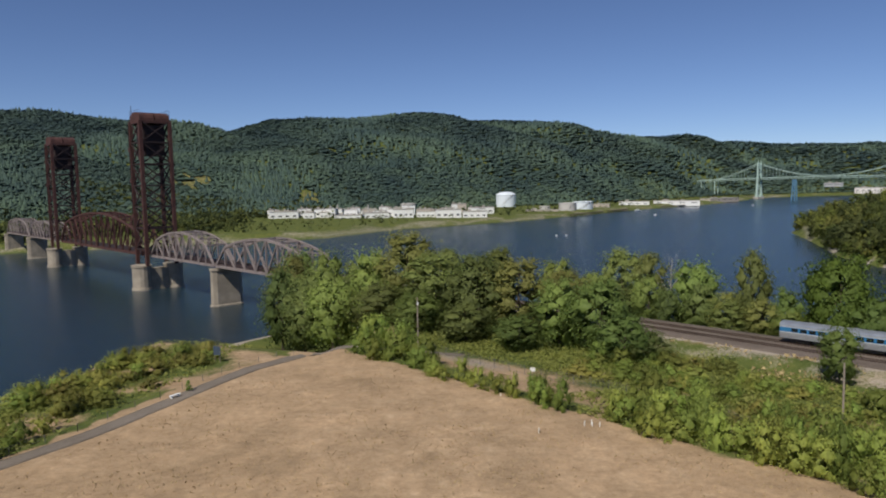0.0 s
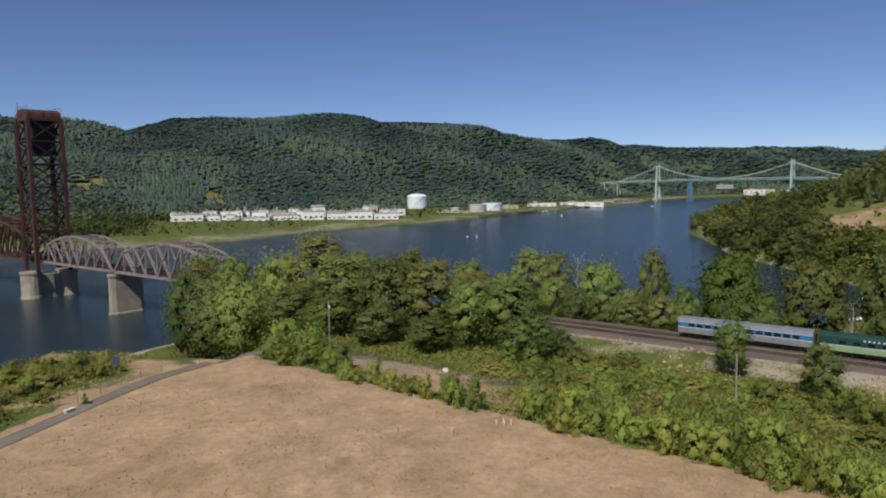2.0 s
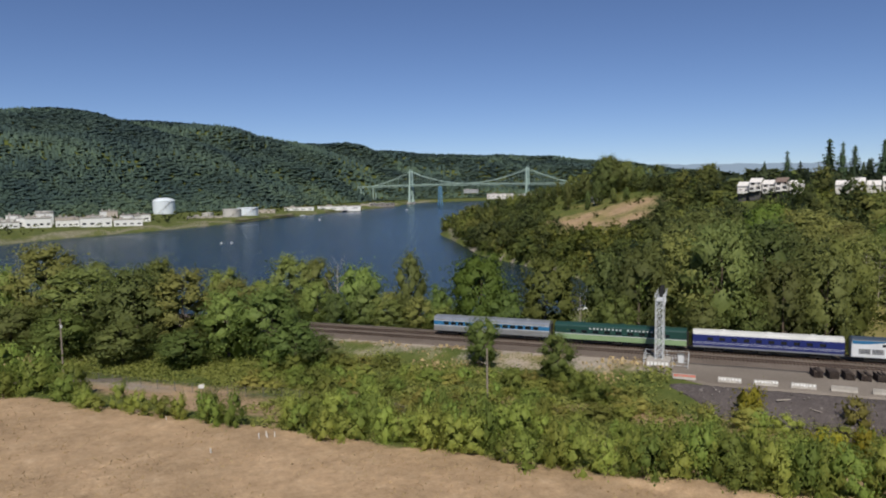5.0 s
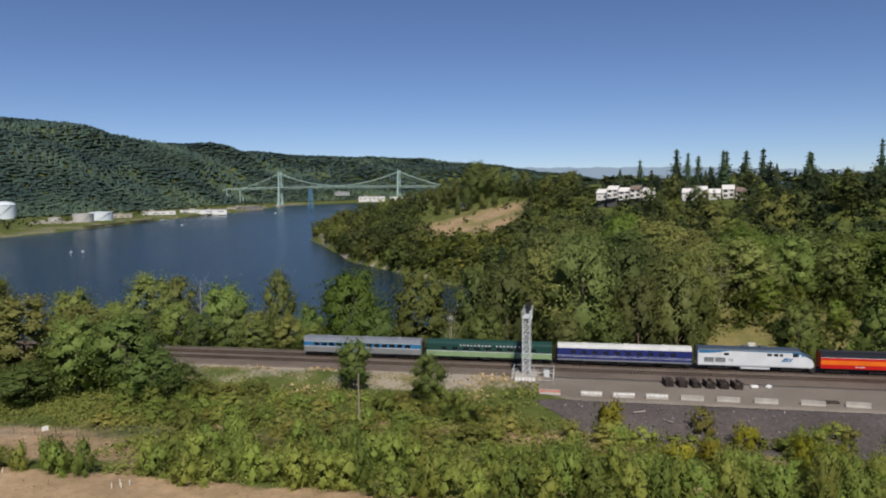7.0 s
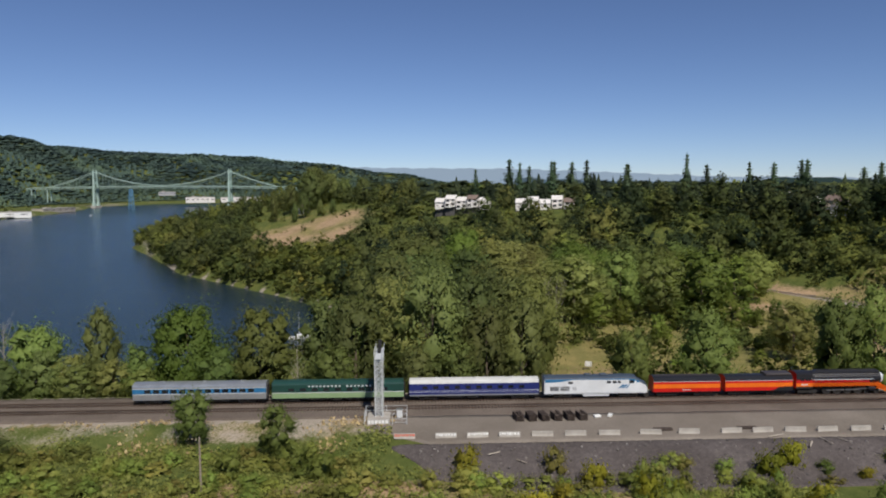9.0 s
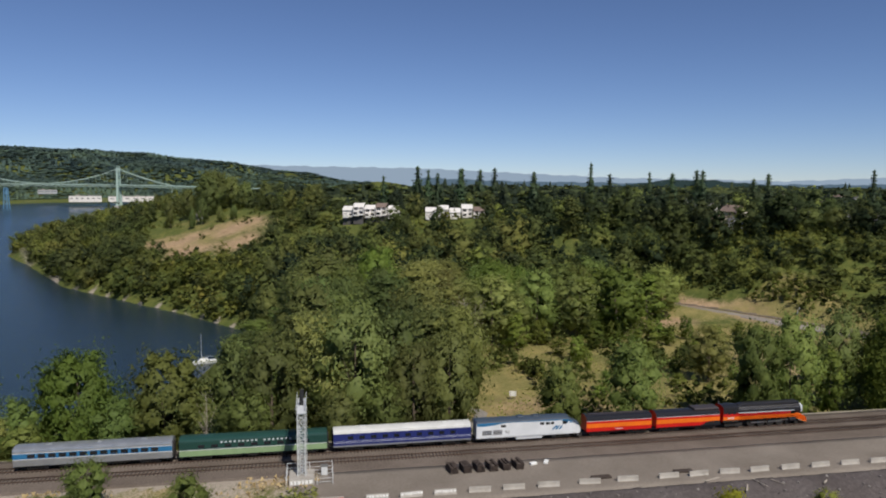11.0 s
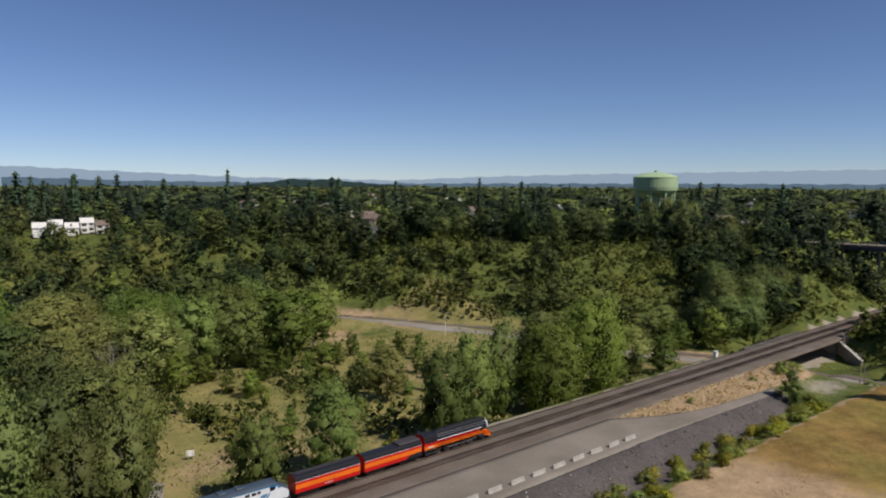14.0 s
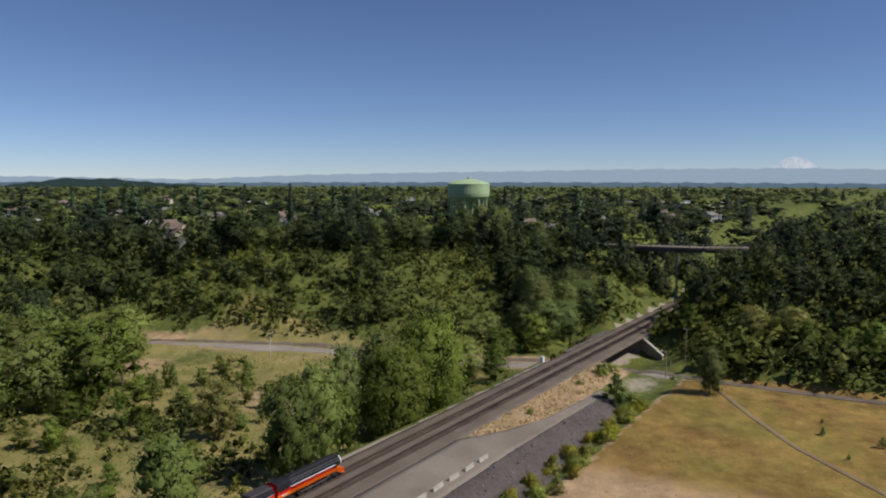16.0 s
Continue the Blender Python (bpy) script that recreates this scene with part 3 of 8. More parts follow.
def plant(kind, x, y, tall, wide=None, z=None, turn=None, label="", group=""):
    """Sets one plant on the ground. tall and wide (the crown's radius) in metres."""
    size, parts = PLANTS[kind][int(rng.integers(len(PLANTS[kind])))]
    name, lab, cat = TREE_TAGS[kind]
    z = ground_z(x, y) - 0.05 if z is None else z
    wide = wide or size[1] * tall / size[0]
    top = new(name)
    tagged(top, label or lab, cat, group or ("woodland trees" if "tree" in cat else "roadside bushes"))
    turn = rng.uniform(0, 360) if turn is None else turn
    top.matrix_basis = pose(x, y, z, 0, 0, turn) @ Matrix.Diagonal((wide / size[1], wide / size[1], tall / size[0], 1))
    for pname, me in parts:
        p = new(pname, me)
        p.parent = top
    return top


def on_track(kind, s, o, ztop, width, **kw):
    x, y = xy(s, o)
    z = ground_z(x, y) - 0.05
    return plant(kind, x, y, max(1.0, ztop - z), width / 2, z=z, **kw)


# trees between the field and the railway
for s, o, zt, w, kind in ((-232, -17, 29, 14, "broad"), (-222, -26, 30, 13, "olive"), (-205, -25, 30.5, 14, "broad"), (-190, -23, 30, 15, "dark"),
        (-178, -27, 33, 13, "broad"), (-170, -22, 38.4, 15, "olive"), (-156, -25, 34, 15, "olive"), (-149, -18, 33, 12, "broad"), (-140, -26, 34.4, 14, "dark"),
        (-131, -22, 34, 12, "olive"), (-122, -18, 32, 10, "olive"), (-117, -26, 31, 9, "broad"), (-109, -23, 31.2, 11, "broad"), (-101, -27, 26, 9, "broad"),
        (-98, -24, 22.8, 7.5, "dark"), (-212, -36, 27, 11, "dark"), (-196, -38, 26, 12, "dark"), (-182, -38, 27, 12, "broad"), (-164, -36, 27, 12, "dark"),
        (-150, -36, 26, 11, "broad"), (-135, -35, 25, 10, "dark"), (-122, -33, 24, 9, "broad")):
    on_track(kind, s, o, zt, w * 1.2)
# trees beyond the railway, along it
for s, o, zt, w, kind in ((-215, 18, 29, 12, "broad"), (-195, 16, 30, 13, "dark"), (-175, 18, 31, 13, "broad"), (-152, 18, 29, 12, "broad"), (-131, 18, 33.8, 14, "olive"),
        (-116, 15, 32.4, 6, "bare"), (-111, 18, 31, 13, "broad"), (-102, 15, 25.5, 10, "olive"), (-96, 16, 34.6, 9, "dark"), (-88, 14, 27, 8, "broad"),
        (-79, 18, 34, 16.5, "maple"), (-63, 17, 34.4, 15.5, "broad"), (-55, 14, 27, 4, "bare"), (-50, 20, 35.5, 13, "dark"), (-43, 16, 37, 15, "dark"), (-34, 22, 40, 15, "olive"),
        (-27, 17, 42.5, 17, "dark"), (-18, 20, 40.5, 15, "dark"), (-15, 13, 35, 12, "dark"), (-7, 17, 36, 13, "dark"), (-3, 28, 38, 13, "broad"),
        (-137, 12, 27, 10, "broad"), (-127, 11, 24.5, 9, "olive"), (-120, 12, 27.5, 9, "broad"), (-114, 11, 25, 8, "dark"), (-106, 12, 27, 9, "dark"), (-99, 11, 24, 8, "olive"), (-92, 12, 25, 8, "olive"), (-86, 11, 23, 7, "broad"), (-124, 19, 33, 10, "olive"), (-71, 12, 27, 9, "broad"), (-47, 11, 28, 9, "broad"), (-30, 11, 27, 9, "dark"), (-21, 11, 28, 9, "broad"),
        (16, 13, 30, 9.5, "broad"), (33, 15, 33, 13, "broad"), (62, 15, 36, 11, "broad"), (70, 14, 38.5, 12, "broad"), (82, 17, 30, 7, "young"),
        (90, 24, 37, 12, "dark"), (99, 15, 36, 18.5, "maple"), (119, 17, 40, 19.5, "maple"), (108, 27, 37, 15, "dark"), (131, 22, 33, 10, "broad")):
    on_track(kind, s, o, zt, w)


# ---- woods, past counting: joined from a few small trees ----
def small_tree(seed, h, radius, low, lobes, leaf_n, leaf, shape=1.0, core=(3, 5)):
    return crown(seed, h, radius, low, lobes, leaf_n, leaf, shape, core, 0.42)


def cone_tree(seed, h, radius, tiers, sides):
    gen = np.random.default_rng(seed)
    pieces = []
    for k in range(tiers):
        z0, z1 = h * (0.06 + 0.8 * k / tiers), h * min(1.0, 0.06 + 0.8 * (k + 1.7) / tiers)
        r = radius * (1 - k / tiers * 0.8)
        a = np.arange(sides) * 6.283 / sides + k
        rad = r * gen.uniform(0.75, 1.15, sides)
        low = np.stack([np.cos(a) * rad, np.sin(a) * rad, z0 + gen.uniform(-0.03, 0.03, sides) * h], -1)
        up = np.stack([np.cos(a) * 0.06 * r, np.sin(a) * 0.06 * r, np.full(sides, z1)], -1)
        j = np.arange(sides)
        pieces.append((np.concatenate([low, up]), halved(np.stack([j, (j + 1) % sides, (j + 1) % sides + sides, j + sides], -1))))
    v, f = joined(pieces)
    return v, f, unit(unit(v * (1, 1, 0)) + 1.0 * UP)


def scatter_mesh(name, templates, kinds, xs, ys, zs, tall, wide, mat, label, seed, tint=None):
    """Many trees in one mesh, each with its own turn, size and tint."""
    gen = np.random.default_rng(seed)
    verts, faces, norms, tints, at = [], [], [], [], 0
    for k, (tv, tf, tn, th, tw) in enumerate(templates):
        m = np.where(kinds == k)[0]
        if not len(m):
            continue
        a = gen.uniform(0, 6.283, len(m))
        c, s = np.cos(a)[:, None], np.sin(a)[:, None]
        fx, fz = (wide[m] / tw)[:, None], (tall[m] / th)[:, None]
        v = np.stack([(tv[:, 0] * c - tv[:, 1] * s) * fx + xs[m][:, None], (tv[:, 0] * s + tv[:, 1] * c) * fx + ys[m][:, None], tv[:, 2] * fz + zs[m][:, None]], -1)
        verts.append(v.reshape(-1, 3))
        norms.append(np.stack([tn[:, 0] * c - tn[:, 1] * s, tn[:, 0] * s + tn[:, 1] * c, np.broadcast_to(tn[:, 2], (len(m), len(tv)))], -1).reshape(-1, 3))
        faces.append((tf[None] + (np.arange(len(m)) * len(tv))[:, None, None]).reshape(-1, 3) + at)
        tints.append(np.repeat(gen.uniform(0, 1, len(m)) if tint is None else tint[m], len(tv)))
        at += len(m) * len(tv)
    me = mesh_from(name, np.concatenate(verts), np.concatenate(faces), mat, normals=np.concatenate(norms))
    t = me.attributes.new("tint", "FLOAT", "POINT")
    t.data.foreach_set("value", np.concatenate(tints).astype(np.float32))
    return tagged(new(name, me), label, "woodland", kind="stuff")


def woods_material(name, stops, scale=0.02, high=(1.35, 1.28, 1.0)):
    """Foliage with a tint for each tree and a mottle for each clump."""
    n = Nodes(name, 0.75, 0, 0.12)
    at = n.add("Attribute")
    at.attribute_name = "tint"
    c = n.ramp(at.outputs["Fac"], stops)
    isl = n.add("NewGeometry").outputs["Random Per Island"]
    c = n.mix(1.0, c, n.ramp(isl, [(0, (0.85, 0.86, 0.87)), (1, (1.15, 1.14, 1.1))]), "MULTIPLY")
    c = n.mix(0.8, c, n.ramp(n.noise(scale, 3), [(0.36, (0.6, 0.66, 0.78)), (0.64, high)]), "MULTIPLY")
    fine = n.noise(min(1.3, scale * 65), 4, 0.7)
    c = n.mix(0.5, c, n.ramp(fine, [(0.3, (0.6, 0.63, 0.65)), (0.5, (1.0, 1.0, 1.0)), (0.7, (1.4, 1.36, 1.25))]), "MULTIPLY")
    n.base(c)
    tr = n.add("BsdfTranslucent")
    n.link(c, tr.inputs["Color"])
    mx = n.add("MixShader")
    mx.inputs[0].default_value = 0.45
    n.link(n.b.outputs[0], mx.inputs[1])
    n.link(tr.outputs[0], mx.inputs[2])
    n.link(mx.outputs[0], n.t.nodes["Material Output"].inputs["Surface"])
    return n.m


# Extra blue in the woods and plateau stops stands in for aerial haze.
M_WOODS2 = woods_material("hazed_woods_foliage", [(0.0, (0.0360, 0.0558, 0.0306)), (0.3, (0.0630, 0.0882, 0.0396)), (0.55, (0.1080, 0.1260, 0.0495)), (0.75, (0.1350, 0.1710, 0.0540)), (0.9, (0.1890, 0.1980, 0.0675)), (1.0, (0.2340, 0.2790, 0.0675))])
M_TOWN = woods_material("hazed_plateau_foliage", [(0.0, (0.036, 0.052, 0.036)), (0.4, (0.066, 0.088, 0.05)), (0.7, (0.115, 0.14, 0.066)), (0.85, (0.18, 0.215, 0.08)), (1.0, (0.3, 0.36, 0.1))])
# The hill's greens are paled and blued to imitate haze across the river.
M_HILL2 = woods_material("hazed_hill_foliage", [(0.0, (0.1, 0.15, 0.145)), (0.5, (0.125, 0.185, 0.155)), (0.85, (0.15, 0.22, 0.16)), (1.0, (0.18, 0.245, 0.16))], 0.006, (1.22, 1.2, 1.04))


def jitter(x0, x1, y0, y1, step, gen):
    gx, gy = np.meshgrid(np.arange(x0, x1, step), np.arange(y0, y1, step))
    gx, gy = gx.ravel(), gy.ravel()
    return gx + gen.uniform(-0.48, 0.48, gx.size) * step, gy + gen.uniform(-0.48, 0.48, gy.size) * step


HOMES = []      # places kept free of trees: x, y, radius


def open_ground(x, y):
    """Where no tree stands: 1 on clearings, road, railway, houses."""
    s, o = to_so(x, y)
    free = np.exp(-(((s - 20) / 22) ** 2 + ((o - 60) / 42) ** 2)) > 0.5
    free |= np.exp(-(((s - 97) / 22) ** 2 + ((o - 70) / 30) ** 2)) > 0.5
    free |= seg_dist(x, y, LOWROAD) < np.where(y > -30, 17, 10)
    free |= np.abs(o + 1) < np.where(s > 215, 9, 11)
    free |= patch(x, y) > 0.32
    free |= (((x - 316) / 16) ** 2 + ((y - 425) / 20) ** 2) < 1
    free |= (((x - 338) / 34) ** 2 + ((y + 38) / 25) ** 2) < 1
    free |= (((x - 373) / 9) ** 2 + ((y - 40) / 25) ** 2) < 1
    free |= (((s - 112) / 26) ** 2 + ((o - 96) / 38) ** 2) < 1
    for hx, hy, hr in HOMES:
        free |= np.hypot(x - hx, y - hy) < hr
        if hx > 450 and hr < 20:        # front gardens and streets, open to the west
            u = -(x - hx) * 0.99 - (y - hy) * 0.1
            free |= (u > 0) & (u < 38) & (np.abs((y - hy) - 0.1 * (x - hx)) < hr * 0.9)
    return free


def build_near_woods():
    gen = np.random.default_rng(21)
    x, y = jitter(120, 470, -330, 800, 12.8, gen)
    s, o = to_so(x, y)
    crest = np.interp(y, [-420, -130, -95, 350, 620, 760], [210, 320, 380, 388, 470, 600])
    keep = (river(x, y) > 2.5) & ~open_ground(x, y) & (x < crest + 12) & (np.abs(o) > 12)
    keep &= ~((o < -8) & (s < 185)) & ~((o < 30) & (o > 0) & (s < 135))
    keep &= ~((o < -8) & (x < np.interp(y, LOWROAD[::-1, 1], LOWROAD[::-1, 0]) + 9))
    thin = (s > 30) & (s < 120) & (o < 100) & (o > 28)
    bare = (s > 78) & (s < 170) & (o > 42) & (o < 128)
    sparse = (s > 5) & (s <= 30) & (o < 100) & (o > 28)
    keep &= ~sparse | (gen.uniform(0, 1, x.size) > 0.45)
    keep &= gen.uniform(0, 1, x.size) > np.where(bare, 0.88, np.where(thin, 0.8, 0.06))
    keep &= ~((s > 172) & (s < 230) & (o > -48) & (o < 11))
    cove = np.degrees(np.arctan2(x - 7, y - 16))     # open ground and low scrub round the cove
    keep &= ~((cove < 40.5) & (o > 24) & (np.hypot(x - 7, y - 16) < 300) & (y < 260))
    keep &= ~((seg_dist(x, y, LOWROAD) < 24) & (o < 12) & (s > 170) & (s < 225))
    x, y = x[keep], y[keep]
    z = height(x, y)
    s, o = to_so(x, y)
    low = z < 24
    near = np.hypot(x - 15, y - 30) < 235
    tall = gen.uniform(10.5, 20.5, x.size) + 3 * low * gen.uniform(0, 1, x.size)
    tall = np.where((o < 100) & (s > 0) & low, tall * 0.72, tall)
    tall = np.where((o > 30) & (o < 150) & (s < 0), tall * 1.12, tall)
    tall = np.where((y > 300) & (x > 240), tall * 0.72, tall)
    tall = np.where((x > 320) & (y > 180) & (y <= 345), tall * 0.72, tall)
    tall = np.where((x > 325) & (x < 368) & (y > 5) & (y < 75), tall * 0.6, tall)
    tall = np.where((x > 290) & (x < 325) & (y > -65) & (y < -8), tall * 0.5, tall)
    far = np.hypot(x - 7, y - 16)
    cove = np.degrees(np.arctan2(x - 7, y - 16))
    shore = (cove < 46.5) & (far < 300) & (o > 24) & (y < 260)
    tall = np.where(shore, np.clip(66 - 0.222 * far - z, 5, tall), tall)
    d, az = np.hypot(x, y), np.degrees(np.arctan2(x, y))
    low_wood = (az > 36) & (az < 43) & (d > 250) & (d < 490)     # lower trees below the bare hillside
    tall = np.where(low_wood, np.clip(51 - 0.077 * d - z, 6.5, tall), tall)
    tall = np.where((o > 10) & (s < 135) & ~low_wood & ~shore, tall * 1.15, tall)
    wide = np.maximum(tall * gen.uniform(0.3, 0.46, x.size), gen.uniform(3.8, 5.4, x.size))
    order = np.argsort(np.hypot(x - 15, y - 30))
    kinds = gen.choice(["broad", "olive", "dark", "maple", "bare"], x.size, p=[0.4, 0.27, 0.2, 0.08, 0.05])
    kinds = np.where((s < 0) & (gen.uniform(0, 1, x.size) < 0.55), "dark", kinds)
    things = order[:125]
    for k in things:
        kind = "young" if s[k] > 2 and o[k] < 115 and gen.uniform() < 0.7 else "olive" if s[k] > -6 and o[k] < 115 else kinds[k]
        plant(str(kind), float(x[k]), float(y[k]), float(tall[k]), float(wide[k]), z=float(z[k]) - 0.1)
    rest = order[125:]
    temps = [(*crown(200 + k, 13, 4.8, 0.02, 11, 520, 0.5, 1.0, (2, 4), 0.42), 13, 4.8) for k in range(4)] + [(*crown(210 + k, 15, 3.8, 0.02, 10, 460, 0.48, 0.3, (2, 4), 0.46), 15, 3.8) for k in range(2)]
    kk = gen.choice(6, len(rest))
    tint = gen.uniform(0, 1, x.size)
    # Below y -55 the tints are lowered to paint in shade; crest trees are darker kinds.
    tint = np.where(y < -55, tint * 0.55, np.where((z > 27) & (y < 190), tint * 0.75, tint))
    tint = np.where(y > 270, 0.38 + 0.58 * tint, tint)
    tint = np.where((x > 290) & (z < 30) & (y > -10) & (y < 110), 0.45 + 0.5 * tint, tint)
    scatter_mesh("woods_on_the_bluff", temps, kk, x[rest], y[rest], z[rest] - 0.3, tall[rest], wide[rest], M_WOODS2, "dense mixed broadleaf woods covering the bluff and its foot", 5, tint[rest])


def build_plateau():
    gen = np.random.default_rng(33)
    x1, y1 = jitter(330, 900, -520, 760, 15.5, gen)
    x2, y2 = jitter(900, 2600, -1700, 1700, 40, gen)
    x3, y3 = jitter(150, 420, -720, -130, 13, gen)
    x, y = np.concatenate([x1, x2, x3]), np.concatenate([y1, y2, y3])
    crest = np.interp(y, [-420, -130, -95, 350, 620, 760], [210, 320, 380, 388, 470, 600])
    az = np.degrees(np.arctan2(x - 20, y - 30))
    keep = (x > crest + 9) & (river(x, y) > 20) & ~open_ground(x, y) & (az > 22) & (az < 150) & (np.hypot(x, y) < 2500)
    far = np.hypot(x, y) > 560
    keep &= gen.uniform(0, 1, x.size) > np.where(far, 0.22, 0.2)
    x, y, far = x[keep], y[keep], far[keep]
    z = height(x, y)
    fir = gen.uniform(0, 1, x.size) < np.where((x < 620) & (y > 60) & (y < 420), 0.16, np.where(np.hypot(x, y) > 560, 0.05, 0.1))
    tall = np.where(fir, gen.uniform(15, 28, x.size), 6 + 14 * gen.uniform(0, 1, x.size) ** 2.0)
    tall = np.where(np.abs(x - crest[keep]) < 60, tall * 0.85, tall)
    wide = np.where(fir, tall * 0.26, tall * gen.uniform(0.42, 0.66, x.size))
    wide = np.where(far & ~fir, wide * 1.8, wide)
    temps = [(*crown(300 + k, 11, 4.6, 0.02, 8, 200, 0.72, 1.0, (2, 4), 0.46), 11, 4.6) for k in range(3)] + [(*conifer(320, 20, 4.2, 11, 1.3, 0.05, 0.52, 0.55), 20, 4.2)]
    ftemps = [(*small_tree(330 + k, 11, 4.6, 0.0, 2, 14, 1.8, core=(2, 4)), 11, 4.6) for k in range(3)] + [(*cone_tree(340, 20, 3.8, 4, 5), 20, 3.8)]
    kk = np.where(fir, 3, gen.choice(3, x.size))
    n = ~far
    tint = (gen.uniform(0, 1, x.size) ** 1.15 * np.where(fir, 0.35, 1.0))[n]
    scatter_mesh("trees_among_the_houses", temps, kk[n], x[n], y[n], z[n] - 0.3, tall[n], wide[n], M_TOWN, "dark green street and garden trees on the plateau", 6, tint)
    scatter_mesh("distant_tree_cover", ftemps, kk[far], x[far], y[far], z[far] - 0.3, tall[far], wide[far], M_TOWN, "distant suburban tree cover reaching the horizon", 7, (gen.uniform(0.1, 0.93, x.size) * np.where(fir, 0.3, 1.0))[far])


def build_hill_forest():
    gen = np.random.default_rng(44)
    az = np.arange(-37, 52, 0.3)
    xs, ys = [], []
    for a in az:
        base = np.interp(a, [-75, -31, -13, 0, 10, 17, 22, 27, 33, 45], [950, 950, 1130, 1300, 1480, 1800, 2250, 2450, 2650, 3200])
        ridge = base + np.interp(a, [-60, 0, 20, 45], [1000, 1050, 1150, 1000])
        step = 9.0 * base / 1300
        r = np.arange(base - 20, ridge * 1.02, step * 1.25)
        r = r + gen.uniform(-0.45, 0.45, r.size) * step * 1.25
        aa = np.radians(a + gen.uniform(-0.17, 0.17, r.size))
        xs.append(np.sin(aa) * r)
        ys.append(np.cos(aa) * r)
    x, y = np.concatenate(xs), np.concatenate(ys)
    keep = (river(x, y) > 60) & (gen.uniform(0, 1, x.size) > 0.05)
    a2, r2 = np.degrees(np.arctan2(x, y)), np.hypot(x, y)
    scar = np.minimum((((a2 + 19.5) / 1.6) ** 2 + ((r2 - 1330) / 60) ** 2), (((a2 + 10.6) / 0.9) ** 2 + ((r2 - 1240) / 40) ** 2))
    keep &= (scar > 1) | (gen.uniform(0, 1, x.size) < 0.25)
    x, y = x[keep], y[keep]
    z = height(x, y)
    big = np.hypot(x, y) / 1500
    fir = (wave(x, y, 130, 4.0) + gen.uniform(-0.6, 0.6, x.size)) > 0.42
    tall = np.where(fir, gen.uniform(10, 16, x.size), gen.uniform(7, 11, x.size))
    wide = np.where(fir, gen.uniform(4.4, 6.0, x.size), gen.uniform(7.5, 10.5, x.size)) * np.clip(big, 0.95, 2.5)
    g = np.random.default_rng(9)
    def blob():
        v, f = dome(2, 4, g, 0.25)
        return v * (5, 5, 6.5) + (0, 0, 6), f, unit(v * (0.5, 0.5, 0.5) + (0, 0, 0.75)), 13, 5
    temps = [blob() for _ in range(5)] + [(*cone_tree(9, 20, 4, 2, 4), 20, 4), (*cone_tree(12, 20, 4, 2, 5), 20, 4)]
    kk = np.where(fir, gen.integers(5, 7, x.size), gen.integers(0, 5, x.size))
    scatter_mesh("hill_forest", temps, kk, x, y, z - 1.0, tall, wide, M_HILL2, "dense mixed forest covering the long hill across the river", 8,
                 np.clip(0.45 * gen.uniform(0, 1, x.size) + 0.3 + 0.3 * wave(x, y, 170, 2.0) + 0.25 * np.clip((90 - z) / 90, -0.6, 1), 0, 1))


# houses and roads keep their ground free
HOMES += [(380, 305, 24), (397, 250, 24), (425, -75, 14), (395, 82, 13), (403, 90, 13), (462, 91, 17), (593, 67, 17), (595, 25, 17), (621, 24, 17), (588, 72, 12), (700, 171, 19), (460, -193, 17), (530, -212, 19),
          (610, -246, 15), (790, -470, 36), (403, 502, 14), (480, -150, 12), (520, -120, 12), (560, 130, 13), (540, -40, 13), (500, 20, 12), (640, -120, 14), (700, -60, 14), (690, 60, 14), (560, -330, 14), (660, -340, 14), (760, -180, 15)]
for hx, hy in ((516, -205), (491, -134), (732, 180), (639, 27), (628, 76), (614, -291), (809, 232), (470, 95), (525, 106)):
    HOMES.append((hx, hy, 14))
town = np.random.default_rng(101)
for k in range(44):      # more houses along the streets of the plateau
    hx, hy = town.uniform(500, 1250), town.uniform(-480, 330)
    if all(math.hypot(hx - a, hy - b) > 34 for a, b, c in HOMES):
        HOMES.append((hx, hy, 13))
HOUSE_SPOTS = [h for h in HOMES if h[:2] not in ((380, 305), (397, 250), (425, -75), (790, -470))]
build_near_woods()
# tall firs and old oaks along the skyline
for x, y, zt in ((454, 318, 80.7), (458, 311, 78), (462, 305, 75.5), (471, 291, 79), (479, 278, 78.4), (484, 268, 79.5), (497, 242, 76.5), (513, 203, 84), (518, 190, 75.5), (526, 163, 77), (530, 148, 76),
                 (535, 128, 78), (541, 95, 72), (439, 339, 73), (505, 309, 80), (531, 257, 77), (567, 139, 79), (574, 90, 76), (577, 24, 79), (575, -9, 76), (549, -139, 76), (546, -151, 75), (530, -191, 75)):
    plant("skyfir", x, y, zt - ground_z(x, y), 7.4 + 1.6 * math.sin(x), label="tall dark fir on the skyline of the plateau")
for x, y, zt, w in ((424, 513, 76, 15), (412, 505, 71, 12), (434, 522, 75, 14), (404, 520, 60, 8), (438, 505, 71, 10), (452, 502, 66, 8), (423, 447, 66, 7), (422, 391, 65, 8), (386, 480, 53, 5), (379, 511, 51, 4), (390, 464, 47, 3), (396, 455, 48, 3.2), (374, 477, 45, 3)):
    plant("dark", x, y, zt - ground_z(x, y), w, label="broad dark oak at the top of the bluff")
for k, yy in enumerate(np.arange(-112, 66, 9.0)):     # old oaks along the road at the top of the bluff
    px = 392 + 9 * math.sin(k * 2.3) - (16 if yy < -90 else 0)
    plant("dark", px, yy + 3 * math.sin(k * 1.7), 13.5 + 3 * math.sin(k * 3.1), 6.6 + 1.2 * math.sin(k * 1.1), label="old dark oak lining the road above the bluff")
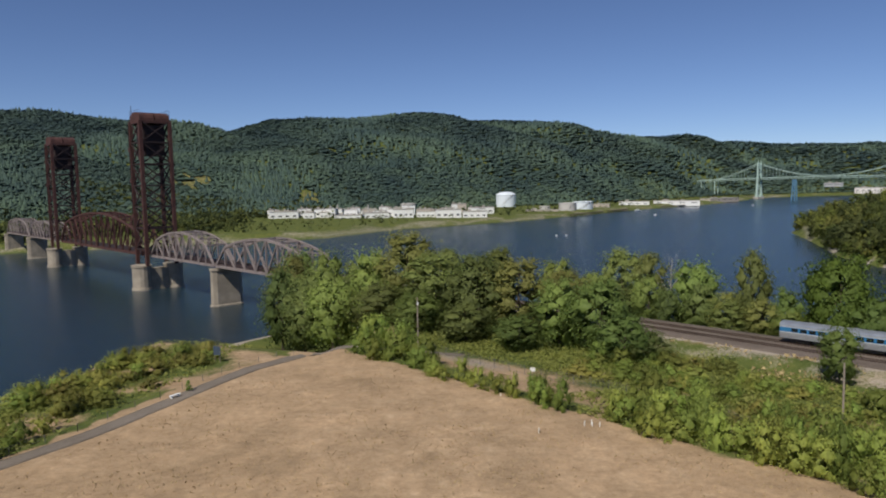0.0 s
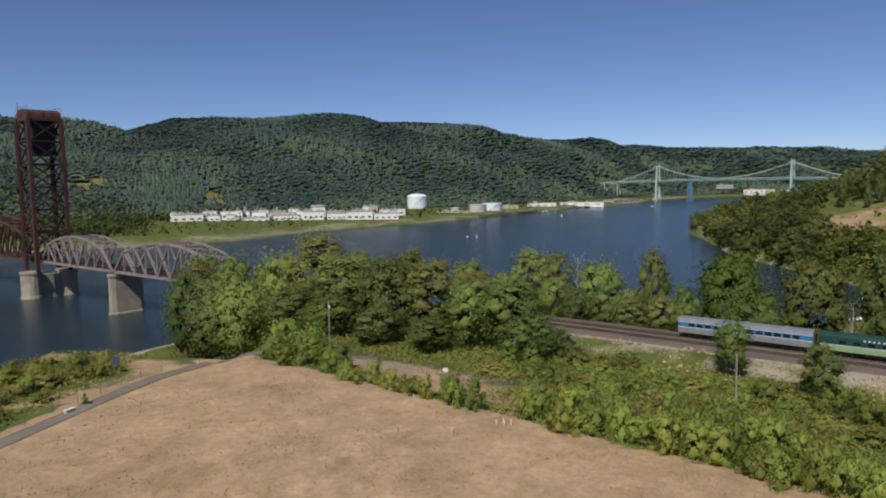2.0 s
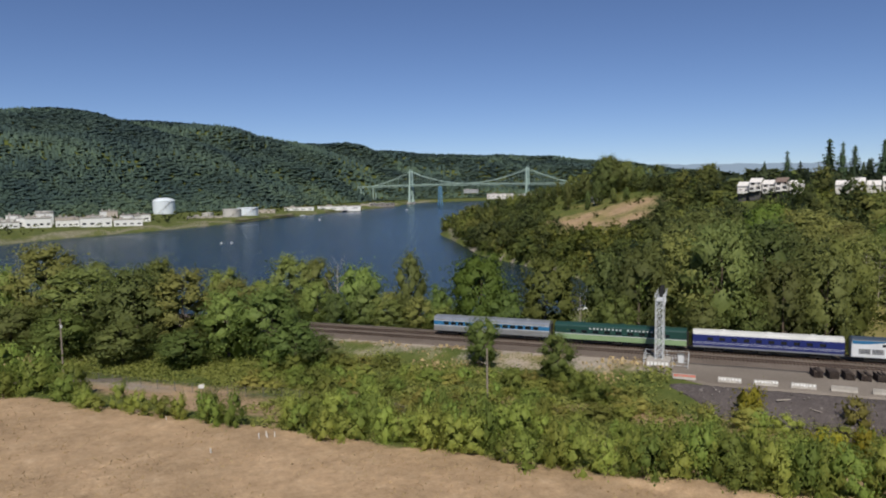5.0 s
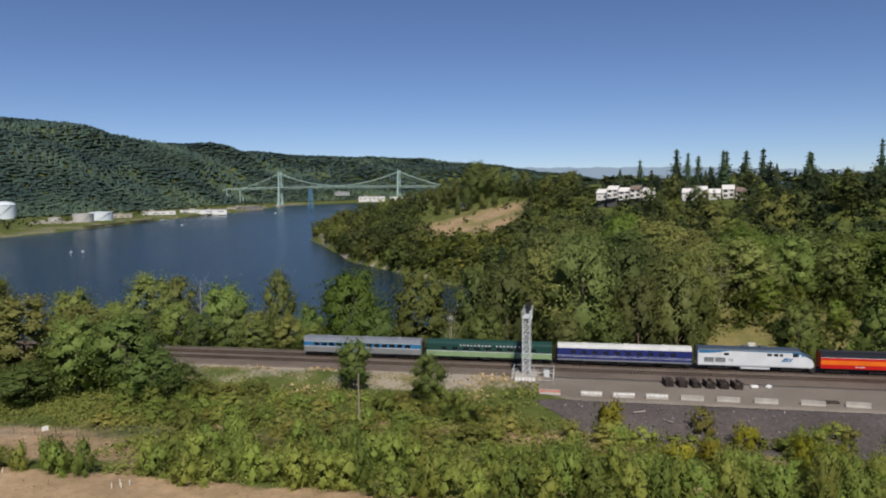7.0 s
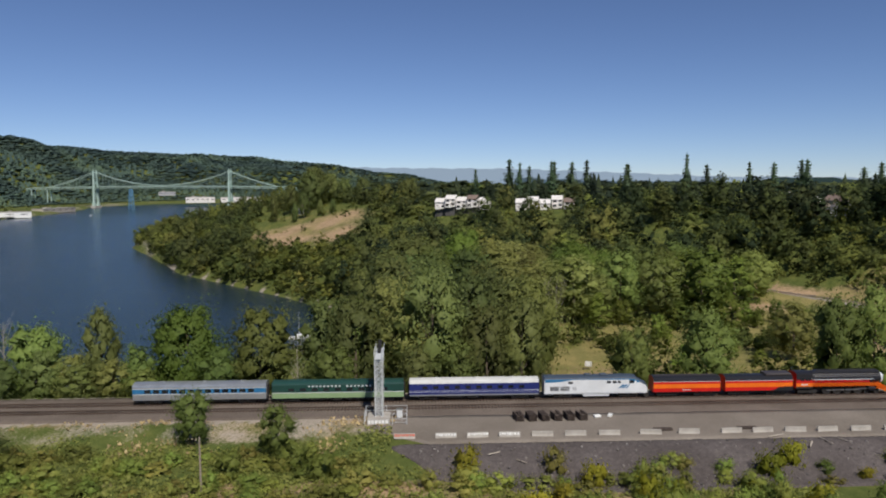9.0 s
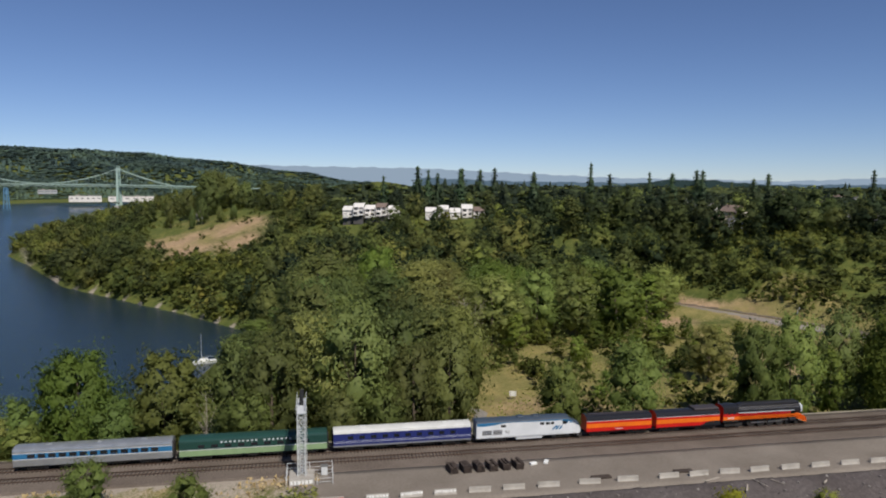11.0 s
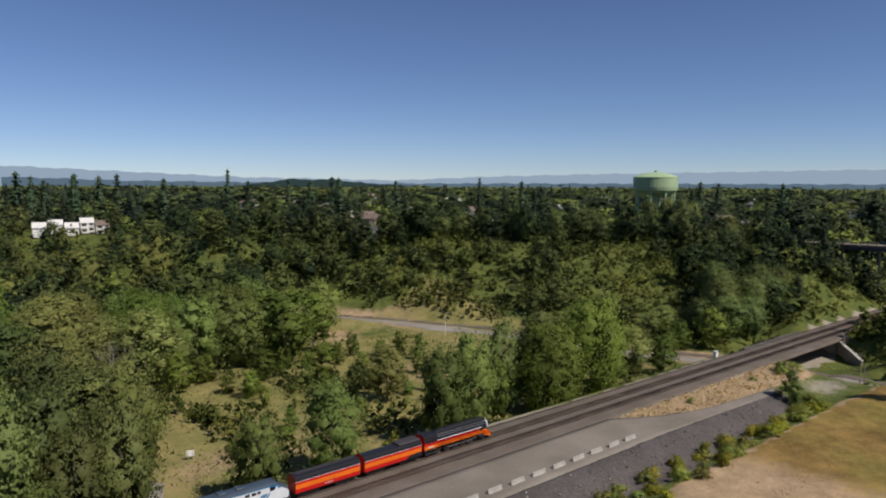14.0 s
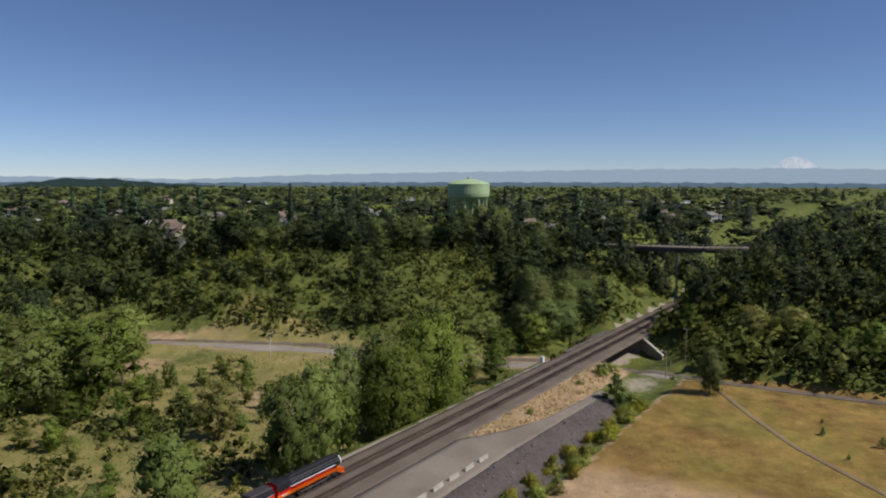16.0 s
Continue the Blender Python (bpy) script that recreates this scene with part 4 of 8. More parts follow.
for s, o, h, w in ((206, 34, 15, 6.5), (212, 26, 16, 7), (221, 22, 16, 6.5), (222, 33, 18, 7.5), (232, 27, 17, 7), (241, 23, 15, 6), (230, 40, 18, 7.5), (244, 30, 18, 7), (238, 46, 17, 7), (253, 26, 15, 6)):
    x, y = xy(s, o)
    plant("dark", x, y, h, w, label="large dark oak on the slope beside the railway cut")
for x, y, h in ((405, -66, 20), (406, -76, 21.5), (408, -84, 21), (414, -92, 19), (418, -57, 16), (433, -58, 15), (440, -95, 16)):
    plant("dark", x, y, h, 6.5, label="dark oak beside the water tank")
for s, o, h in ((9.7, 95.4, 15), (13, 95, 17), (17, 99, 16), (8.5, 101, 14), (20, 103, 17), (14.5, 104, 15), (5, 98, 13)):
    x, y = xy(s, o)
    plant("bare", x, y, h, 2.6, label="bare grey dead tree in a group by the clearing")
build_plateau()
build_hill_forest()


# ---- bushes, saplings, undergrowth near the field ----
def build_bushes():
    gen = np.random.default_rng(55)
    # along the edge of the dry field
    for s in np.arange(-116, 6, 2.3):
        if -84.5 < s < -80:
            continue
        grown = np.interp(s, [-116, -92, -70, 0], [0.75, 0.95, 1.2, 1.45])
        o = -64.4 + gen.uniform(-1.2, 2.4) + np.interp(s, [-60, -20, 6], [0, 1.5, 3])
        plant("bush", *xy(s + gen.uniform(-0.8, 0.8), o), gen.uniform(2.3, 4.4) * grown, gen.uniform(1.3, 2.1) * grown ** 0.5)
    for s, o, h, w in ((-136, -60, 6.5, 3.4), (-130, -57, 5.8, 3.6), (-126, -61, 5.4, 3.4), (-140, -54, 6, 3.2), (-121, -59, 4.8, 2.8), (-118, -63, 3.6, 2.4), (-133, -63, 4.6, 2.8), (-128, -65, 3.6, 2.4)):
        plant("bush", *xy(s, o), h, w)
    # thickets behind the hedge
    for k in range(66):
        s, o = gen.uniform(-84, 12), gen.uniform(-61, -47)
        plant("bush", *xy(s, o), gen.uniform(2.6, 5.6), gen.uniform(1.5, 2.7))
    # the overgrown strip
    n = 0
    while n < 120:
        s, o = gen.uniform(-105, 10), gen.uniform(-52, -21)
        if s < -88 and o < -42 or s > -38 and o > -33:
            continue
        kind = gen.choice(["bush", "shrub", "shrub"])
        plant(str(kind), *xy(s, o), gen.uniform(0.9, 2.6), gen.uniform(1.5, 2.9))
        n += 1
    for s, o, h, w in ((-104, -30, 4.2, 3.0), (-99, -31, 3.4, 2.6), (-92, -27, 3.0, 2.4), (-58, -30, 4.0, 2.4), (-49, -27, 4.4, 2.6), (-44, -31, 3.6, 2.4), (-88, -33, 2.6, 2.4)):
        plant("bush", *xy(s, o), h, w)
    for k in range(30):
        plant("bush", *xy(gen.uniform(-60, 60), gen.uniform(-52, -41)), gen.uniform(2.0, 4.0), gen.uniform(1.3, 2.2))
    # foot of the dark slope and the border of the second field
    n = 0
    while n < 100:
        s = gen.uniform(-30, 150)
        o = np.interp(s, [-30, 0, 75, 150], [-36, -34, -34, -33]) + gen.uniform(-10, 4.5) * np.interp(s, [2, 60, 150], [1.0, 0.75, 0.25])
        kind = gen.choice(["bush", "shrub", "broom", "broom"])
        plant(str(kind), *xy(s, o), gen.uniform(1.0, 2.9) * np.interp(s, [0, 60, 150], [1.3, 1.0, 0.8]), gen.uniform(1.1, 2.2))
        n += 1
    for s, o, h, w in ((-67, -17.5, 9.2, 3.1), (-52.5, -22.5, 8.6, 3.2)):
        plant("broad", *xy(s, o), h, w, label="single bushy green tree on the railway bank")
    for s, o, h, w in ((143, -28.5, 8.6, 3.6),):
        plant("sapling", *xy(s, o), h, w)
    plant("dark", *xy(164, -48.3), 13.3, 3.9, label="dark upright tree at the corner of the brown field")
    for x, y, h in ((-39.0, 105.3, 1.8), (160, -86, 2.2), (150, -93, 2.6), (146, -80, 1.3), (167, -92, 1.2)):
        plant("sapling", x, y, h, h * 0.36)
    for s, o, h, w in ((166, -15.5, 3.0, 2.6), (170, -17.5, 2.6, 2.4), (163, -17, 2.2, 2.0), (150, -15, 1.3, 1.2), (118, -15, 1.4, 1.1), (149, -31, 2.4, 2.2), (139, -33, 2.2, 2.0), (133, -35, 2.6, 2.2), (182, -34, 2.0, 2.2), (186, -37, 1.8, 2.0)):
        plant("bush", *xy(s, o), h, w)
    for k in range(40):      # young trees of the clearing
        plant("young", *xy(gen.uniform(36, 112), gen.uniform(30, 100)), gen.uniform(3, 9), gen.uniform(1.6, 3.0))
    # the river bank
    n = 0
    while n < 130:
        y = gen.uniform(25, 205)
        x = np.interp(y, [20, 82, 95, 109, 122, 150, 205], [-66, -56, -53, -49, -46, -44, -40]) + 3.5 - gen.uniform(0, 15)
        if y > 150 or y > 136 and gen.uniform() < 0.9:
            continue
        plant(str(gen.choice(["bush", "shrub", "shrub"])), x, y, gen.uniform(1.0, 3.1), gen.uniform(1.4, 2.8))
        n += 1


build_bushes()


def build_undergrowth():
    """Brambles and weeds as one sheet of small leaves."""
    gen = np.random.default_rng(66)
    k = 64000
    s, o = gen.uniform(-150, 30, k), gen.uniform(-64, -15, k)
    lump = wave(s * 1.0, o * 1.0, 5.0, 1.5) + gen.uniform(-0.5, 0.5, k)
    keep = (lump > -0.35) & ~((s < -92) & (o < -44)) & ~((s > -34) & (o > np.interp(s, [-34, -27, -14, 60], [-24, -33, -37.5, -36.5]))) & ~((o > -19.5) & (lump < 0.5))
    x = T0.x + TD.x * s + TN.x * o
    y = T0.y + TD.y * s + TN.y * o
    x2, y2 = gen.uniform(-76, -40, 16000), gen.uniform(10, 215, 16000)
    k2 = (x2 < np.interp(y2, [20, 82, 95, 109, 122, 150, 205], [-60, -50.5, -47, -43, -40, -41, -40])) & (wave(x2, y2, 6.0, 0.4) + gen.uniform(-0.5, 0.5, 16000) > -0.25) & (y2 < 150)
    s3, o3 = gen.uniform(-60, 170, 30000), gen.uniform(13, 120, 30000)
    x3, y3 = T0.x + TD.x * s3 + TN.x * o3, T0.y + TD.y * s3 + TN.y * o3
    k3 = (wave(x3, y3, 7.0, 2.0) + gen.uniform(-0.5, 0.5, 30000) > 0.12) & (seg_dist(x3, y3, LOWROAD) > 11)
    s4, o4 = gen.uniform(185, 320, 12000), gen.uniform(-75, -9, 12000)
    x4, y4 = T0.x + TD.x * s4 + TN.x * o4, T0.y + TD.y * s4 + TN.y * o4
    k4 = (seg_dist(x4, y4, LOWROAD) > 10) & (s4 + 0.6 * o4 > 195) & (wave(x4, y4, 6.0, 1.0) + gen.uniform(-0.5, 0.5, 12000) > -0.3)
    x, y = np.concatenate([x[keep], x2[k2], x3[k3], x4[k4]]), np.concatenate([y[keep], y2[k2], y3[k3], y4[k4]])
    z = height(x, y) + gen.uniform(0.05, 0.8, x.size) ** 1.3
    v, f = leaf_sprays(np.stack([x, y, z], -1), np.tile(UP, (x.size, 1)) + gen.normal(0, 0.3, (x.size, 3)), 0.36, gen)
    tagged(new("undergrowth", mesh_from("undergrowth", v, f, M_BUSH2, smooth=False)), "low green brambles and weeds covering the ground", "undergrowth", kind="stuff")


def build_slope_shrubs():
    gen = np.random.default_rng(99)
    x, y = jitter(140, 400, -270, 130, 6.4, gen)
    d = seg_dist(x, y, LOWROAD)
    s, o = to_so(x, y)
    keep = (d > 9) & (x > np.interp(y, LOWROAD[::-1, 1], LOWROAD[::-1, 0])) & (x < 392) & (np.abs(o + 1) > 8) & (wave(x, y, 14, 2.0) + gen.uniform(-0.6, 0.6, x.size) > -0.25)
    x, y = x[keep], y[keep]
    x2, y2 = jitter(315, 440, 360, 570, 7, gen)
    k2 = (patch(x2, y2) > 0.3) & (gen.uniform(0, 1, x2.size) < np.where(patch(x2, y2) > 0.5, 0.12, 0.4))
    x4, y4 = jitter(215, 440, 130, 560, 8, gen)
    k4 = (river(x4, y4) > 2.5) & (patch(x4, y4) < 0.25) & (gen.uniform(0, 1, x4.size) < 0.5)
    x5, y5 = jitter(290, 392, -75, 110, 4.5, gen)
    k5 = (seg_dist(x5, y5, LOWROAD) > 13) & (x5 > np.interp(y5, LOWROAD[::-1, 1], LOWROAD[::-1, 0])) & (gen.uniform(0, 1, x5.size) < 0.8)
    s6, o6 = gen.uniform(196, 300, 420), gen.uniform(-110, -9, 420)
    x6, y6 = T0.x + TD.x * s6 + TN.x * o6, T0.y + TD.y * s6 + TN.y * o6
    k6 = (o6 < -14) & (seg_dist(x6, y6, LOWROAD) > 9) & (x6 > np.interp(y6, LOWROAD[::-1, 1], LOWROAD[::-1, 0]))
    s8, o8 = gen.uniform(224, 330, 420), gen.uniform(10.5, 34, 420) * gen.choice([-1, 1], 420) - 1
    x8, y8 = T0.x + TD.x * s8 + TN.x * o8, T0.y + TD.y * s8 + TN.y * o8
    x7, y7 = jitter(225, 345, 235, 560, 7.5, gen)
    r7 = river(x7, y7)
    k7 = (r7 > 3) & (r7 < 70) & (patch(x7, y7) < 0.3)
    s3, o3 = gen.uniform(-5, 150, 800), gen.uniform(16, 110, 800)
    x3, y3 = T0.x + TD.x * s3 + TN.x * o3, T0.y + TD.y * s3 + TN.y * o3
    k3 = (wave(x3, y3, 12, 1.0) > 0.2) & (seg_dist(x3, y3, LOWROAD) > 30)
    more = x.size + k2.sum() + k3.sum() + k4.sum() + k5.sum()
    x, y = np.concatenate([x, x2[k2], x3[k3], x4[k4], x5[k5], x6[k6], x7[k7], x8]), np.concatenate([y, y2[k2], y3[k3], y4[k4], y5[k5], y6[k6], y7[k7], y8])
    tall = np.where(np.arange(x.size) < more, gen.uniform(1.5, 5.0, x.size), gen.uniform(3.5, 9.0, x.size))
    s, o = to_so(x, y)
    clear = ~((s > 170) & (s < 222) & (o > -30) & (o < 8))
    tall[-x8.size:] = gen.uniform(1.2, 2.6, x8.size)     # low scrub on the sides of the cut
    x, y, tall = x[clear], y[clear], tall[clear]
    temps = [(*small_tree(500 + k, 3, 2.2, -0.1, 3, 40, 0.5, core=(2, 3)), 3, 2.2) for k in range(3)]
    scatter_mesh("slope_shrubs", temps, gen.integers(0, 3, x.size), x, y, height(x, y) - 0.2, tall, tall * gen.uniform(0.6, 0.95, x.size), M_SHRUBS, "low green shrubs covering open slopes and clearings", 15)


M_SHRUBS = woods_material("slope_shrub_foliage", [(0.0, (0.084, 0.1035, 0.0275)), (0.5, (0.132, 0.1552, 0.0396)), (0.9, (0.186, 0.2012, 0.0528)), (1.0, (0.24, 0.23, 0.066))])
build_slope_shrubs()
M_BUSH2 = leaves("bramble_leaves", (0.2, 0.23, 0.055), (0.295, 0.325, 0.08), (0.39, 0.39, 0.125), per="stuff")
build_undergrowth()


def build_straw():
    """Tall dry weeds on the banks."""
    gen = np.random.default_rng(67)
    k = 14000
    s, o = gen.uniform(-120, 186, k), gen.uniform(-24, -9.8, k)
    low = np.interp(s, [-120, -45, -34, -33, 92, 93, 104, 118, 150, 186], [-22, -22, -13, -9, -9, -9, -16, -20, -21.5, -14])
    gold = np.exp(-(((s + 74) / 7) ** 2)) + np.exp(-(((s + 44) / 6) ** 2)) + 1.0 * (s > -36) - 0.55
    keep = (o > low) & (wave(s, o, 3.0, 1.0) + gold + gen.uniform(-0.7, 0.7, k) > 0.35)
    s, o = s[keep], o[keep]
    x, y = T0.x + TD.x * s + TN.x * o, T0.y + TD.y * s + TN.y * o
    c = np.stack([x, y, height(x, y) + gen.uniform(0.1, 0.5, x.size)], -1)
    v, f = leaf_sprays(c, gen.normal(0, 1, (x.size, 3)) * (1, 1, 0.3), 0.38, gen)
    m = leaves("straw_blades", (0.36, 0.26, 0.12), (0.5, 0.38, 0.19), (0.64, 0.5, 0.28), per="stuff", trans=0.25)
    tagged(new("straw_weeds", mesh_from("straw_weeds", v, f, m, smooth=False)), "tall golden dry weeds on the railway bank", "weeds", kind="stuff")


build_straw()


# ---- builders for hard things ----
def part(name, bm, mat, parent=None, label="", smooth=False):
    """Links a bmesh as one mesh object, under a thing or a part if one is given."""
    me = bpy.data.meshes.new(name)
    bmesh.ops.recalc_face_normals(bm, faces=bm.faces)
    bm.to_mesh(me)
    bm.free()
    if smooth:
        me.polygons.foreach_set("use_smooth", np.ones(len(me.polygons), bool))
    for m in mat if isinstance(mat, (list, tuple)) else [mat]:
        me.materials.append(m)
    ob = new(name, me)
    if parent:
        ob.parent = parent
    if label:
        ob["label"] = label
    return ob


def again(name, me, m, parent=None):
    """Another object on the same mesh."""
    ob = new(name, me)
    ob.matrix_basis = m
    if parent:
        ob.parent = parent
    return ob


def thing(name, label, category, group="", m=None, kind=""):
    ob = tagged(new(name), label, category, group, kind)
    if m is not None:
        ob.matrix_basis = m
    return ob


def box(bm, x0, x1, y0, y1, z0, z1, mat=0):
    v = [bm.verts.new((x, y, z)) for z in (z0, z1) for y in (y0, y1) for x in (x0, x1)]
    for f in ((0, 2, 3, 1), (4, 5, 7, 6), (0, 1, 5, 4), (2, 6, 7, 3), (0, 4, 6, 2), (1, 3, 7, 5)):
        bm.faces.new([v[i] for i in f]).material_index = mat
    return v


def boxed(*spans, mat=0, bevel=0.0):
    bm = bmesh.new()
    for b in spans:
        box(bm, *b, mat)
    if bevel:
        bmesh.ops.bevel(bm, geom=bm.edges[:], offset=bevel, segments=1, affect="EDGES")
    return bm


def beam(bm, a, b, w, h=None):
    """A square bar from a to b."""
    a, b, h = Vector(a), Vector(b), h or w
    d = (b - a).normalized()
    side = d.cross(Vector((0, 0, 1)))
    side = Vector((0, 1, 0)) if side.length < 1e-3 else side.normalized()
    up = side.cross(d)
    v = [bm.verts.new(p + side * sx * w / 2 + up * sz * h / 2) for p in (a, b) for sx, sz in ((-1, -1), (1, -1), (1, 1), (-1, 1))]
    for f in ((3, 2, 1, 0), (4, 5, 6, 7), (0, 1, 5, 4), (1, 2, 6, 5), (2, 3, 7, 6), (3, 0, 4, 7)):
        bm.faces.new([v[i] for i in f])


def rod(bm, a, b, r0, r1=None, sides=10):
    a, b = Vector(a), Vector(b)
    d = (b - a).normalized()
    s = d.orthogonal().normalized()
    t = d.cross(s)
    r1 = r0 if r1 is None else r1
    rings = [[bm.verts.new(p + (s * math.cos(k * 2 * math.pi / sides) + t * math.sin(k * 2 * math.pi / sides)) * r) for k in range(sides)] for p, r in ((a, r0), (b, r1))]
    for k in range(sides):
        bm.faces.new((rings[0][k], rings[0][(k + 1) % sides], rings[1][(k + 1) % sides], rings[1][k]))
    bm.faces.new(rings[0][::-1])
    bm.faces.new(rings[1])


def lathe(bm, profile, sides=24, centre=(0, 0)):
    """Turns (radius, height) pairs round the z axis."""
    rings = [[bm.verts.new((centre[0] + r * math.cos(k * 2 * math.pi / sides), centre[1] + r * math.sin(k * 2 * math.pi / sides), z)) for k in range(sides)] for r, z in profile]
    for a, b in zip(rings, rings[1:]):
        for k in range(sides):
            bm.faces.new((a[k], a[(k + 1) % sides], b[(k + 1) % sides], b[k]))
    bm.faces.new(rings[0][::-1])
    bm.faces.new(rings[-1])


def loft(bm, sections, mats=None, caps=True):
    """Joins closed outlines, each a list of 3D points; mats gives a material for each strip of the outline."""
    rings = [[bm.verts.new(p) for p in sec] for sec in sections]
    k = len(rings[0])
    for a, b in zip(rings, rings[1:]):
        for i in range(k):
            f = bm.faces.new((a[i], a[(i + 1) % k], b[(i + 1) % k], b[i]))
            f.material_index = mats[i] if mats else 0
    if caps:
        bm.faces.new(rings[0][::-1])
        bm.faces.new(rings[-1])


def sheet(name, us, vs, place, mat, thick=0.25):
    """A surface over a grid of (u, v), with a skirt of that depth."""
    uu, vv = np.meshgrid(us, vs, indexing="ij")
    x, y, z = place(uu.ravel(), vv.ravel())
    p = np.stack([x, y, z], -1)
    k = len(vs)
    i, j = np.meshgrid(np.arange(len(us) - 1), np.arange(k - 1), indexing="ij")
    a = (i * k + j).ravel()
    faces = np.stack([a, a + k, a + k + 1, a + 1], -1)
    n = len(us)
    rim = np.concatenate([np.arange(k), np.arange(1, n) * k + k - 1, (n - 1) * k + np.arange(k - 2, -1, -1), np.arange(n - 2, 0, -1) * k])
    low = p[rim] - (0, 0, thick)
    at = len(p)
    m = len(rim)
    t = np.arange(m)
    skirt = np.stack([rim, rim[(t + 1) % m], at + (t + 1) % m, at + t], -1)
    return new(name, mesh_from(name, np.concatenate([p, low]), np.concatenate([faces, skirt]), mat, smooth=False))


def grit(name, dark, mid, light, scale=3.0, blotch=0.12, tint=None):
    """Loose stone: coarse grain over wide stains."""
    n = Nodes(name, 0.95, 0, 0.12)
    g, f, b = n.noise(scale, 6, 0.75), n.noise(scale * 4, 3, 0.7), n.noise(blotch, 5, 0.6)
    c = n.ramp(g, [(0.25, dark), (0.5, mid), (0.78, light)])
    c = n.mix(0.4, c, n.ramp(f, [(0.25, dark), (0.75, light)]))
    c = n.mix(0.8, c, n.ramp(b, [(0.3, (0.72, 0.7, 0.68)), (0.7, (1.2, 1.2, 1.2))]), "MULTIPLY")
    if tint:
        c = n.mix(n.ramp(n.noise(0.3, 4), [(0.55, (0, 0, 0)), (0.7, (0.7, 0.7, 0.7))]), c, tint)
    n.base(c).bump(n.mix(0.5, g, f), 0.8, 0.08)
    return n.m


M_BALLAST = grit("ballast", (0.075, 0.06, 0.05), (0.15, 0.122, 0.102), (0.24, 0.2, 0.17))
M_GRAVEL = grit("yard_gravel", (0.155, 0.13, 0.108), (0.225, 0.195, 0.165), (0.305, 0.27, 0.235), 2.0, 0.07)
M_DARKROCK = grit("dark_rock", (0.04, 0.034, 0.034), (0.095, 0.082, 0.08), (0.19, 0.165, 0.158), 1.6, 0.1)
M_TRAIL = grit("trail_gravel", (0.17, 0.155, 0.14), (0.26, 0.24, 0.215), (0.36, 0.33, 0.3), 2.0, 0.1)
M_ASPHALT = grit("worn_asphalt", (0.14, 0.117, 0.093), (0.195, 0.165, 0.135), (0.26, 0.222, 0.185), 2.5, 0.08)
M_PALEROAD = grit("pale_road_surface", (0.2, 0.178, 0.155), (0.28, 0.252, 0.222), (0.36, 0.325, 0.288), 2.0, 0.08)
M_DUST = grit("dusty_soil", (0.16, 0.118, 0.07), (0.22, 0.165, 0.1), (0.29, 0.225, 0.14), 2.0, 0.1)
M_RAIL = worn("rail_steel", (0.2, 0.14, 0.11), 0.7, 1.2, 3.0, 0.45, 0.8)
M_TIE = worn("creosoted_timber", (0.06, 0.045, 0.038), 0.6, 1.5, 1.5, 0.9, bump=0.4)
M_CONCRETE = worn("concrete", (0.42, 0.39, 0.35), 0.6, 1.12, 0.6, 0.85)
M_PIER = worn("old_concrete", (0.34, 0.295, 0.235), 0.5, 1.2, 0.22, 0.9, bump=0.3)
M_GALV = worn("galvanised_steel", (0.66, 0.68, 0.69), 0.85, 1.1, 1.0, 0.5, 0.15)
M_WHITE = worn("white_paint", (0.8, 0.8, 0.78), 0.88, 1.05, 0.8, 0.55)
M_REDPAINT = worn("red_spray_paint", (0.6, 0.17, 0.12), 0.8, 1.2, 1.5, 0.7)
M_POLE = worn("weathered_wood", (0.3, 0.25, 0.2), 0.7, 1.2, 1.5, 0.9, bump=0.3)
M_BLACK = worn("black_paint", (0.025, 0.025, 0.027), 0.7, 1.4, 0.8, 0.4, 0.1)
M_GREYMETAL = worn("grey_metal", (0.2, 0.2, 0.2), 0.7, 1.2, 0.8, 0.5, 0.4)


# ---- railway ----
def build_railway():
    def bed(s, o):
        x, y = T0.x + TD.x * s + TN.x * o, T0.y + TD.y * s + TN.y * o
        z = np.interp(o, [-9.6, -7.4, -6.0, -2.2, 1.8, 4.6], [18.93, 19.0, 19.05, 18.98, 19.05, 18.93])
        return x, y, z + 0.05 * wave(s, o, 2.0, 1.0)
    bed_ob = sheet("railway_bed", np.arange(-246, 470, 4.0), np.array([-9.6, -8.4, -7.4, -6.0, -4.5, -2.2, 0, 1.8, 3.2, 4.6]), bed, M_BALLAST, 0.6)
    tagged(bed_ob, "brown crushed-stone railway embankment for two tracks", "railway bed", kind="structure")
    bm = boxed((-0.11, 0.11, -1.3, 1.3, -0.17, 0.02))
    tie = part("sleeper", bm, M_TIE).data
    bpy.data.objects.remove(bpy.data.objects["sleeper"])
    tv = np.array([v.co for v in tie.vertices])
    tf = np.array([p.vertices[:] for p in tie.polygons])
    for o in (0.0, -4.5):
        track = thing("railway_track", "straight railway track with rusty steel rails on timber sleepers", "railway track", "parallel railway tracks", along(0, o, 19.08))
        for side in (-0.75, 0.75):
            bm = boxed((-330, 470, side - 0.035, side + 0.035, 0.0, 0.13), (-330, 470, side - 0.07, side + 0.07, 0.0, 0.03))
            part("rail", bm, M_RAIL, track)
        at = np.arange(-244, 470, 0.62)
        v = (tv[None] + np.stack([at, 0 * at, 0 * at], -1)[:, None]).reshape(-1, 3)
        f = (tf[None] + (np.arange(len(at)) * len(tv))[:, None, None]).reshape(-1, 4)
        ob = new("timber_bed", mesh_from("timber_bed", v, f, M_TIE, False))
        ob.parent = track
        ob["kind"] = "stuff"


build_railway()


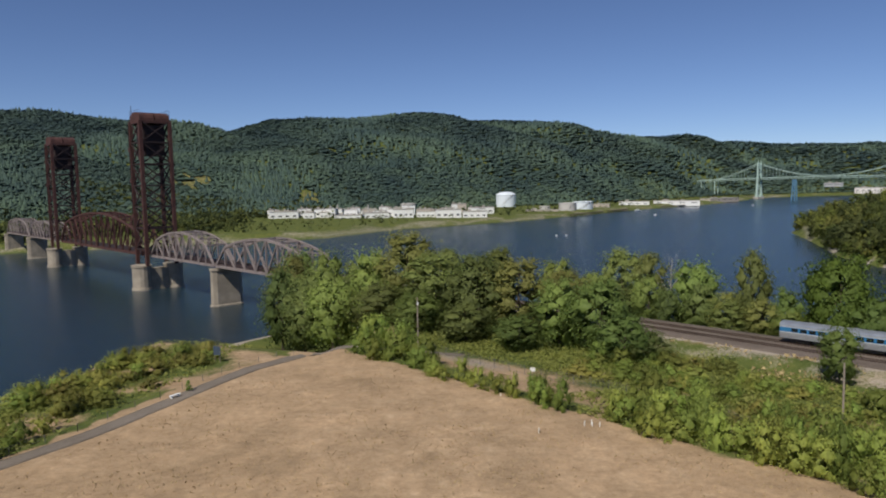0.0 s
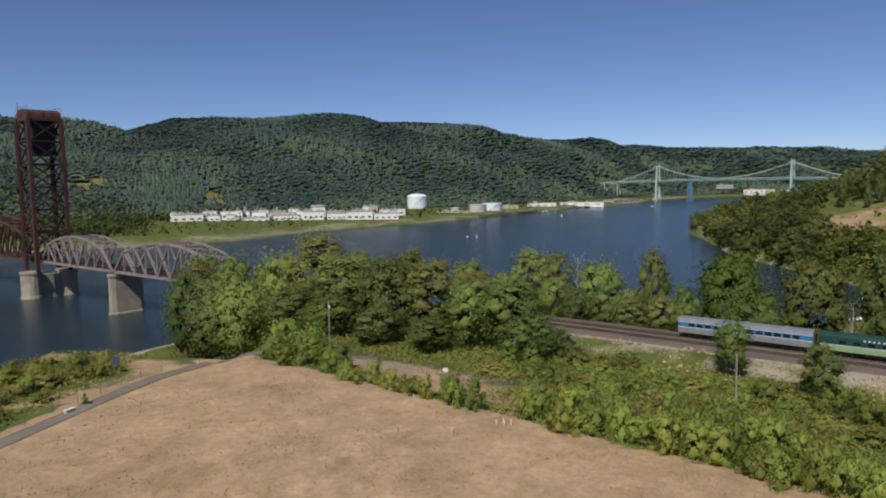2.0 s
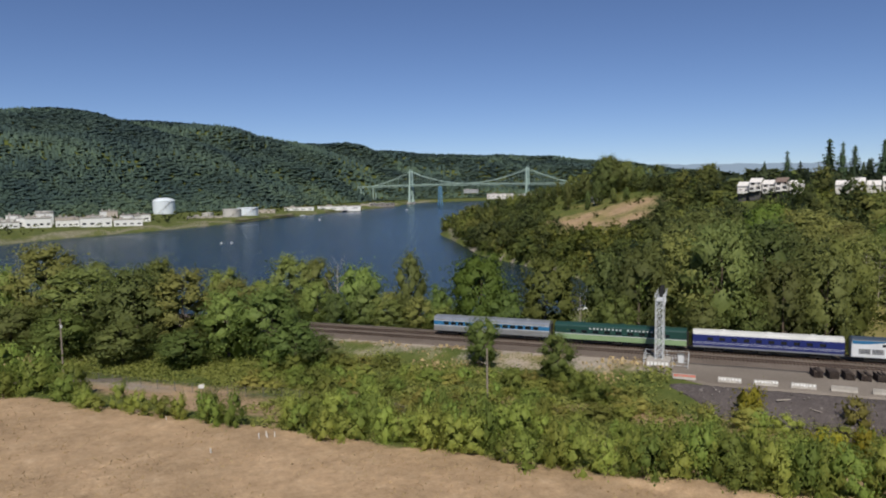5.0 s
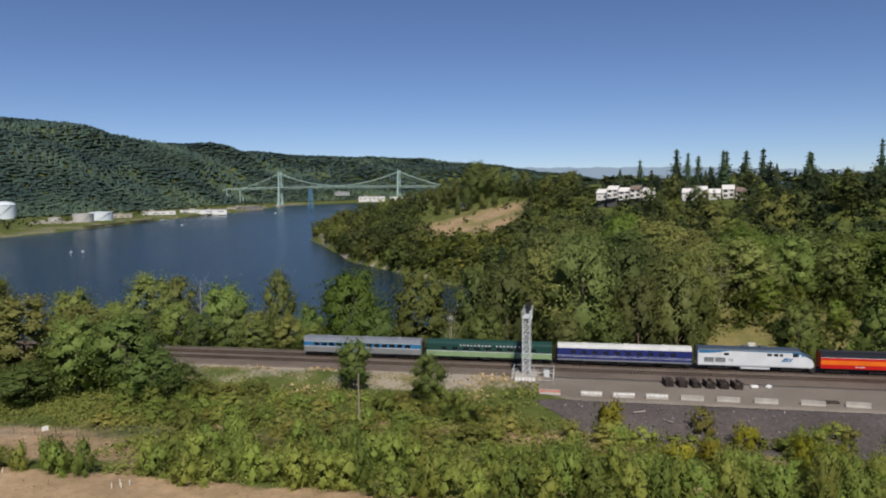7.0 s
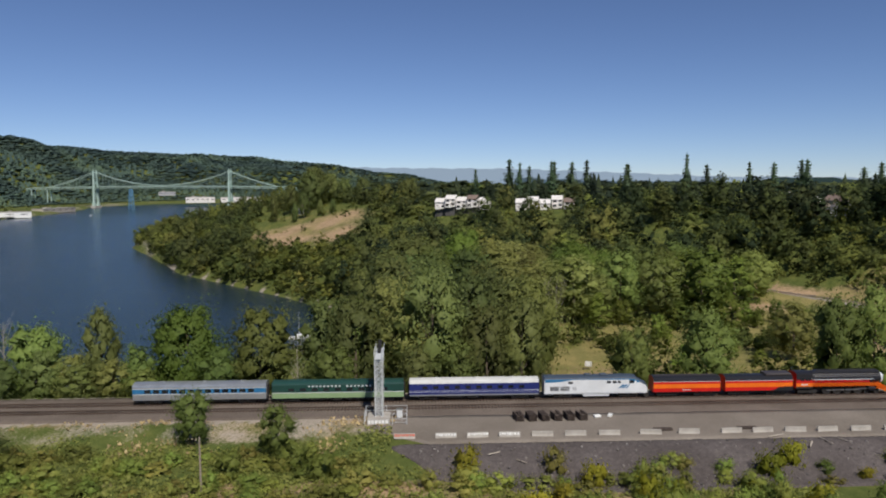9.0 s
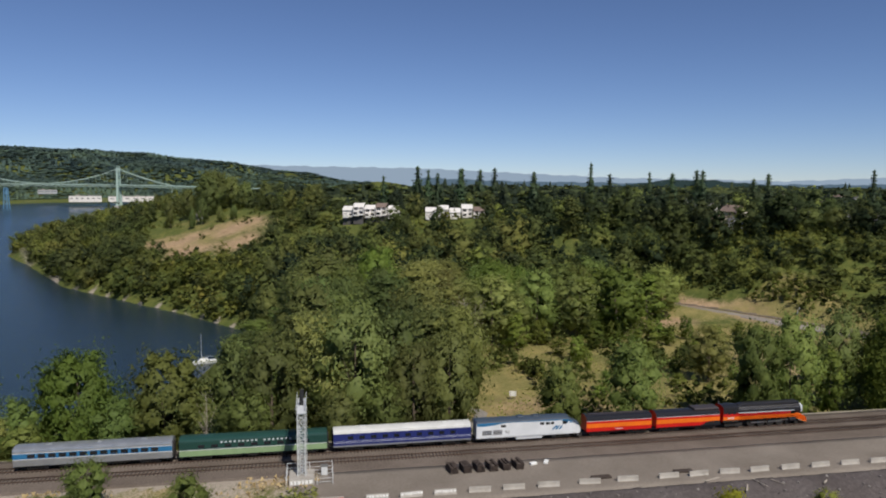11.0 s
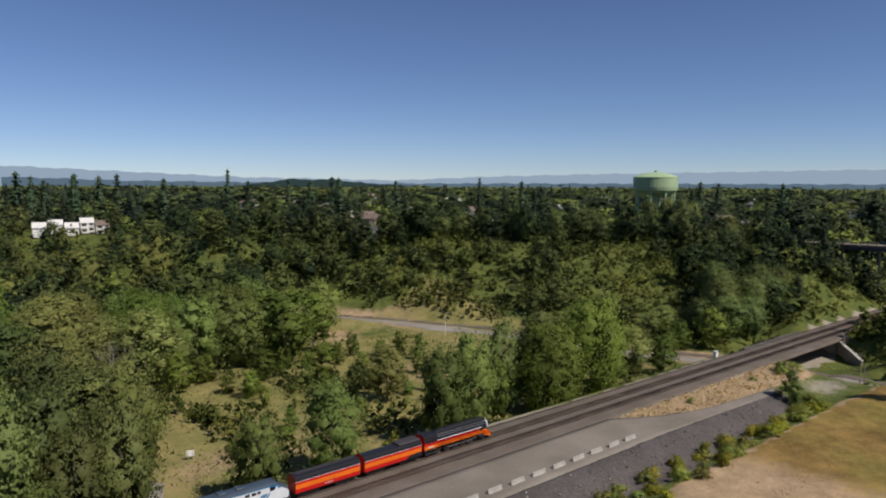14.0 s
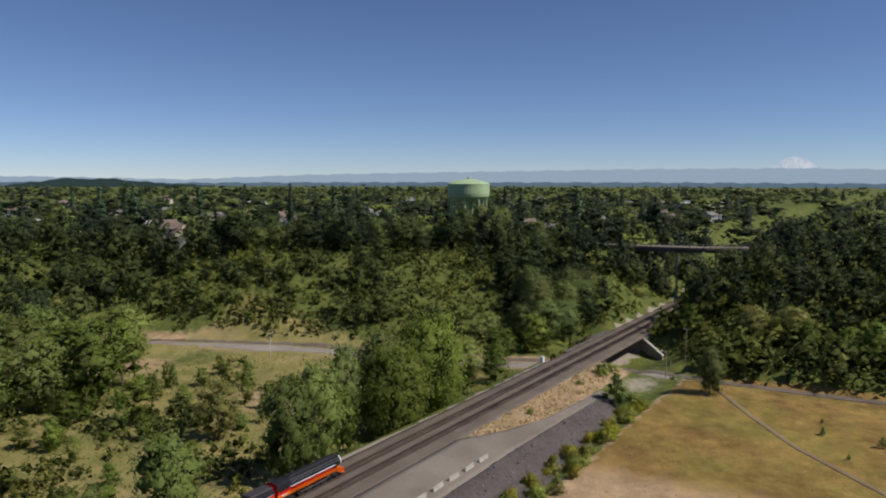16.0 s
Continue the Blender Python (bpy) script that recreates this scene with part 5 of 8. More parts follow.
# ---- gravel yard, dark slope, trails ----
def build_yard():
    def pad_o(u, v):
        s = u
        near = np.interp(s, [-40, -34, -28, 95, 130, 148], [-13, -19, -23.2, -23.2, -24.2, -25])
        far = np.interp(s, [-40, 92, 104, 118, 148], [-9.2, -9.2, -16, -20.0, -22.2])
        return s, far + (near - far) * v

    def pad(u, v):
        s, o = pad_o(u, v)
        x, y = T0.x + TD.x * s + TN.x * o, T0.y + TD.y * s + TN.y * o
        return x, y, np.maximum(height(x, y), 14.0) + 0.14 + 0.04 * wave(s, o, 3, 2)
    yard = sheet("gravel_yard", np.arange(-38, 148.1, 2.5), np.linspace(0, 1, 9), pad, M_GRAVEL, 0.4)
    tagged(yard, "flat grey gravel service yard beside the railway", "gravel yard", kind="structure")

    def slope(u, v):
        s = u
        top = np.interp(s, [-34, 95, 130, 148], [-23.0, -23.0, -24.0, -24.8])
        low = np.interp(s, [-34, -27, -14, 60, 120, 148], [-23.6, -32.5, -37, -36, -33.5, -28])
        o = top + (low - top) * v
        x, y = T0.x + TD.x * s + TN.x * o, T0.y + TD.y * s + TN.y * o
        gen = np.random.default_rng(3)
        return x, y, height(x, y) + 0.12 + gen.uniform(-0.12, 0.16, np.shape(x)) * (v > 0.02)
    rock = sheet("rock_slope", np.arange(-34, 146, 0.8), np.linspace(0, 1, 18), slope, M_DARKROCK, 0.5)
    tagged(rock, "steep bank of dark crushed rock below the yard", "rock slope", kind="structure")

    def ribbon(name, pts, width, mat, label, cat, lift=0.07, step=2.0):
        pts = np.array(pts, float)
        d = np.concatenate([[0], np.cumsum(np.hypot(*np.diff(pts, axis=0).T))])
        us = np.linspace(0, d[-1], max(8, int(d[-1] / step)))

        def f(u, v):
            x, y = np.interp(u, d, pts[:, 0]), np.interp(u, d, pts[:, 1])
            ax, ay = np.interp(u + 3, d, pts[:, 0]) - np.interp(u - 3, d, pts[:, 0]), np.interp(u + 3, d, pts[:, 1]) - np.interp(u - 3, d, pts[:, 1])
            n = np.hypot(ax, ay)
            edge = v + 0.06 * wave(u, v * 0 + 3, 2.0, 1.0) * np.sign(v)
            x, y = x - ay / n * edge * width / 2, y + ax / n * edge * width / 2
            return x, y, height(x, y) + lift
        return tagged(sheet(name, us, np.linspace(-1, 1, 5), f, mat, 0.2), label, cat, kind="structure")

    ribbon("field_road", [(-95, -30), (-75, 25), (-58, 62), (-51, 77), (-45, 88), (-39.5, 101), (-33, 119), (-26, 130), (-18, 137), (-8, 140), (4, 137)], 2.9, M_ASPHALT,
           "narrow worn asphalt road along the edge of the dry field", "road", 0.09)
    ribbon("clearing_track", [xy(s, o) for s, o in ((-2, 14), (0, 24), (4, 34), (-4, 50), (-16, 66))], 3.0, M_TRAIL, "pale dirt track through the grassy clearing", "trail", 0.08)
    ribbon("field_path", [(196, -84), (178, -79), (156, -74), (128, -73), (100, -80)], 1.5, M_DUST, "faint dusty path across the brown field", "trail", 0.07)
    ribbon("lower_road", LOWROAD[:-1] + np.array((-3.0, 1.0)), 7.4, M_PALEROAD, "pale worn road running under the railway", "road", 0.1)
    ribbon("lower_railway_bed", LOWROAD[:-1] + np.array((4.2, -1.2)), 4.4, M_BALLAST, "brown ballast of a single track beside the lower road", "railway bed", 0.16)


build_yard()


# ---- yard furniture ----
def build_barriers():
    gen = np.random.default_rng(12)
    bm = bmesh.new()
    loft(bm, [[(x, -0.3, 0), (x, -0.27, 0.12), (x, -0.16, 0.3), (x, -0.11, 0.82), (x, 0.11, 0.82), (x, 0.16, 0.3), (x, 0.27, 0.12), (x, 0.3, 0)] for x in (-1.75, 1.75)])
    first = part("barrier_body", bm, M_CONCRETE)
    me = first.data
    bpy.data.objects.remove(first)
    spots = [-32, -25.2, -20, -14.7, -9.2, -3.7, 2, 8.9, 15.4, 22.6, 27.9, 33.5] + list(np.arange(39, 86, 5.75))
    for k, s in enumerate(spots):
        x, y = xy(s, -20.3 + (0.6 if s > 40 else 0))
        label = "red graffiti-covered concrete barrier block" if k == 0 else "white-tagged concrete barrier block on the gravel" if k < 4 else "weathered pale concrete barrier block on the gravel"
        b = thing("concrete_barrier", label, "barrier", "row of concrete barriers", along(s, -20.3, ground_z(x, y) + 0.12, gen.uniform(-4, 4)))
        again("body", me, Matrix.Identity(4), b)
        if k < 4:
            at = -1.6
            while at < 1.4:
                w = gen.uniform(0.16, 0.4)
                lo = gen.uniform(0.3, 0.42)
                bm = bmesh.new()
                v = [bm.verts.new(p) for p in ((at, -0.168, lo), (at + w, -0.168, lo), (at + w, -0.125, 0.74), (at, -0.125, 0.74))]
                bm.faces.new(v)
                at += w + gen.uniform(0.06, 0.16)
                part("paint_bar", bm, M_REDPAINT if k == 0 else M_WHITE, b, "sprayed paint bar")
    # stray boards on the rock slope
    for s, o, turn, ln in ((29, -22.6, 20, 3.2), (33, -26, 55, 2.6), (39, -25, 118, 2.2), (36, -25, 100, 3.0), (47, -26, 40, 1.6), (-18, -27, 30, 2.2), (-14, -29, 140, 1.8), (-22, -26, 80, 1.2)):
        x, y = xy(s, o)
        b = part("board", boxed((-ln / 2, ln / 2, -0.12, 0.12, 0, 0.09), bevel=0.01), M_DEADWOOD)
        b.matrix_basis = along(s, o, ground_z(x, y) + 0.32, turn) @ pose(0, 0, 0, 24 if abs(turn - 90) < 60 else 6, 0, 0)
        tagged(b, "pale weathered board lying on the dark rock", "board", "stray boards")


build_barriers()


def build_tie_stacks():
    bm = boxed((-0.12, 0.12, -1.3, 1.3, 0, 0.2), bevel=0.015)
    tmp = part("tie", bm, M_TIE)
    me = tmp.data
    bpy.data.objects.remove(tmp)
    gen = np.random.default_rng(4)
    for k in range(6):
        s, o = -12.0 + 2.25 * k, -9.6 - 0.05 * k
        st = thing("tie_stack", "stack of dark creosoted railway ties on gravel", "stack", "stacks of railway ties", along(s, -12.0, ground_z(*xy(s, -12.0)) + 0.17, 8))
        for row in range(5):
            for col in range(5):
                if row == 4 and gen.uniform() < 0.35:
                    continue
                again("tie", me, pose((col - 2) * 0.29 + gen.uniform(-0.02, 0.02), gen.uniform(-0.12, 0.12), row * 0.235, 0, 0, gen.uniform(-1.5, 1.5)), st)
            bm = boxed((-0.72, 0.72, -0.9, -0.82, row * 0.235 - 0.034, row * 0.235 - 0.001), (-0.72, 0.72, 0.82, 0.9, row * 0.235 - 0.034, row * 0.235 - 0.001))
            part("spacer", bm, M_POLE, st)
    for s, o, turn in ((2.2, -11.5, 10), (4.6, -11.2, 60)):
        x, y = xy(s, o)
        b = part("rubble_block", boxed((-0.6, 0.6, -0.35, 0.35, 0, 0.4), bevel=0.06), M_WHITE)
        b.matrix_basis = along(s, o, ground_z(x, y) + 0.16, turn)
        tagged(b, "small pale concrete block on the gravel", "block")
    for s in (11.5, 26.0):
        x, y = xy(s, -18.6)
        st = thing("timber_pile", "low pile of dark old timbers behind the barriers", "pile", "timber piles", along(s, -18.6, ground_z(x, y) + 0.16))
        for k in range(4):
            part("timber", boxed((-1.8 + 0.1 * k, 1.7, -0.5 + 0.28 * k, -0.27 + 0.28 * k, 0, 0.22 + 0.04 * (k % 2)), bevel=0.02), M_TIE, st)


build_tie_stacks()


def build_signal_mast():
    x, y = xy(-36.6, -11.3)
    z = ground_z(x, y) + 0.1
    m = thing("signal_mast", "galvanised lattice signal mast with cantilever arm over the tracks", "signal mast", m=along(-36.6, -11.3, z))
    part("foundation", boxed((-2.0, 2.0, -2.2, 2.0, -0.6, 0.95), bevel=0.05), M_CONCRETE, m, "concrete block base with graffiti")
    bm = bmesh.new()
    at, gen = -1.8, np.random.default_rng(2)
    while at < 1.7:
        w = gen.uniform(0.35, 0.6)
        v = [bm.verts.new(p) for p in ((at, -2.206, 0.18), (at + w, -2.206, 0.18), (at + w, -2.206, 0.84), (at, -2.206, 0.84))]
        bm.faces.new(v)
        at += w + 0.14
    part("graffiti", bm, M_WHITE, m, "white sprayed paint bars")
    tower = bmesh.new()
    w, base, top = 0.62, 0.95, 11.0
    for sx in (-w, w):
        for sy in (-w, w):
            beam(tower, (sx, sy, base), (sx, sy, top), 0.15)
    n = 10
    for k in range(n):
        z0, z1 = base + (top - base) * k / n, base + (top - base) * (k + 1) / n
        for sgn in (-w, w):
            beam(tower, (-w, sgn, z0), (w, sgn, z1), 0.08)
            beam(tower, (w, sgn, z0), (-w, sgn, z1), 0.08)
            beam(tower, (sgn, -w, z0), (sgn, w, z1), 0.08)
            beam(tower, (sgn, w, z0), (sgn, -w, z1), 0.08)
            beam(tower, (-w, sgn, z1), (w, sgn, z1), 0.08)
            beam(tower, (sgn, -w, z1), (sgn, w, z1), 0.08)
    part("lattice_tower", tower, M_GALV, m)
    arm = bmesh.new()
    for sx in (-w, w):
        for zz in (10.1, 11.2):
            beam(arm, (sx, -0.8, zz), (sx, 7.4, zz), 0.12)
        for k in range(5):
            beam(arm, (sx, -0.8 + 1.48 * k, 10.1), (sx, 0.68 + 1.48 * k, 11.2), 0.07)
            beam(arm, (sx, 0.68 + 1.48 * k, 10.1), (sx, 0.68 + 1.48 * k, 11.2), 0.07)
    for k in range(6):
        beam(arm, (-w, -0.8 + 1.48 * k, 11.2), (w, -0.8 + 1.48 * k, 11.2), 0.06)
        beam(arm, (-w, -0.8 + 1.48 * k, 10.1), (w, -0.8 + 1.48 * k, 10.1), 0.06)
    part("cantilever_arm", arm, M_GALV, m)
    part("walkway", boxed((-w, w, -0.8, 7.4, 11.25, 11.31)), M_GALV, m)
    rail = bmesh.new()
    for sx in (-0.75, 0.75):
        beam(rail, (sx, -0.8, 12.35), (sx, 7.4, 12.35), 0.06)
        beam(rail, (sx, -0.8, 11.85), (sx, 7.4, 11.85), 0.05)
        for k in range(5):
            beam(rail, (sx, -0.8 + 1.9 * k, 11.2), (sx, -0.8 + 1.9 * k, 12.35), 0.05)
    part("guard_rail", rail, M_GALV, m)
    for k, yy in enumerate((3.4, 6.9)):
        head = part("signal_head", boxed((-0.35, 0.35, yy - 0.08, yy + 0.08, 11.3, 13.0), bevel=0.05), M_BLACK, m, "black signal backboard")
        for zz in (11.65, 12.15, 12.65):
            bm = bmesh.new()
            rod(bm, (-0.001, yy + 0.09, zz), (-0.001, yy + 0.4, zz), 0.13, 0.15)
            part("lamp_hood", bm, M_BLACK, head)
    lad = bmesh.new()
    for sx in (-0.25, 0.25):
        beam(lad, (0.85, sx, 0.95), (0.85, sx, 12.2), 0.06)
    for k in range(30):
        beam(lad, (0.85, -0.25, 1.2 + 0.36 * k), (0.85, 0.25, 1.2 + 0.36 * k), 0.04)
    part("ladder", lad, M_GALV, m)
    cab = thing("equipment_cabinet", "grey steel signal equipment cabinet beside the mast", "cabinet", m=along(-33.0, -9.9, z + 0.1))
    part("housing", boxed((-0.5, 0.5, -0.4, 0.4, 0, 1.5), bevel=0.04), M_GALV, cab)
    part("roof", boxed((-0.6, 0.6, -0.5, 0.5, 1.5, 1.58), bevel=0.02), M_GREYMETAL, cab)
    fence = thing("yard_fence", "grey galvanised pipe fence round the mast base", "fence", m=along(-36.6, -11.3, z))
    corners = [(-2.4, -2.4), (-2.4, 2.4), (4.9, 2.4), (4.9, -2.4), (2.4, -2.4)]
    for (ax, ay), (bx, by) in zip(corners, corners[1:]):
        bm = bmesh.new()
        for zz in (0.5, 1.1, 1.9):
            beam(bm, (ax, ay, zz), (bx, by, zz), 0.05)
        part("fence_rail", bm, M_GALV, fence)
    for ax, ay in corners + [(1.2, 2.4), (-2.4, 0)]:
        part("post", boxed((ax - 0.04, ax + 0.04, ay - 0.04, ay + 0.04, -0.1, 2.0)), M_GALV, fence)


build_signal_mast()


def pole_thing(x, y, h, label, arm=False, lamp=False, z=None):
    z = ground_z(x, y) if z is None else z
    p = thing("utility_pole", label, "pole", "utility poles", pose(x, y, z, 0, 0, 30))
    bm = bmesh.new()
    rod(bm, (0, 0, -0.5), (0, 0, h), 0.17, 0.11, 9)
    part("shaft", bm, M_POLE, p)
    if arm:
        part("crossarm", boxed((-1.1, 1.1, -0.06, 0.06, h - 0.8, h - 0.66)), M_POLE, p)
        for k in (-1.0, -0.5, 0.5, 1.0):
            bm = bmesh.new()
            rod(bm, (k, 0, h - 0.66), (k, 0, h - 0.45), 0.05, 0.03, 6)
            part("insulator", bm, M_WHITE, p)
    if lamp:
        bm = bmesh.new()
        beam(bm, (0, 0, h - 0.9), (1.7, 0, h - 0.4), 0.07)
        part("lamp_arm", bm, M_GALV, p)
        part("lamp", boxed((1.5, 2.2, -0.15, 0.15, h - 0.5, h - 0.34), bevel=0.03), M_GALV, p)
    return p


pole_thing(*xy(-135.2, -48.4), 10.2, "weathered wooden pole with a small lamp beside trees", z=18.0)
part("lamp_box", boxed((-0.16, 0.16, -0.3, -0.1, 8.6, 9.2), bevel=0.02), M_WHITE, bpy.data.objects["utility_pole"])
pole_thing(54.1, 94.2, 8.6, "bare weathered wooden pole in the undergrowth", z=16.9)
pole_thing(228.0, -85.7, 9.5, "slim wooden pole with a street lamp by the road", lamp=True)
pole_thing(221.0, -83.0, 7.2, "thin wooden pole beside the lower road")
pole_thing(236.0, -98.0, 12.5, "tall wooden utility pole with a crossarm", arm=True)


def build_rubble():
    """Pale broken stones and splinters on the dark slope and the gravel."""
    gen = np.random.default_rng(14)
    k = 520
    s, v = gen.uniform(-30, 140, k), gen.uniform(0.03, 0.97, k)
    o = -23.5 + v * (np.interp(s, [-30, -14, 60, 120, 140], [-28, -37, -36, -33.5, -29]) + 23.5)
    x, y = T0.x + TD.x * s + TN.x * o, T0.y + TD.y * s + TN.y * o
    c = np.stack([x, y, height(x, y) + 0.26], -1)
    size = gen.uniform(0.05, 0.19, (k, 1, 1)) * gen.uniform(0.5, 1.6, (k, 1, 3))
    base = np.array([(-1, -1, -1), (1, -1, -1), (1, 1, -1), (-1, 1, -1), (-0.6, -0.5, 0.6), (0.7, -0.6, 0.5), (0.5, 0.7, 0.7), (-0.7, 0.6, 0.5)])
    f = np.array([(0, 1, 5, 4), (1, 2, 6, 5), (2, 3, 7, 6), (3, 0, 4, 7), (4, 5, 6, 7), (3, 2, 1, 0)])
    verts = (c[:, None] + base[None] * size).reshape(-1, 3)
    faces = (f[None] + (np.arange(k) * 8)[:, None, None]).reshape(-1, 4)
    n = Nodes("pale_rubble", 0.9, 0, 0.1)
    n.base(n.ramp(n.add("NewGeometry").outputs["Random Per Island"], [(0.0, (0.09, 0.08, 0.08)), (0.6, (0.2, 0.18, 0.17)), (0.95, (0.26, 0.235, 0.22)), (1.0, (0.45, 0.42, 0.39))]))
    tagged(new("rubble", mesh_from("rubble", verts, faces, n.m, False)), "pale broken stones scattered on the dark slope", "rubble", kind="stuff")


build_rubble()


# ---- the railway lift bridge ----
M_RUST = worn("rust_red_steel", (0.085, 0.04, 0.035), 0.55, 1.5, 0.35, 0.75, 0.2)
M_RUSTDARK = worn("dark_brown_steel", (0.042, 0.028, 0.028), 0.6, 1.5, 0.35, 0.75, 0.2)
M_OLDSTEEL = worn("weathered_grey_steel", (0.27, 0.225, 0.212), 0.6, 1.25, 0.3, 0.75, 0.2)
BRIDGE_O = -2.2


def truss_span(bridge, s0, s1, panels, rise, end_rise, mat, chord, web, label):
    """A through truss with an arched upper chord: each member is a piece of its own."""
    floor_z, half = 17.7, 4.8
    span = new("truss_span")
    span.parent = bridge
    span["label"] = label
    xs = [s0 + (s1 - s0) * k / panels for k in range(panels + 1)]
    tops = [floor_z + end_rise + (rise - end_rise) * (1 - ((2 * k / panels - 1) / (1 - 2 / panels)) ** 2) for k in range(panels + 1)]

    def bar(name, a, b, w):
        bm = bmesh.new()
        beam(bm, a, b, w)
        part(name, bm, mat, span)

    for y in (-half, half):
        bm = bmesh.new()
        beam(bm, (s0, y, floor_z), (s1, y, floor_z), chord, chord * 1.3)
        part("lower_chord", bm, mat, span)
        for k in range(1, panels - 1):
            bar("upper_chord", (xs[k], y, tops[k]), (xs[k + 1], y, tops[k + 1]), chord)
        bar("end_post", (xs[0], y, floor_z), (xs[1], y, tops[1]), chord)
        bar("end_post", (xs[-1], y, floor_z), (xs[-2], y, tops[-2]), chord)
        for k in range(1, panels):
            bar("vertical", (xs[k], y, floor_z), (xs[k], y, tops[k]), web)
            if k < panels / 2:
                bar("diagonal", (xs[k], y, tops[k]), (xs[k + 1], y, floor_z), web)
            elif k > panels / 2:
                bar("diagonal", (xs[k], y, tops[k]), (xs[k - 1], y, floor_z), web)
    for k in range(panels + 1):
        bar("floor_beam", (xs[k], -half, floor_z), (xs[k], half, floor_z), web * 1.3)
        if 0 < k < panels:
            bar("cross_strut", (xs[k], -half, tops[k]), (xs[k], half, tops[k]), web)
        if 0 < k < panels - 1:
            bar("wind_brace", (xs[k], -half, tops[k]), (xs[k + 1], half, tops[k + 1]), web * 0.7)
            bar("wind_brace", (xs[k], half, tops[k]), (xs[k + 1], -half, tops[k + 1]), web * 0.7)
    bm = boxed((s0, s1, -half + 0.4, half - 0.4, floor_z + 0.35, floor_z + 1.15))
    part("deck", bm, M_RUSTDARK, span)
    return span


def lift_tower(bridge, s, base, top):
    """A tall braced tower with counterweight and rounded sheave housings."""
    tower = new("lift_tower")
    tower.parent = bridge
    tower["label"] = "rust-red lift tower with a counterweight"
    hx, hy = 7.0, 7.4
    for sx in (-hx, hx):
        for sy in (-hy, hy):
            bm = bmesh.new()
            beam(bm, (s + sx, sy, base), (s + sx * 0.96, sy, top), 1.7)
            part("leg", bm, M_RUST, tower)
    n = 6
    for k in range(n):
        z0, z1 = base + 8 + (top - base - 8) * k / n, base + 8 + (top - base - 8) * (k + 1) / n
        for a, b in (((-hx, -hy), (hx, -hy)), ((-hx, hy), (hx, hy)), ((hx, -hy), (hx, hy)), ((-hx, -hy), (-hx, hy))):
            for p, q, wd in (((a, z0), (b, z0), 0.7), ((a, z0), (b, z1), 0.55), ((b, z0), (a, z1), 0.55)):
                bm = bmesh.new()
                beam(bm, (s + p[0][0], p[0][1], p[1]), (s + q[0][0], q[0][1], q[1]), wd)
                part("brace", bm, M_RUSTDARK, tower)
    part("counterweight", boxed((s - 4.6, s + 4.6, -5.4, 5.4, top - 17.5, top - 2.0), bevel=0.2), M_RUSTDARK, tower, "massive dark counterweight block")
    part("head_frame", boxed((s - 7, s + 7, -7.6, 7.6, top - 1.4, top + 0.4), bevel=0.15), M_RUST, tower)
    for side in (-3.9, 3.9):
        bm = bmesh.new()
        prof = [(-6.8, 0.4), (6.8, 0.4)] + [(6.8 * math.cos(a), 0.4 + 4.0 * math.sin(a) ** 0.6) for a in np.linspace(0.05, math.pi - 0.05, 10)]
        loft(bm, [[(s + px, side + sy, top + pz) for px, pz in prof] for sy in (-3.6, 3.6)])
        part("sheave_housing", bm, M_RUST, tower, "rounded rust-red sheave cover")
    for sy in (-7.4, 7.4):
        bm = bmesh.new()
        beam(bm, (s - 7, sy, top + 5.2), (s + 7, sy, top + 5.2), 0.1)
        part("guard_rail", bm, M_RUSTDARK, tower)
        for k in range(6):
            bm = bmesh.new()
            beam(bm, (s - 7 + 2.8 * k, sy, top + 0.4), (s - 7 + 2.8 * k, sy, top + 5.2), 0.1)
            part("rail_post", bm, M_RUSTDARK, tower)
    bm = bmesh.new()
    rod(bm, (s - 6, -7, top + 4), (s - 6, -7, top + 8), 0.12)
    part("mast", bm, M_RUSTDARK, tower)
    for z in (base + 24, base + 42, base + 58):
        part("landing", boxed((s - hx - 1.2, s - hx + 0.8, -hy - 1.2, -hy + 1.2, z, z + 2.2)), M_RUST, tower)
    bm = bmesh.new()
    beam(bm, (s - hx, -hy - 0.9, base + 8), (s - hx, -hy - 0.9, top - 2), 0.5)
    part("stair_shaft", bm, M_RUSTDARK, tower)


def pier(bridge, s, length, width, top, label="", nose=True):
    bm = bmesh.new()
    secs = []
    for z, grow in ((-5, 0.9), (0.6, 0.6), (0.9, 0.15), (top - 1.2, -0.1), (top - 1.0, 0.35), (top, 0.35)):
        l, w = length / 2 + grow, width / 2 + grow
        pts = [(s - l, -w + l, z), (s - l * 0.6, -w + l * 0.25, z), (s, -w, z), (s + l * 0.6, -w + l * 0.25, z), (s + l, -w + l, z), (s + l, w - l, z), (s + l * 0.6, w - l * 0.25, z), (s, w, z), (s - l * 0.6, w - l * 0.25, z), (s - l, w - l, z)]
        secs.append(pts)
    loft(bm, secs)
    part("pier", bm, M_PIER, bridge, label or "weathered concrete river pier")


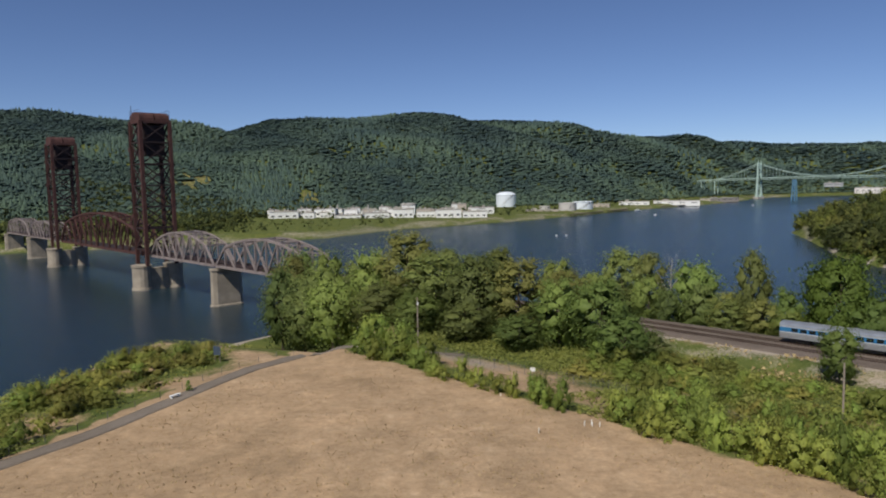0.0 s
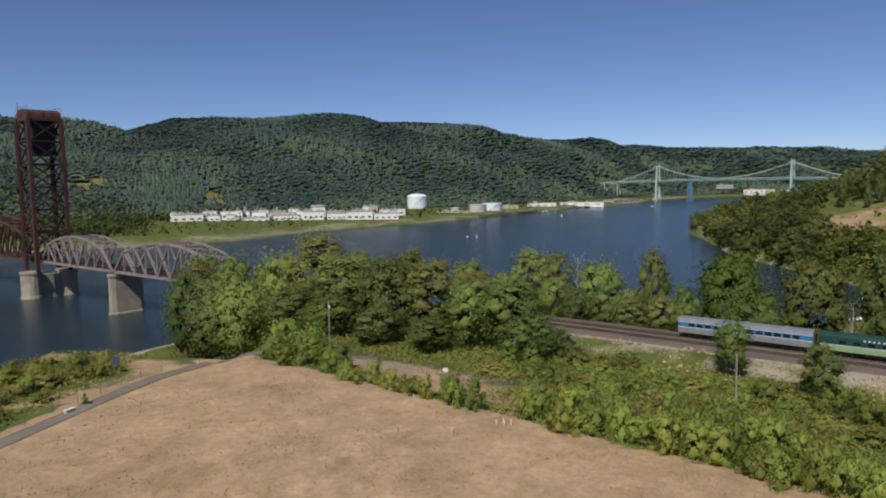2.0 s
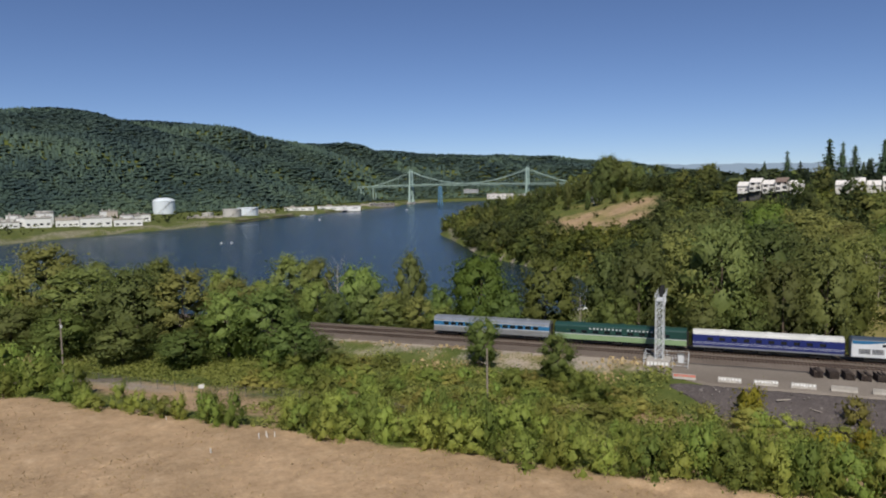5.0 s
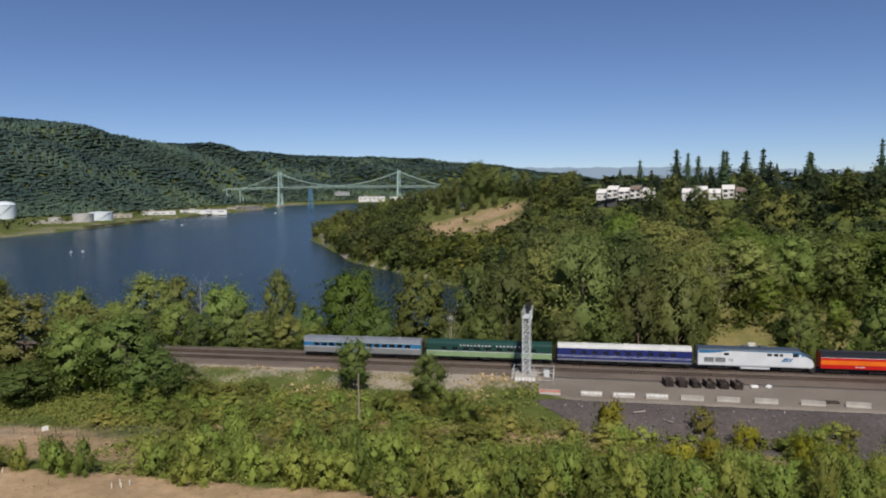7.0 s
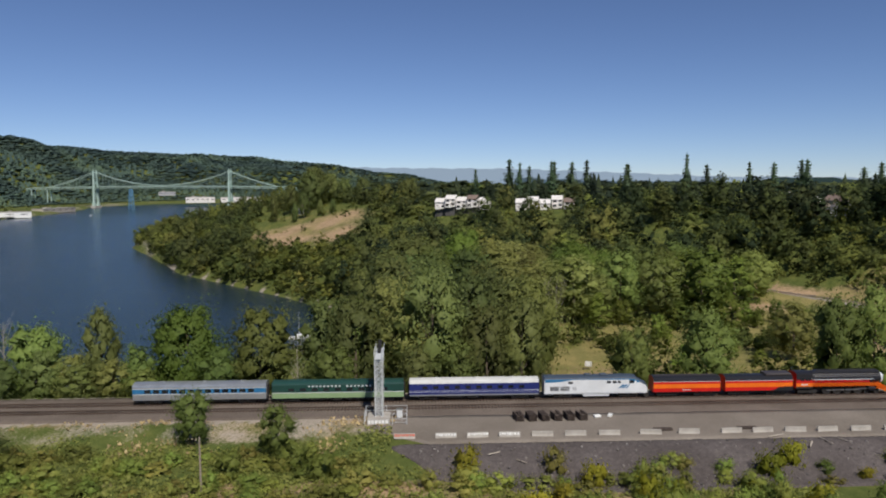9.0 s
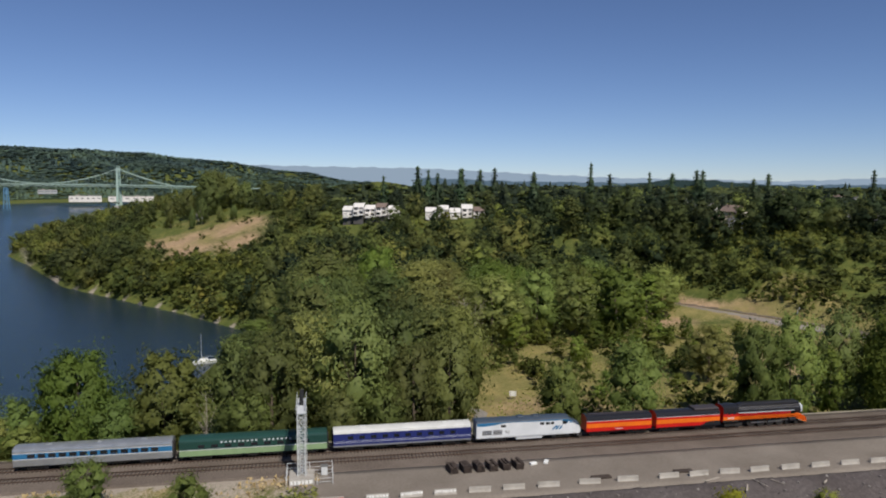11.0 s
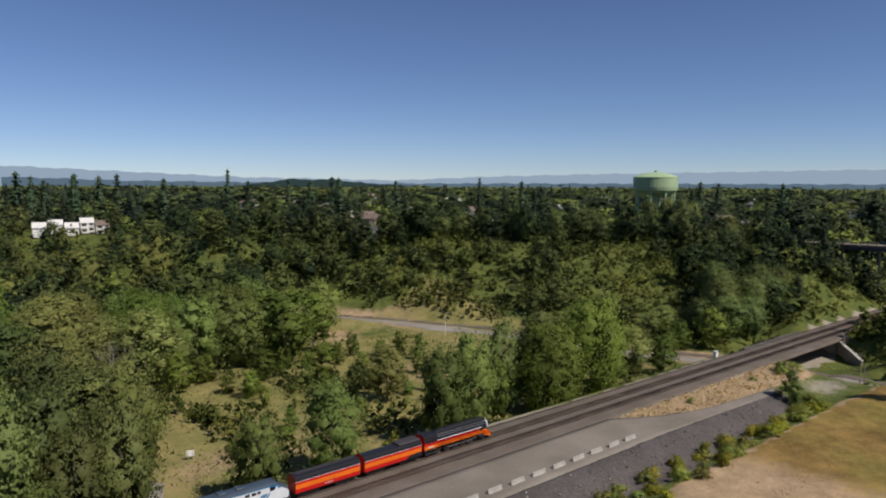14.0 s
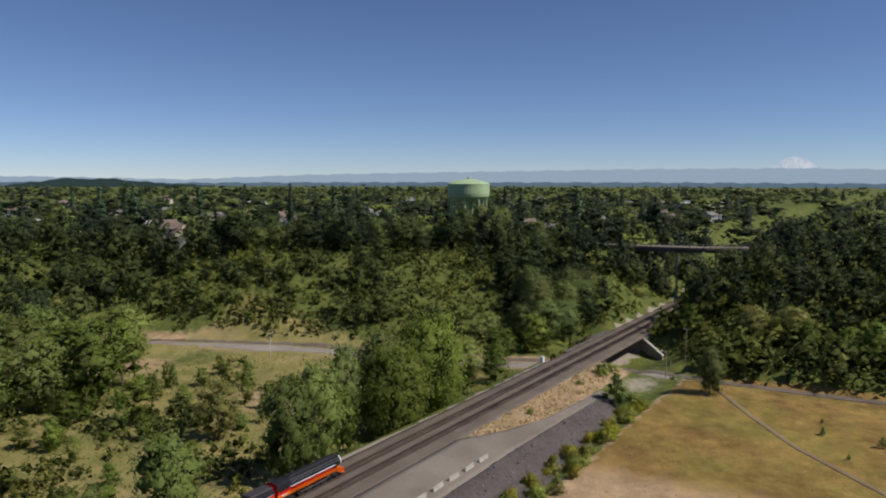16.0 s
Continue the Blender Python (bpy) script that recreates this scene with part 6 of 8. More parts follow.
def build_lift_bridge():
    bridge = thing("railway_bridge", "rust-brown steel vertical-lift railway bridge over the river", "bridge", m=along(0, BRIDGE_O, 0))
    truss_span(bridge, -238, -318.5, 9, 13.2, 8.4, M_OLDSTEEL, 0.8, 0.55, "grey-pink weathered fixed truss span")
    truss_span(bridge, -320.5, -394, 9, 13.2, 8.4, M_OLDSTEEL, 0.8, 0.55, "grey-pink weathered fixed truss span")
    truss_span(bridge, -405, -558, 14, 20.5, 12.5, M_RUST, 0.95, 0.6, "dark rust-red lift span")
    truss_span(bridge, -572, -647, 9, 12.6, 9.0, M_OLDSTEEL, 0.75, 0.5, "grey-pink weathered fixed truss span")
    truss_span(bridge, -649, -726, 9, 12.6, 9.0, M_OLDSTEEL, 0.75, 0.5, "grey-pink weathered fixed truss span")
    lift_tower(bridge, -399.5, 12.8, 86.0)
    lift_tower(bridge, -565, 12.8, 84.0)
    for s in (-239, -319.5, -648, -727):
        pier(bridge, s, 4.2, 14.5, 16.6)
    for s in (-399.5, -565):
        for sy in (-8.2, 8.2):
            bm = bmesh.new()
            secs = []
            for z, g in ((-5, 0.6), (1.0, 0.5), (1.2, 0), (11.6, 0), (11.8, 0.4), (12.8, 0.4)):
                secs.append([(s + (5.6 + g) * math.cos(a), sy + (4.6 + g) * math.sin(a), z) for a in np.linspace(0, 2 * math.pi, 17)[:-1] + 0.2])
            loft(bm, secs)
            part("pier_shaft", bm, M_PIER, bridge, "round-nosed concrete pier shaft")
        part("pier_wall", boxed((s - 3.2, s + 3.2, -8, 8, -5, 11.0)), M_PIER, bridge)
    ab = boxed((-250, -243, -7, 7, 8, 17.2), bevel=0.2)
    part("abutment", ab, M_PIER, bridge)


build_lift_bridge()


# ---- the suspension bridge downstream ----
M_VERDI = worn("pale_green_steel", (0.38, 0.5, 0.45), 0.85, 1.1, 0.05, 0.6)


def build_suspension_bridge():
    a, b = Vector((852.8, 1911.7)), Vector((1058.3, 1605.6))
    d = (b - a).normalized()
    ang = math.degrees(math.atan2(d.y, d.x))
    bridge = thing("suspension_bridge", "pale green steel suspension bridge with gothic towers", "bridge", m=pose(a.x, a.y, 0, 0, 0, ang))
    ln, deck, top, side, half = (b - a).length, 53.0, 94.5, 131.0, 7.2

    def deck_z(x):
        return deck + 3.0 * (1 - ((x - ln / 2) / (ln / 2 + side)) ** 2)

    for x in (0.0, ln):
        tower = new("bridge_tower")
        tower.parent = bridge
        tower.location = (x, 0, 0)
        for sy in (-1, 1):
            bm = bmesh.new()
            secs = [[(dx * w, sy * (half + 2.6 - 0.035 * z) + dy * w, z) for dx, dy in ((-1, -1), (1, -1), (1, 1), (-1, 1))] for z, w in ((-2, 3.6), (12, 3.2), (13, 2.6), (54, 2.0), (90, 1.6), (93, 1.9), (94.5, 1.9))]
            loft(bm, secs)
            part("leg", bm, M_VERDI, tower)
            bm = bmesh.new()
            loft(bm, [[(dx * w, sy * (half - 0.7) + dy * w, z) for dx, dy in ((-1, -1), (1, -1), (1, 1), (-1, 1))] for z, w in ((94.4, 1.5), (98, 0.7), (103, 0.12))])
            part("spire", bm, M_VERDI, tower)
        for z, h in ((47, 3.0), (72, 2.4), (86, 5.5)):
            part("portal_beam", boxed((-1.3, 1.3, -half - 1, half + 1, z, z + h)), M_VERDI, tower)
        bm = bmesh.new()
        for z0, z1 in ((14, 46), (76, 86), (58, 71)):
            beam(bm, (0, -half, z0), (0, half, z1), 1.1)
            beam(bm, (0, half, z0), (0, -half, z1), 1.1)
        part("cross_brace", bm, M_VERDI, tower)
        part("tower_pier", boxed((-7, 7, -15, 15, -4, 5), bevel=0.4), M_CONCRETE, tower)
    xs = np.linspace(-side - 60, ln + side + 420, 90)
    bm = bmesh.new()
    for x0, x1 in zip(xs, xs[1:]):
        beam(bm, (x0, 0, deck_z(x0)), (x1, 0, deck_z(x1)), 2 * half, 1.4)
    part("roadway", bm, M_VERDI, bridge)
    for sy in (-half, half):
        bm = bmesh.new()
        for x0, x1 in zip(xs, xs[1:]):
            beam(bm, (x0, sy, deck_z(x0) - 4.2), (x1, sy, deck_z(x1) - 4.2), 0.8)
            beam(bm, (x0, sy, deck_z(x0) - 4.2), (x1, sy, deck_z(x1)), 0.5)
            beam(bm, (x0, sy, deck_z(x0) + 1.4), (x1, sy, deck_z(x1) + 1.4), 0.3)
        part("stiffening_truss", bm, M_VERDI, bridge)

        def cable_z(x):
            if 0 <= x <= ln:
                u = 2 * x / ln - 1
                return deck + 5.5 + (top - deck - 5.5) * u * u
            u = (-x if x < 0 else x - ln) / side
            return top + (deck + 1 - top) * u - 14 * u * (1 - u)
        cx = np.concatenate([np.linspace(-side, 0, 12), np.linspace(0, ln, 30)[1:], np.linspace(ln, ln + side, 12)[1:]])
        bm = bmesh.new()
        for x0, x1 in zip(cx, cx[1:]):
            beam(bm, (x0, sy, cable_z(x0)), (x1, sy, cable_z(x1)), 0.9)
        part("main_cable", bm, M_VERDI, bridge)
        for x in np.arange(-side + 9, ln + side - 8, 9.2):
            bm = bmesh.new()
            beam(bm, (x, sy, deck_z(x)), (x, sy, cable_z(x)), 0.22)
            part("hanger", bm, M_VERDI, bridge)
    for x in (-side, -side - 45, ln + side, ln + side + 60, ln + side + 130, ln + side + 200):
        bent = bmesh.new()
        for sy in (-half, half):
            beam(bent, (x, sy, 2), (x, sy, deck_z(x) - 4), 2.2)
        beam(bent, (x, -half, 34), (x, half, 34), 1.6)
        part("bent", bent, M_VERDI, bridge)


build_suspension_bridge()


# ---- the train ----
def paint(name, colour, rough=0.32):
    n = Nodes(name, rough, 0, 0.45)
    big, fine = n.noise(0.5, 4), n.noise(6.0, 3)
    c = n.ramp(big, [(0.3, tuple(v * 0.86 for v in colour)), (0.7, tuple(min(1, v * 1.06) for v in colour))])
    c = n.mix(0.15, c, n.ramp(fine, [(0.3, tuple(v * 0.6 for v in colour)), (0.7, colour)]))
    n.base(c).rough(fine, rough - 0.08, rough + 0.15)
    return n.m


P_ORANGE = paint("orange_enamel", (0.85, 0.17, 0.012))
P_RED = paint("red_enamel", (0.55, 0.012, 0.01))
P_BLACK = paint("locomotive_black", (0.018, 0.018, 0.022), 0.3)
P_ROOF = paint("sooty_roof", (0.05, 0.042, 0.045), 0.55)
P_SILVER = paint("silver_paint", (0.62, 0.65, 0.68), 0.35)
P_LGREY = paint("pale_grey_enamel", (0.7, 0.72, 0.74), 0.35)
P_TEAL = paint("deep_blue_enamel", (0.03, 0.16, 0.33))
P_DARKTOP = paint("slate_roof_paint", (0.05, 0.07, 0.1), 0.45)
P_NAVY = paint("royal_blue_enamel", (0.02, 0.03, 0.15))
P_CREAM = paint("off_white_roof", (0.62, 0.62, 0.6), 0.5)
P_DGREEN = paint("dark_green_enamel", (0.018, 0.06, 0.05))
P_LGREEN = paint("light_green_enamel", (0.25, 0.36, 0.19))
P_STAINLESS = worn("stainless_steel", (0.5, 0.52, 0.54), 0.85, 1.1, 0.6, 0.35, 0.7)
P_GLASS = Nodes("dark_window_glass", 0.06, 0, 0.6).base((0.012, 0.015, 0.02)).m
P_UNDER = worn("sooty_running_gear", (0.035, 0.032, 0.03), 0.6, 1.6, 1.0, 0.7, 0.3)
P_ROD = worn("polished_rods", (0.55, 0.55, 0.56), 0.85, 1.1, 1.0, 0.3, 0.9)

CAR_Z = 19.23
wheel_cache = {}


def wheel(parent, x, y, r, name="wheel"):
    if r not in wheel_cache:
        bm = bmesh.new()
        rod(bm, (0, -0.07, 0), (0, 0.07, 0), r, r, 18)
        rod(bm, (0, -0.1, 0), (0, 0.1, 0), r * 0.28, r * 0.28, 10)
        ob = part("wheel", bm, P_UNDER)
        wheel_cache[r] = ob.data
        bpy.data.objects.remove(ob)
    return again(name, wheel_cache[r], pose(x, y, r), parent)


def truck(car, x, axles=2, r=0.46, gap=2.4):
    t = part("truck", boxed(*[(-(axles - 1) * gap / 2 - 0.5, (axles - 1) * gap / 2 + 0.5, y - 0.09, y + 0.09, 0.38, 0.78) for y in (-1.0, 1.0)], (-0.4, 0.4, -1.05, 1.05, 0.55, 0.85)), P_UNDER, car)
    t.location = (x, 0, 0)
    for k in range(axles):
        for y in (-0.76, 0.76):
            wheel(t, (k - (axles - 1) / 2) * gap, y, r)
    return t


def profile(x, levels, half, roof, crown_h=0.5, tuck=0.0):
    """A car's outline at x: sides up through the given levels, then an arched roof."""
    right = [(x, half - (tuck if k == 0 else 0), z) for k, z in enumerate(levels)]
    arch = [(x, half * math.cos(a), roof - crown_h + crown_h * math.sin(a)) for a in np.linspace(0.35, math.pi - 0.35, 8)]
    return right + arch + [(x, -y, z) for x, y, z in right[::-1]]


def car_body(car, x0, x1, levels, mats_up, half, roof, mats, crown_h=0.5, name="body"):
    """levels are the heights at which the paint changes; mats_up the paint of each strip, the last the roof's."""
    bm = bmesh.new()
    n = len(levels)
    strip = [mats_up[k] for k in range(n - 1)] + [mats_up[-1]] * 9 + [mats_up[n - 2 - k] for k in range(n - 1)] + [0]
    ends = [(x0, 0.97), (x0 + 0.06, 1.0), (x1 - 0.06, 1.0), (x1, 0.97)]
    loft(bm, [profile(x, levels, half * f, roof, crown_h) for x, f in ends], strip)
    return part(name, bm, mats, car)


def window_row(car, xs, z0, z1, width, half, frame=None):
    bm = boxed((-width / 2, width / 2, -0.012, 0.012, z0, z1), bevel=0.02)
    first = part("window", bm, P_GLASS, car)
    me = first.data
    first.location = (xs[0], -half - 0.005, 0)
    for x in xs:
        for y in (-half - 0.005, half + 0.005):
            if x == xs[0] and y < 0:
                continue
            again("window", me, pose(x, y, 0), car)


def under_boxes(car, spans):
    for x0, x1, z0 in spans:
        part("underfloor_box", boxed((x0, x1, -1.25, 1.25, z0, 1.1), bevel=0.04), P_UNDER, car)


def couplers(car, x0, x1):
    for x, d in ((x0, -1), (x1, 1)):
        part("coupler", boxed((min(x, x + 0.55 * d), max(x, x + 0.55 * d), -0.14, 0.14, 0.75, 1.0)), P_UNDER, car)


def coach(s_mid, length, label, levels, mats_up, mats, half=1.52, roof=4.1, windows=(), band=None, lettering=None):
    car = thing("passenger_coach", label, "railway coach", "coaches of the train", along(s_mid, 0, CAR_Z))
    x0, x1 = -length / 2 + 0.4, length / 2 - 0.4
    car_body(car, x0, x1, levels, mats_up, half, roof, mats)
    for x in (-length / 2 + 4.0, length / 2 - 4.0):
        truck(car, x)
    under_boxes(car, ((-5.5, -2.2, 0.55), (-1.2, 0.6, 0.45), (1.6, 5.4, 0.55)))
    couplers(car, x0, x1)
    for xs, z0, z1, w in windows:
        window_row(car, xs, z0, z1, w, half)
    for x in (x0 + 0.02, x1 - 0.02):
        d = -1 if x < 0 else 1
        part("diaphragm", boxed((min(x, x + 0.3 * d), max(x, x + 0.3 * d), -0.6, 0.6, 1.1, 3.4), bevel=0.04), P_UNDER, car)
    for x in (-length * 0.28, 0.6, length * 0.3):
        part("roof_vent", boxed((x - 0.45, x + 0.45, -0.3, 0.3, roof - 0.04, roof + 0.12), bevel=0.04), mats[mats_up[-1]], car)
    if lettering:
        x_from, count, z, hgt, col, pitch = lettering
        bm = bmesh.new()
        for k in range(count):
            if k == count // 2 + 1:
                continue
            for y in (-half - 0.006, half + 0.006):
                box(bm, x_from + k * pitch, x_from + k * pitch + pitch * 0.45, y - 0.004, y + 0.004, z, z + hgt)
        part("lettering", bm, col, car, "row of pale lettering too small to read")
    return car


TRAIN_NOSE = 63.0


def build_coaches():
    n = TRAIN_NOSE
    coach(n - 81.9, 25.6, "royal blue passenger coach with an off-white roof", [1.02, 1.3, 1.75, 1.8, 1.98, 2.03, 3.38, 3.44], [1, 0, 2, 0, 2, 0, 2, 3], [P_NAVY, P_STAINLESS, P_LGREY, P_CREAM],
          windows=((tuple(-9.4 + 2.05 * k for k in range(10)), 2.35, 2.95, 0.95),))
    coach(n - 107.8, 25.6, "two-tone green passenger coach with pale lettering", [1.0, 1.12, 2.0, 2.1, 2.2, 3.4, 3.5], [1, 1, 2, 0, 0, 0, 3], [P_DGREEN, P_LGREEN, P_LGREY, P_DGREEN],
          windows=((tuple(-8.8 + 2.2 * k for k in range(9)), 2.35, 2.9, 1.1),), lettering=(-5.6, 17, 3.12, 0.26, P_LGREY, 0.72))
    for k in range(1):
        coach(n - 133.7 - 25.9 * k, 25.6, "stainless silver passenger coach with a blue window band", [1.0, 1.3, 2.1, 2.2, 3.1, 3.2, 3.4], [0, 0, 1, 2, 1, 0, 0], [P_STAINLESS, P_LGREY, P_TEAL],
              windows=((tuple(-9.6 + 1.6 * j for j in range(13)), 2.3, 3.0, 1.15),))


def build_diesel():
    x_mid = TRAIN_NOSE - 58.35
    car = thing("diesel_locomotive", "silver and blue diesel locomotive with a slanted nose", "locomotive", m=along(x_mid, 0, CAR_Z))
    half, xb, xf = 1.5, -10.1, 10.1
    # the hull with its sloping nose
    bm = bmesh.new()
    def sec(x, half, roof, low=1.0):
        lv = [low, 1.25, 3.05, roof - 0.62]
        right = [(x, half * (0.97 if k == 0 else 1), min(z, roof - 0.5)) for k, z in enumerate(lv)]
        arch = [(x, half * math.cos(a), roof - 0.6 + 0.6 * math.sin(a)) for a in np.linspace(0.4, math.pi - 0.4, 8)]
        return right + arch + [(px, -py, pz) for px, py, pz in right[::-1]]
    mats = [0, 0, 0] + [1] * 9 + [0, 0, 0] + [2]
    loft(bm, [sec(x, h, r, lo) for x, h, r, lo in ((xb, 1.45, 4.3, 1.0), (xb + 0.1, half, 4.35, 1.0), (6.2, half, 4.35, 1.0), (7.6, half, 4.3, 1.0), (8.7, 1.44, 3.55, 1.0), (9.7, 1.3, 2.95, 0.9), (10.1, 1.0, 2.3, 0.75))], mats)
    part("hull", bm, [P_LGREY, P_DARKTOP, P_UNDER], car)
    # the sweeping blue band along the roof edge
    for y in (-1, 1):
        bm = bmesh.new()
        xs = np.linspace(xb + 0.1, 7.4, 26)
        low = [3.72 - 0.42 * max(0.0, math.cos((x + 8.6) / 2.6)) * (x < -4.6) - 0.06 * math.sin(x / 2.5) for x in xs]
        up = [bm.verts.new((x, y * (half + 0.012), 3.86)) for x in xs]
        dn = [bm.verts.new((x, y * (half + 0.012), min(z, 3.82))) for x, z in zip(xs, low)]
        for k in range(len(xs) - 1):
            bm.faces.new((up[k], up[k + 1], dn[k + 1], dn[k]))
        part("blue_band", bm, P_TEAL, car, "sweeping blue band")
        bm = bmesh.new()
        v = [bm.verts.new((x, y * (half * f + 0.012), z)) for x, f, z in ((6.1, 1, 3.8), (7.4, 1, 3.78), (8.5, 0.97, 3.3), (8.0, 0.985, 3.05), (6.9, 1, 3.15))]
        bm.faces.new(v)
        part("cab_flash", bm, P_TEAL, car)
        for x0, x1, z0, z1, nm in ((6.35, 7.25, 2.95, 3.55, "cab_window"), (2.0, 2.8, 3.0, 3.5, "vent"), (3.1, 3.9, 3.0, 3.5, "vent"), (4.1, 4.7, 3.02, 3.48, "vent"), (-5.5, -4.6, 2.95, 3.4, "vent")):
            part(nm, boxed((x0, x1, min(y * half, y * (half + 0.02)), max(y * half, y * (half + 0.02)), z0, z1)), P_GLASS if nm == "cab_window" else P_BLACK, car)
        for x0 in (-9.0, -7.0):
            grille = bmesh.new()
            for k in range(7):
                box(grille, x0, x0 + 1.75, min(y * half, y * (half + 0.03)), max(y * half, y * (half + 0.03)), 1.62 + 0.13 * k, 1.70 + 0.13 * k)
            part("grille", grille, P_GREYMETAL, car)
        bm = bmesh.new()
        for k in range(3):
            v = [bm.verts.new((4.3 + 0.62 * k + dx, y * (half + 0.014), z)) for dx, z in ((0, 2.02), (0.45, 2.02), (1.25 - 0.16 * k, 2.72), (0.72, 2.72))]
            bm.faces.new(v)
        part("emblem", bm, P_TEAL, car, "slanted blue emblem strokes")
        cu = bpy.data.curves.new("unit_number", "FONT")
        cu.body, cu.size, cu.extrude = "93", 0.85, 0.006
        txt = new("unit_number", cu)
        txt.data.materials.append(P_GREYMETAL)
        txt.matrix_basis = pose(-4.7, y * (half + 0.012), 1.72, 90, 0, 0) if y < 0 else pose(-3.7, y * (half + 0.012), 1.72, 90, 0, 180)
        txt.parent = car
    for y in (-0.52, 0.52):
        bm = bmesh.new()
        v = [bm.verts.new(p) for p in ((7.72, y - 0.42, 4.18), (7.72, y + 0.42, 4.18), (8.62, y + 0.42, 3.62), (8.62, y - 0.42, 3.62))]
        bmesh.ops.translate(bm, verts=v, vec=(0.03, 0, 0.05))
        bm.faces.new(v)
        part("windscreen", bm, P_GLASS, car)
    part("pilot", boxed((9.2, 10.3, -1.3, 1.3, 0.25, 1.0), bevel=0.1), P_UNDER, car)
    part("fuel_tank", boxed((-2.6, 2.6, -1.3, 1.3, 0.35, 1.1), bevel=0.15), P_LGREY, car)
    for x in (-1.5, 1.6):
        part("roof_fan", boxed((x - 0.7, x + 0.7, -0.7, 0.7, 4.3, 4.5), bevel=0.1), P_DARKTOP, car)
    for x in (-6.3, 6.3):
        truck(car, x, 2, 0.5, 2.7)
    couplers(car, xb, xf + 0.1)


def striped_tender(name, s0, s1, label, front_step):
    mid, ln = (s0 + s1) / 2, s1 - s0
    car = thing(name, label, "locomotive tender", "orange cars behind the steam engine", along(mid, 0, CAR_Z))
    car_body(car, -ln / 2 + 0.35, ln / 2 - 0.3, [1.05, 1.12, 1.82, 2.62, 3.05, 3.13, 3.25], [2, 0, 1, 0, 3, 2, 2], 1.52, 4.05, [P_RED, P_ORANGE, P_BLACK, P_SILVER], 0.62)
    if front_step:
        for y in (-1.535, 1.535):
            bm = bmesh.new()
            v = [bm.verts.new((ln / 2 - 0.28 - dx, y, z)) for dx, z in ((0, 1.0), (4.6, 1.0), (3.6, 1.3), (2.8, 1.72), (1.6, 1.86), (0, 1.86))]
            bm.faces.new(v)
            part("lower_panel", bm, P_BLACK, car)
        part("coal_bunker", boxed((ln / 2 - 5.6, ln / 2 - 0.4, -1.2, 1.2, 3.9, 4.35), bevel=0.1), P_ROOF, car)
    else:
        part("roof_walk", boxed((-ln / 2 + 1, ln / 2 - 1, -0.4, 0.4, 4.03, 4.1)), P_ROOF, car)
    for y in (-1.545, 1.545):
        bm = bmesh.new()
        for k in range(5):
            box(bm, 0.2 + 0.34 * k - 1.0, 0.42 + 0.34 * k - 1.0, y - 0.004, y + 0.004, 1.4, 1.58)
        if not front_step:
            part("lettering", bm, P_LGREY, car, "small pale lettering too small to read")
        else:
            bm.free()
    for x in (-ln / 2 + 3.2, ln / 2 - 3.3):
        truck(car, x, 3, 0.42, 1.55)
    part("underframe", boxed((-ln / 2 + 0.5, ln / 2 - 0.5, -1.2, 1.2, 0.75, 1.06)), P_UNDER, car)
    couplers(car, -ln / 2 + 0.3, ln / 2 - 0.3)
    return car


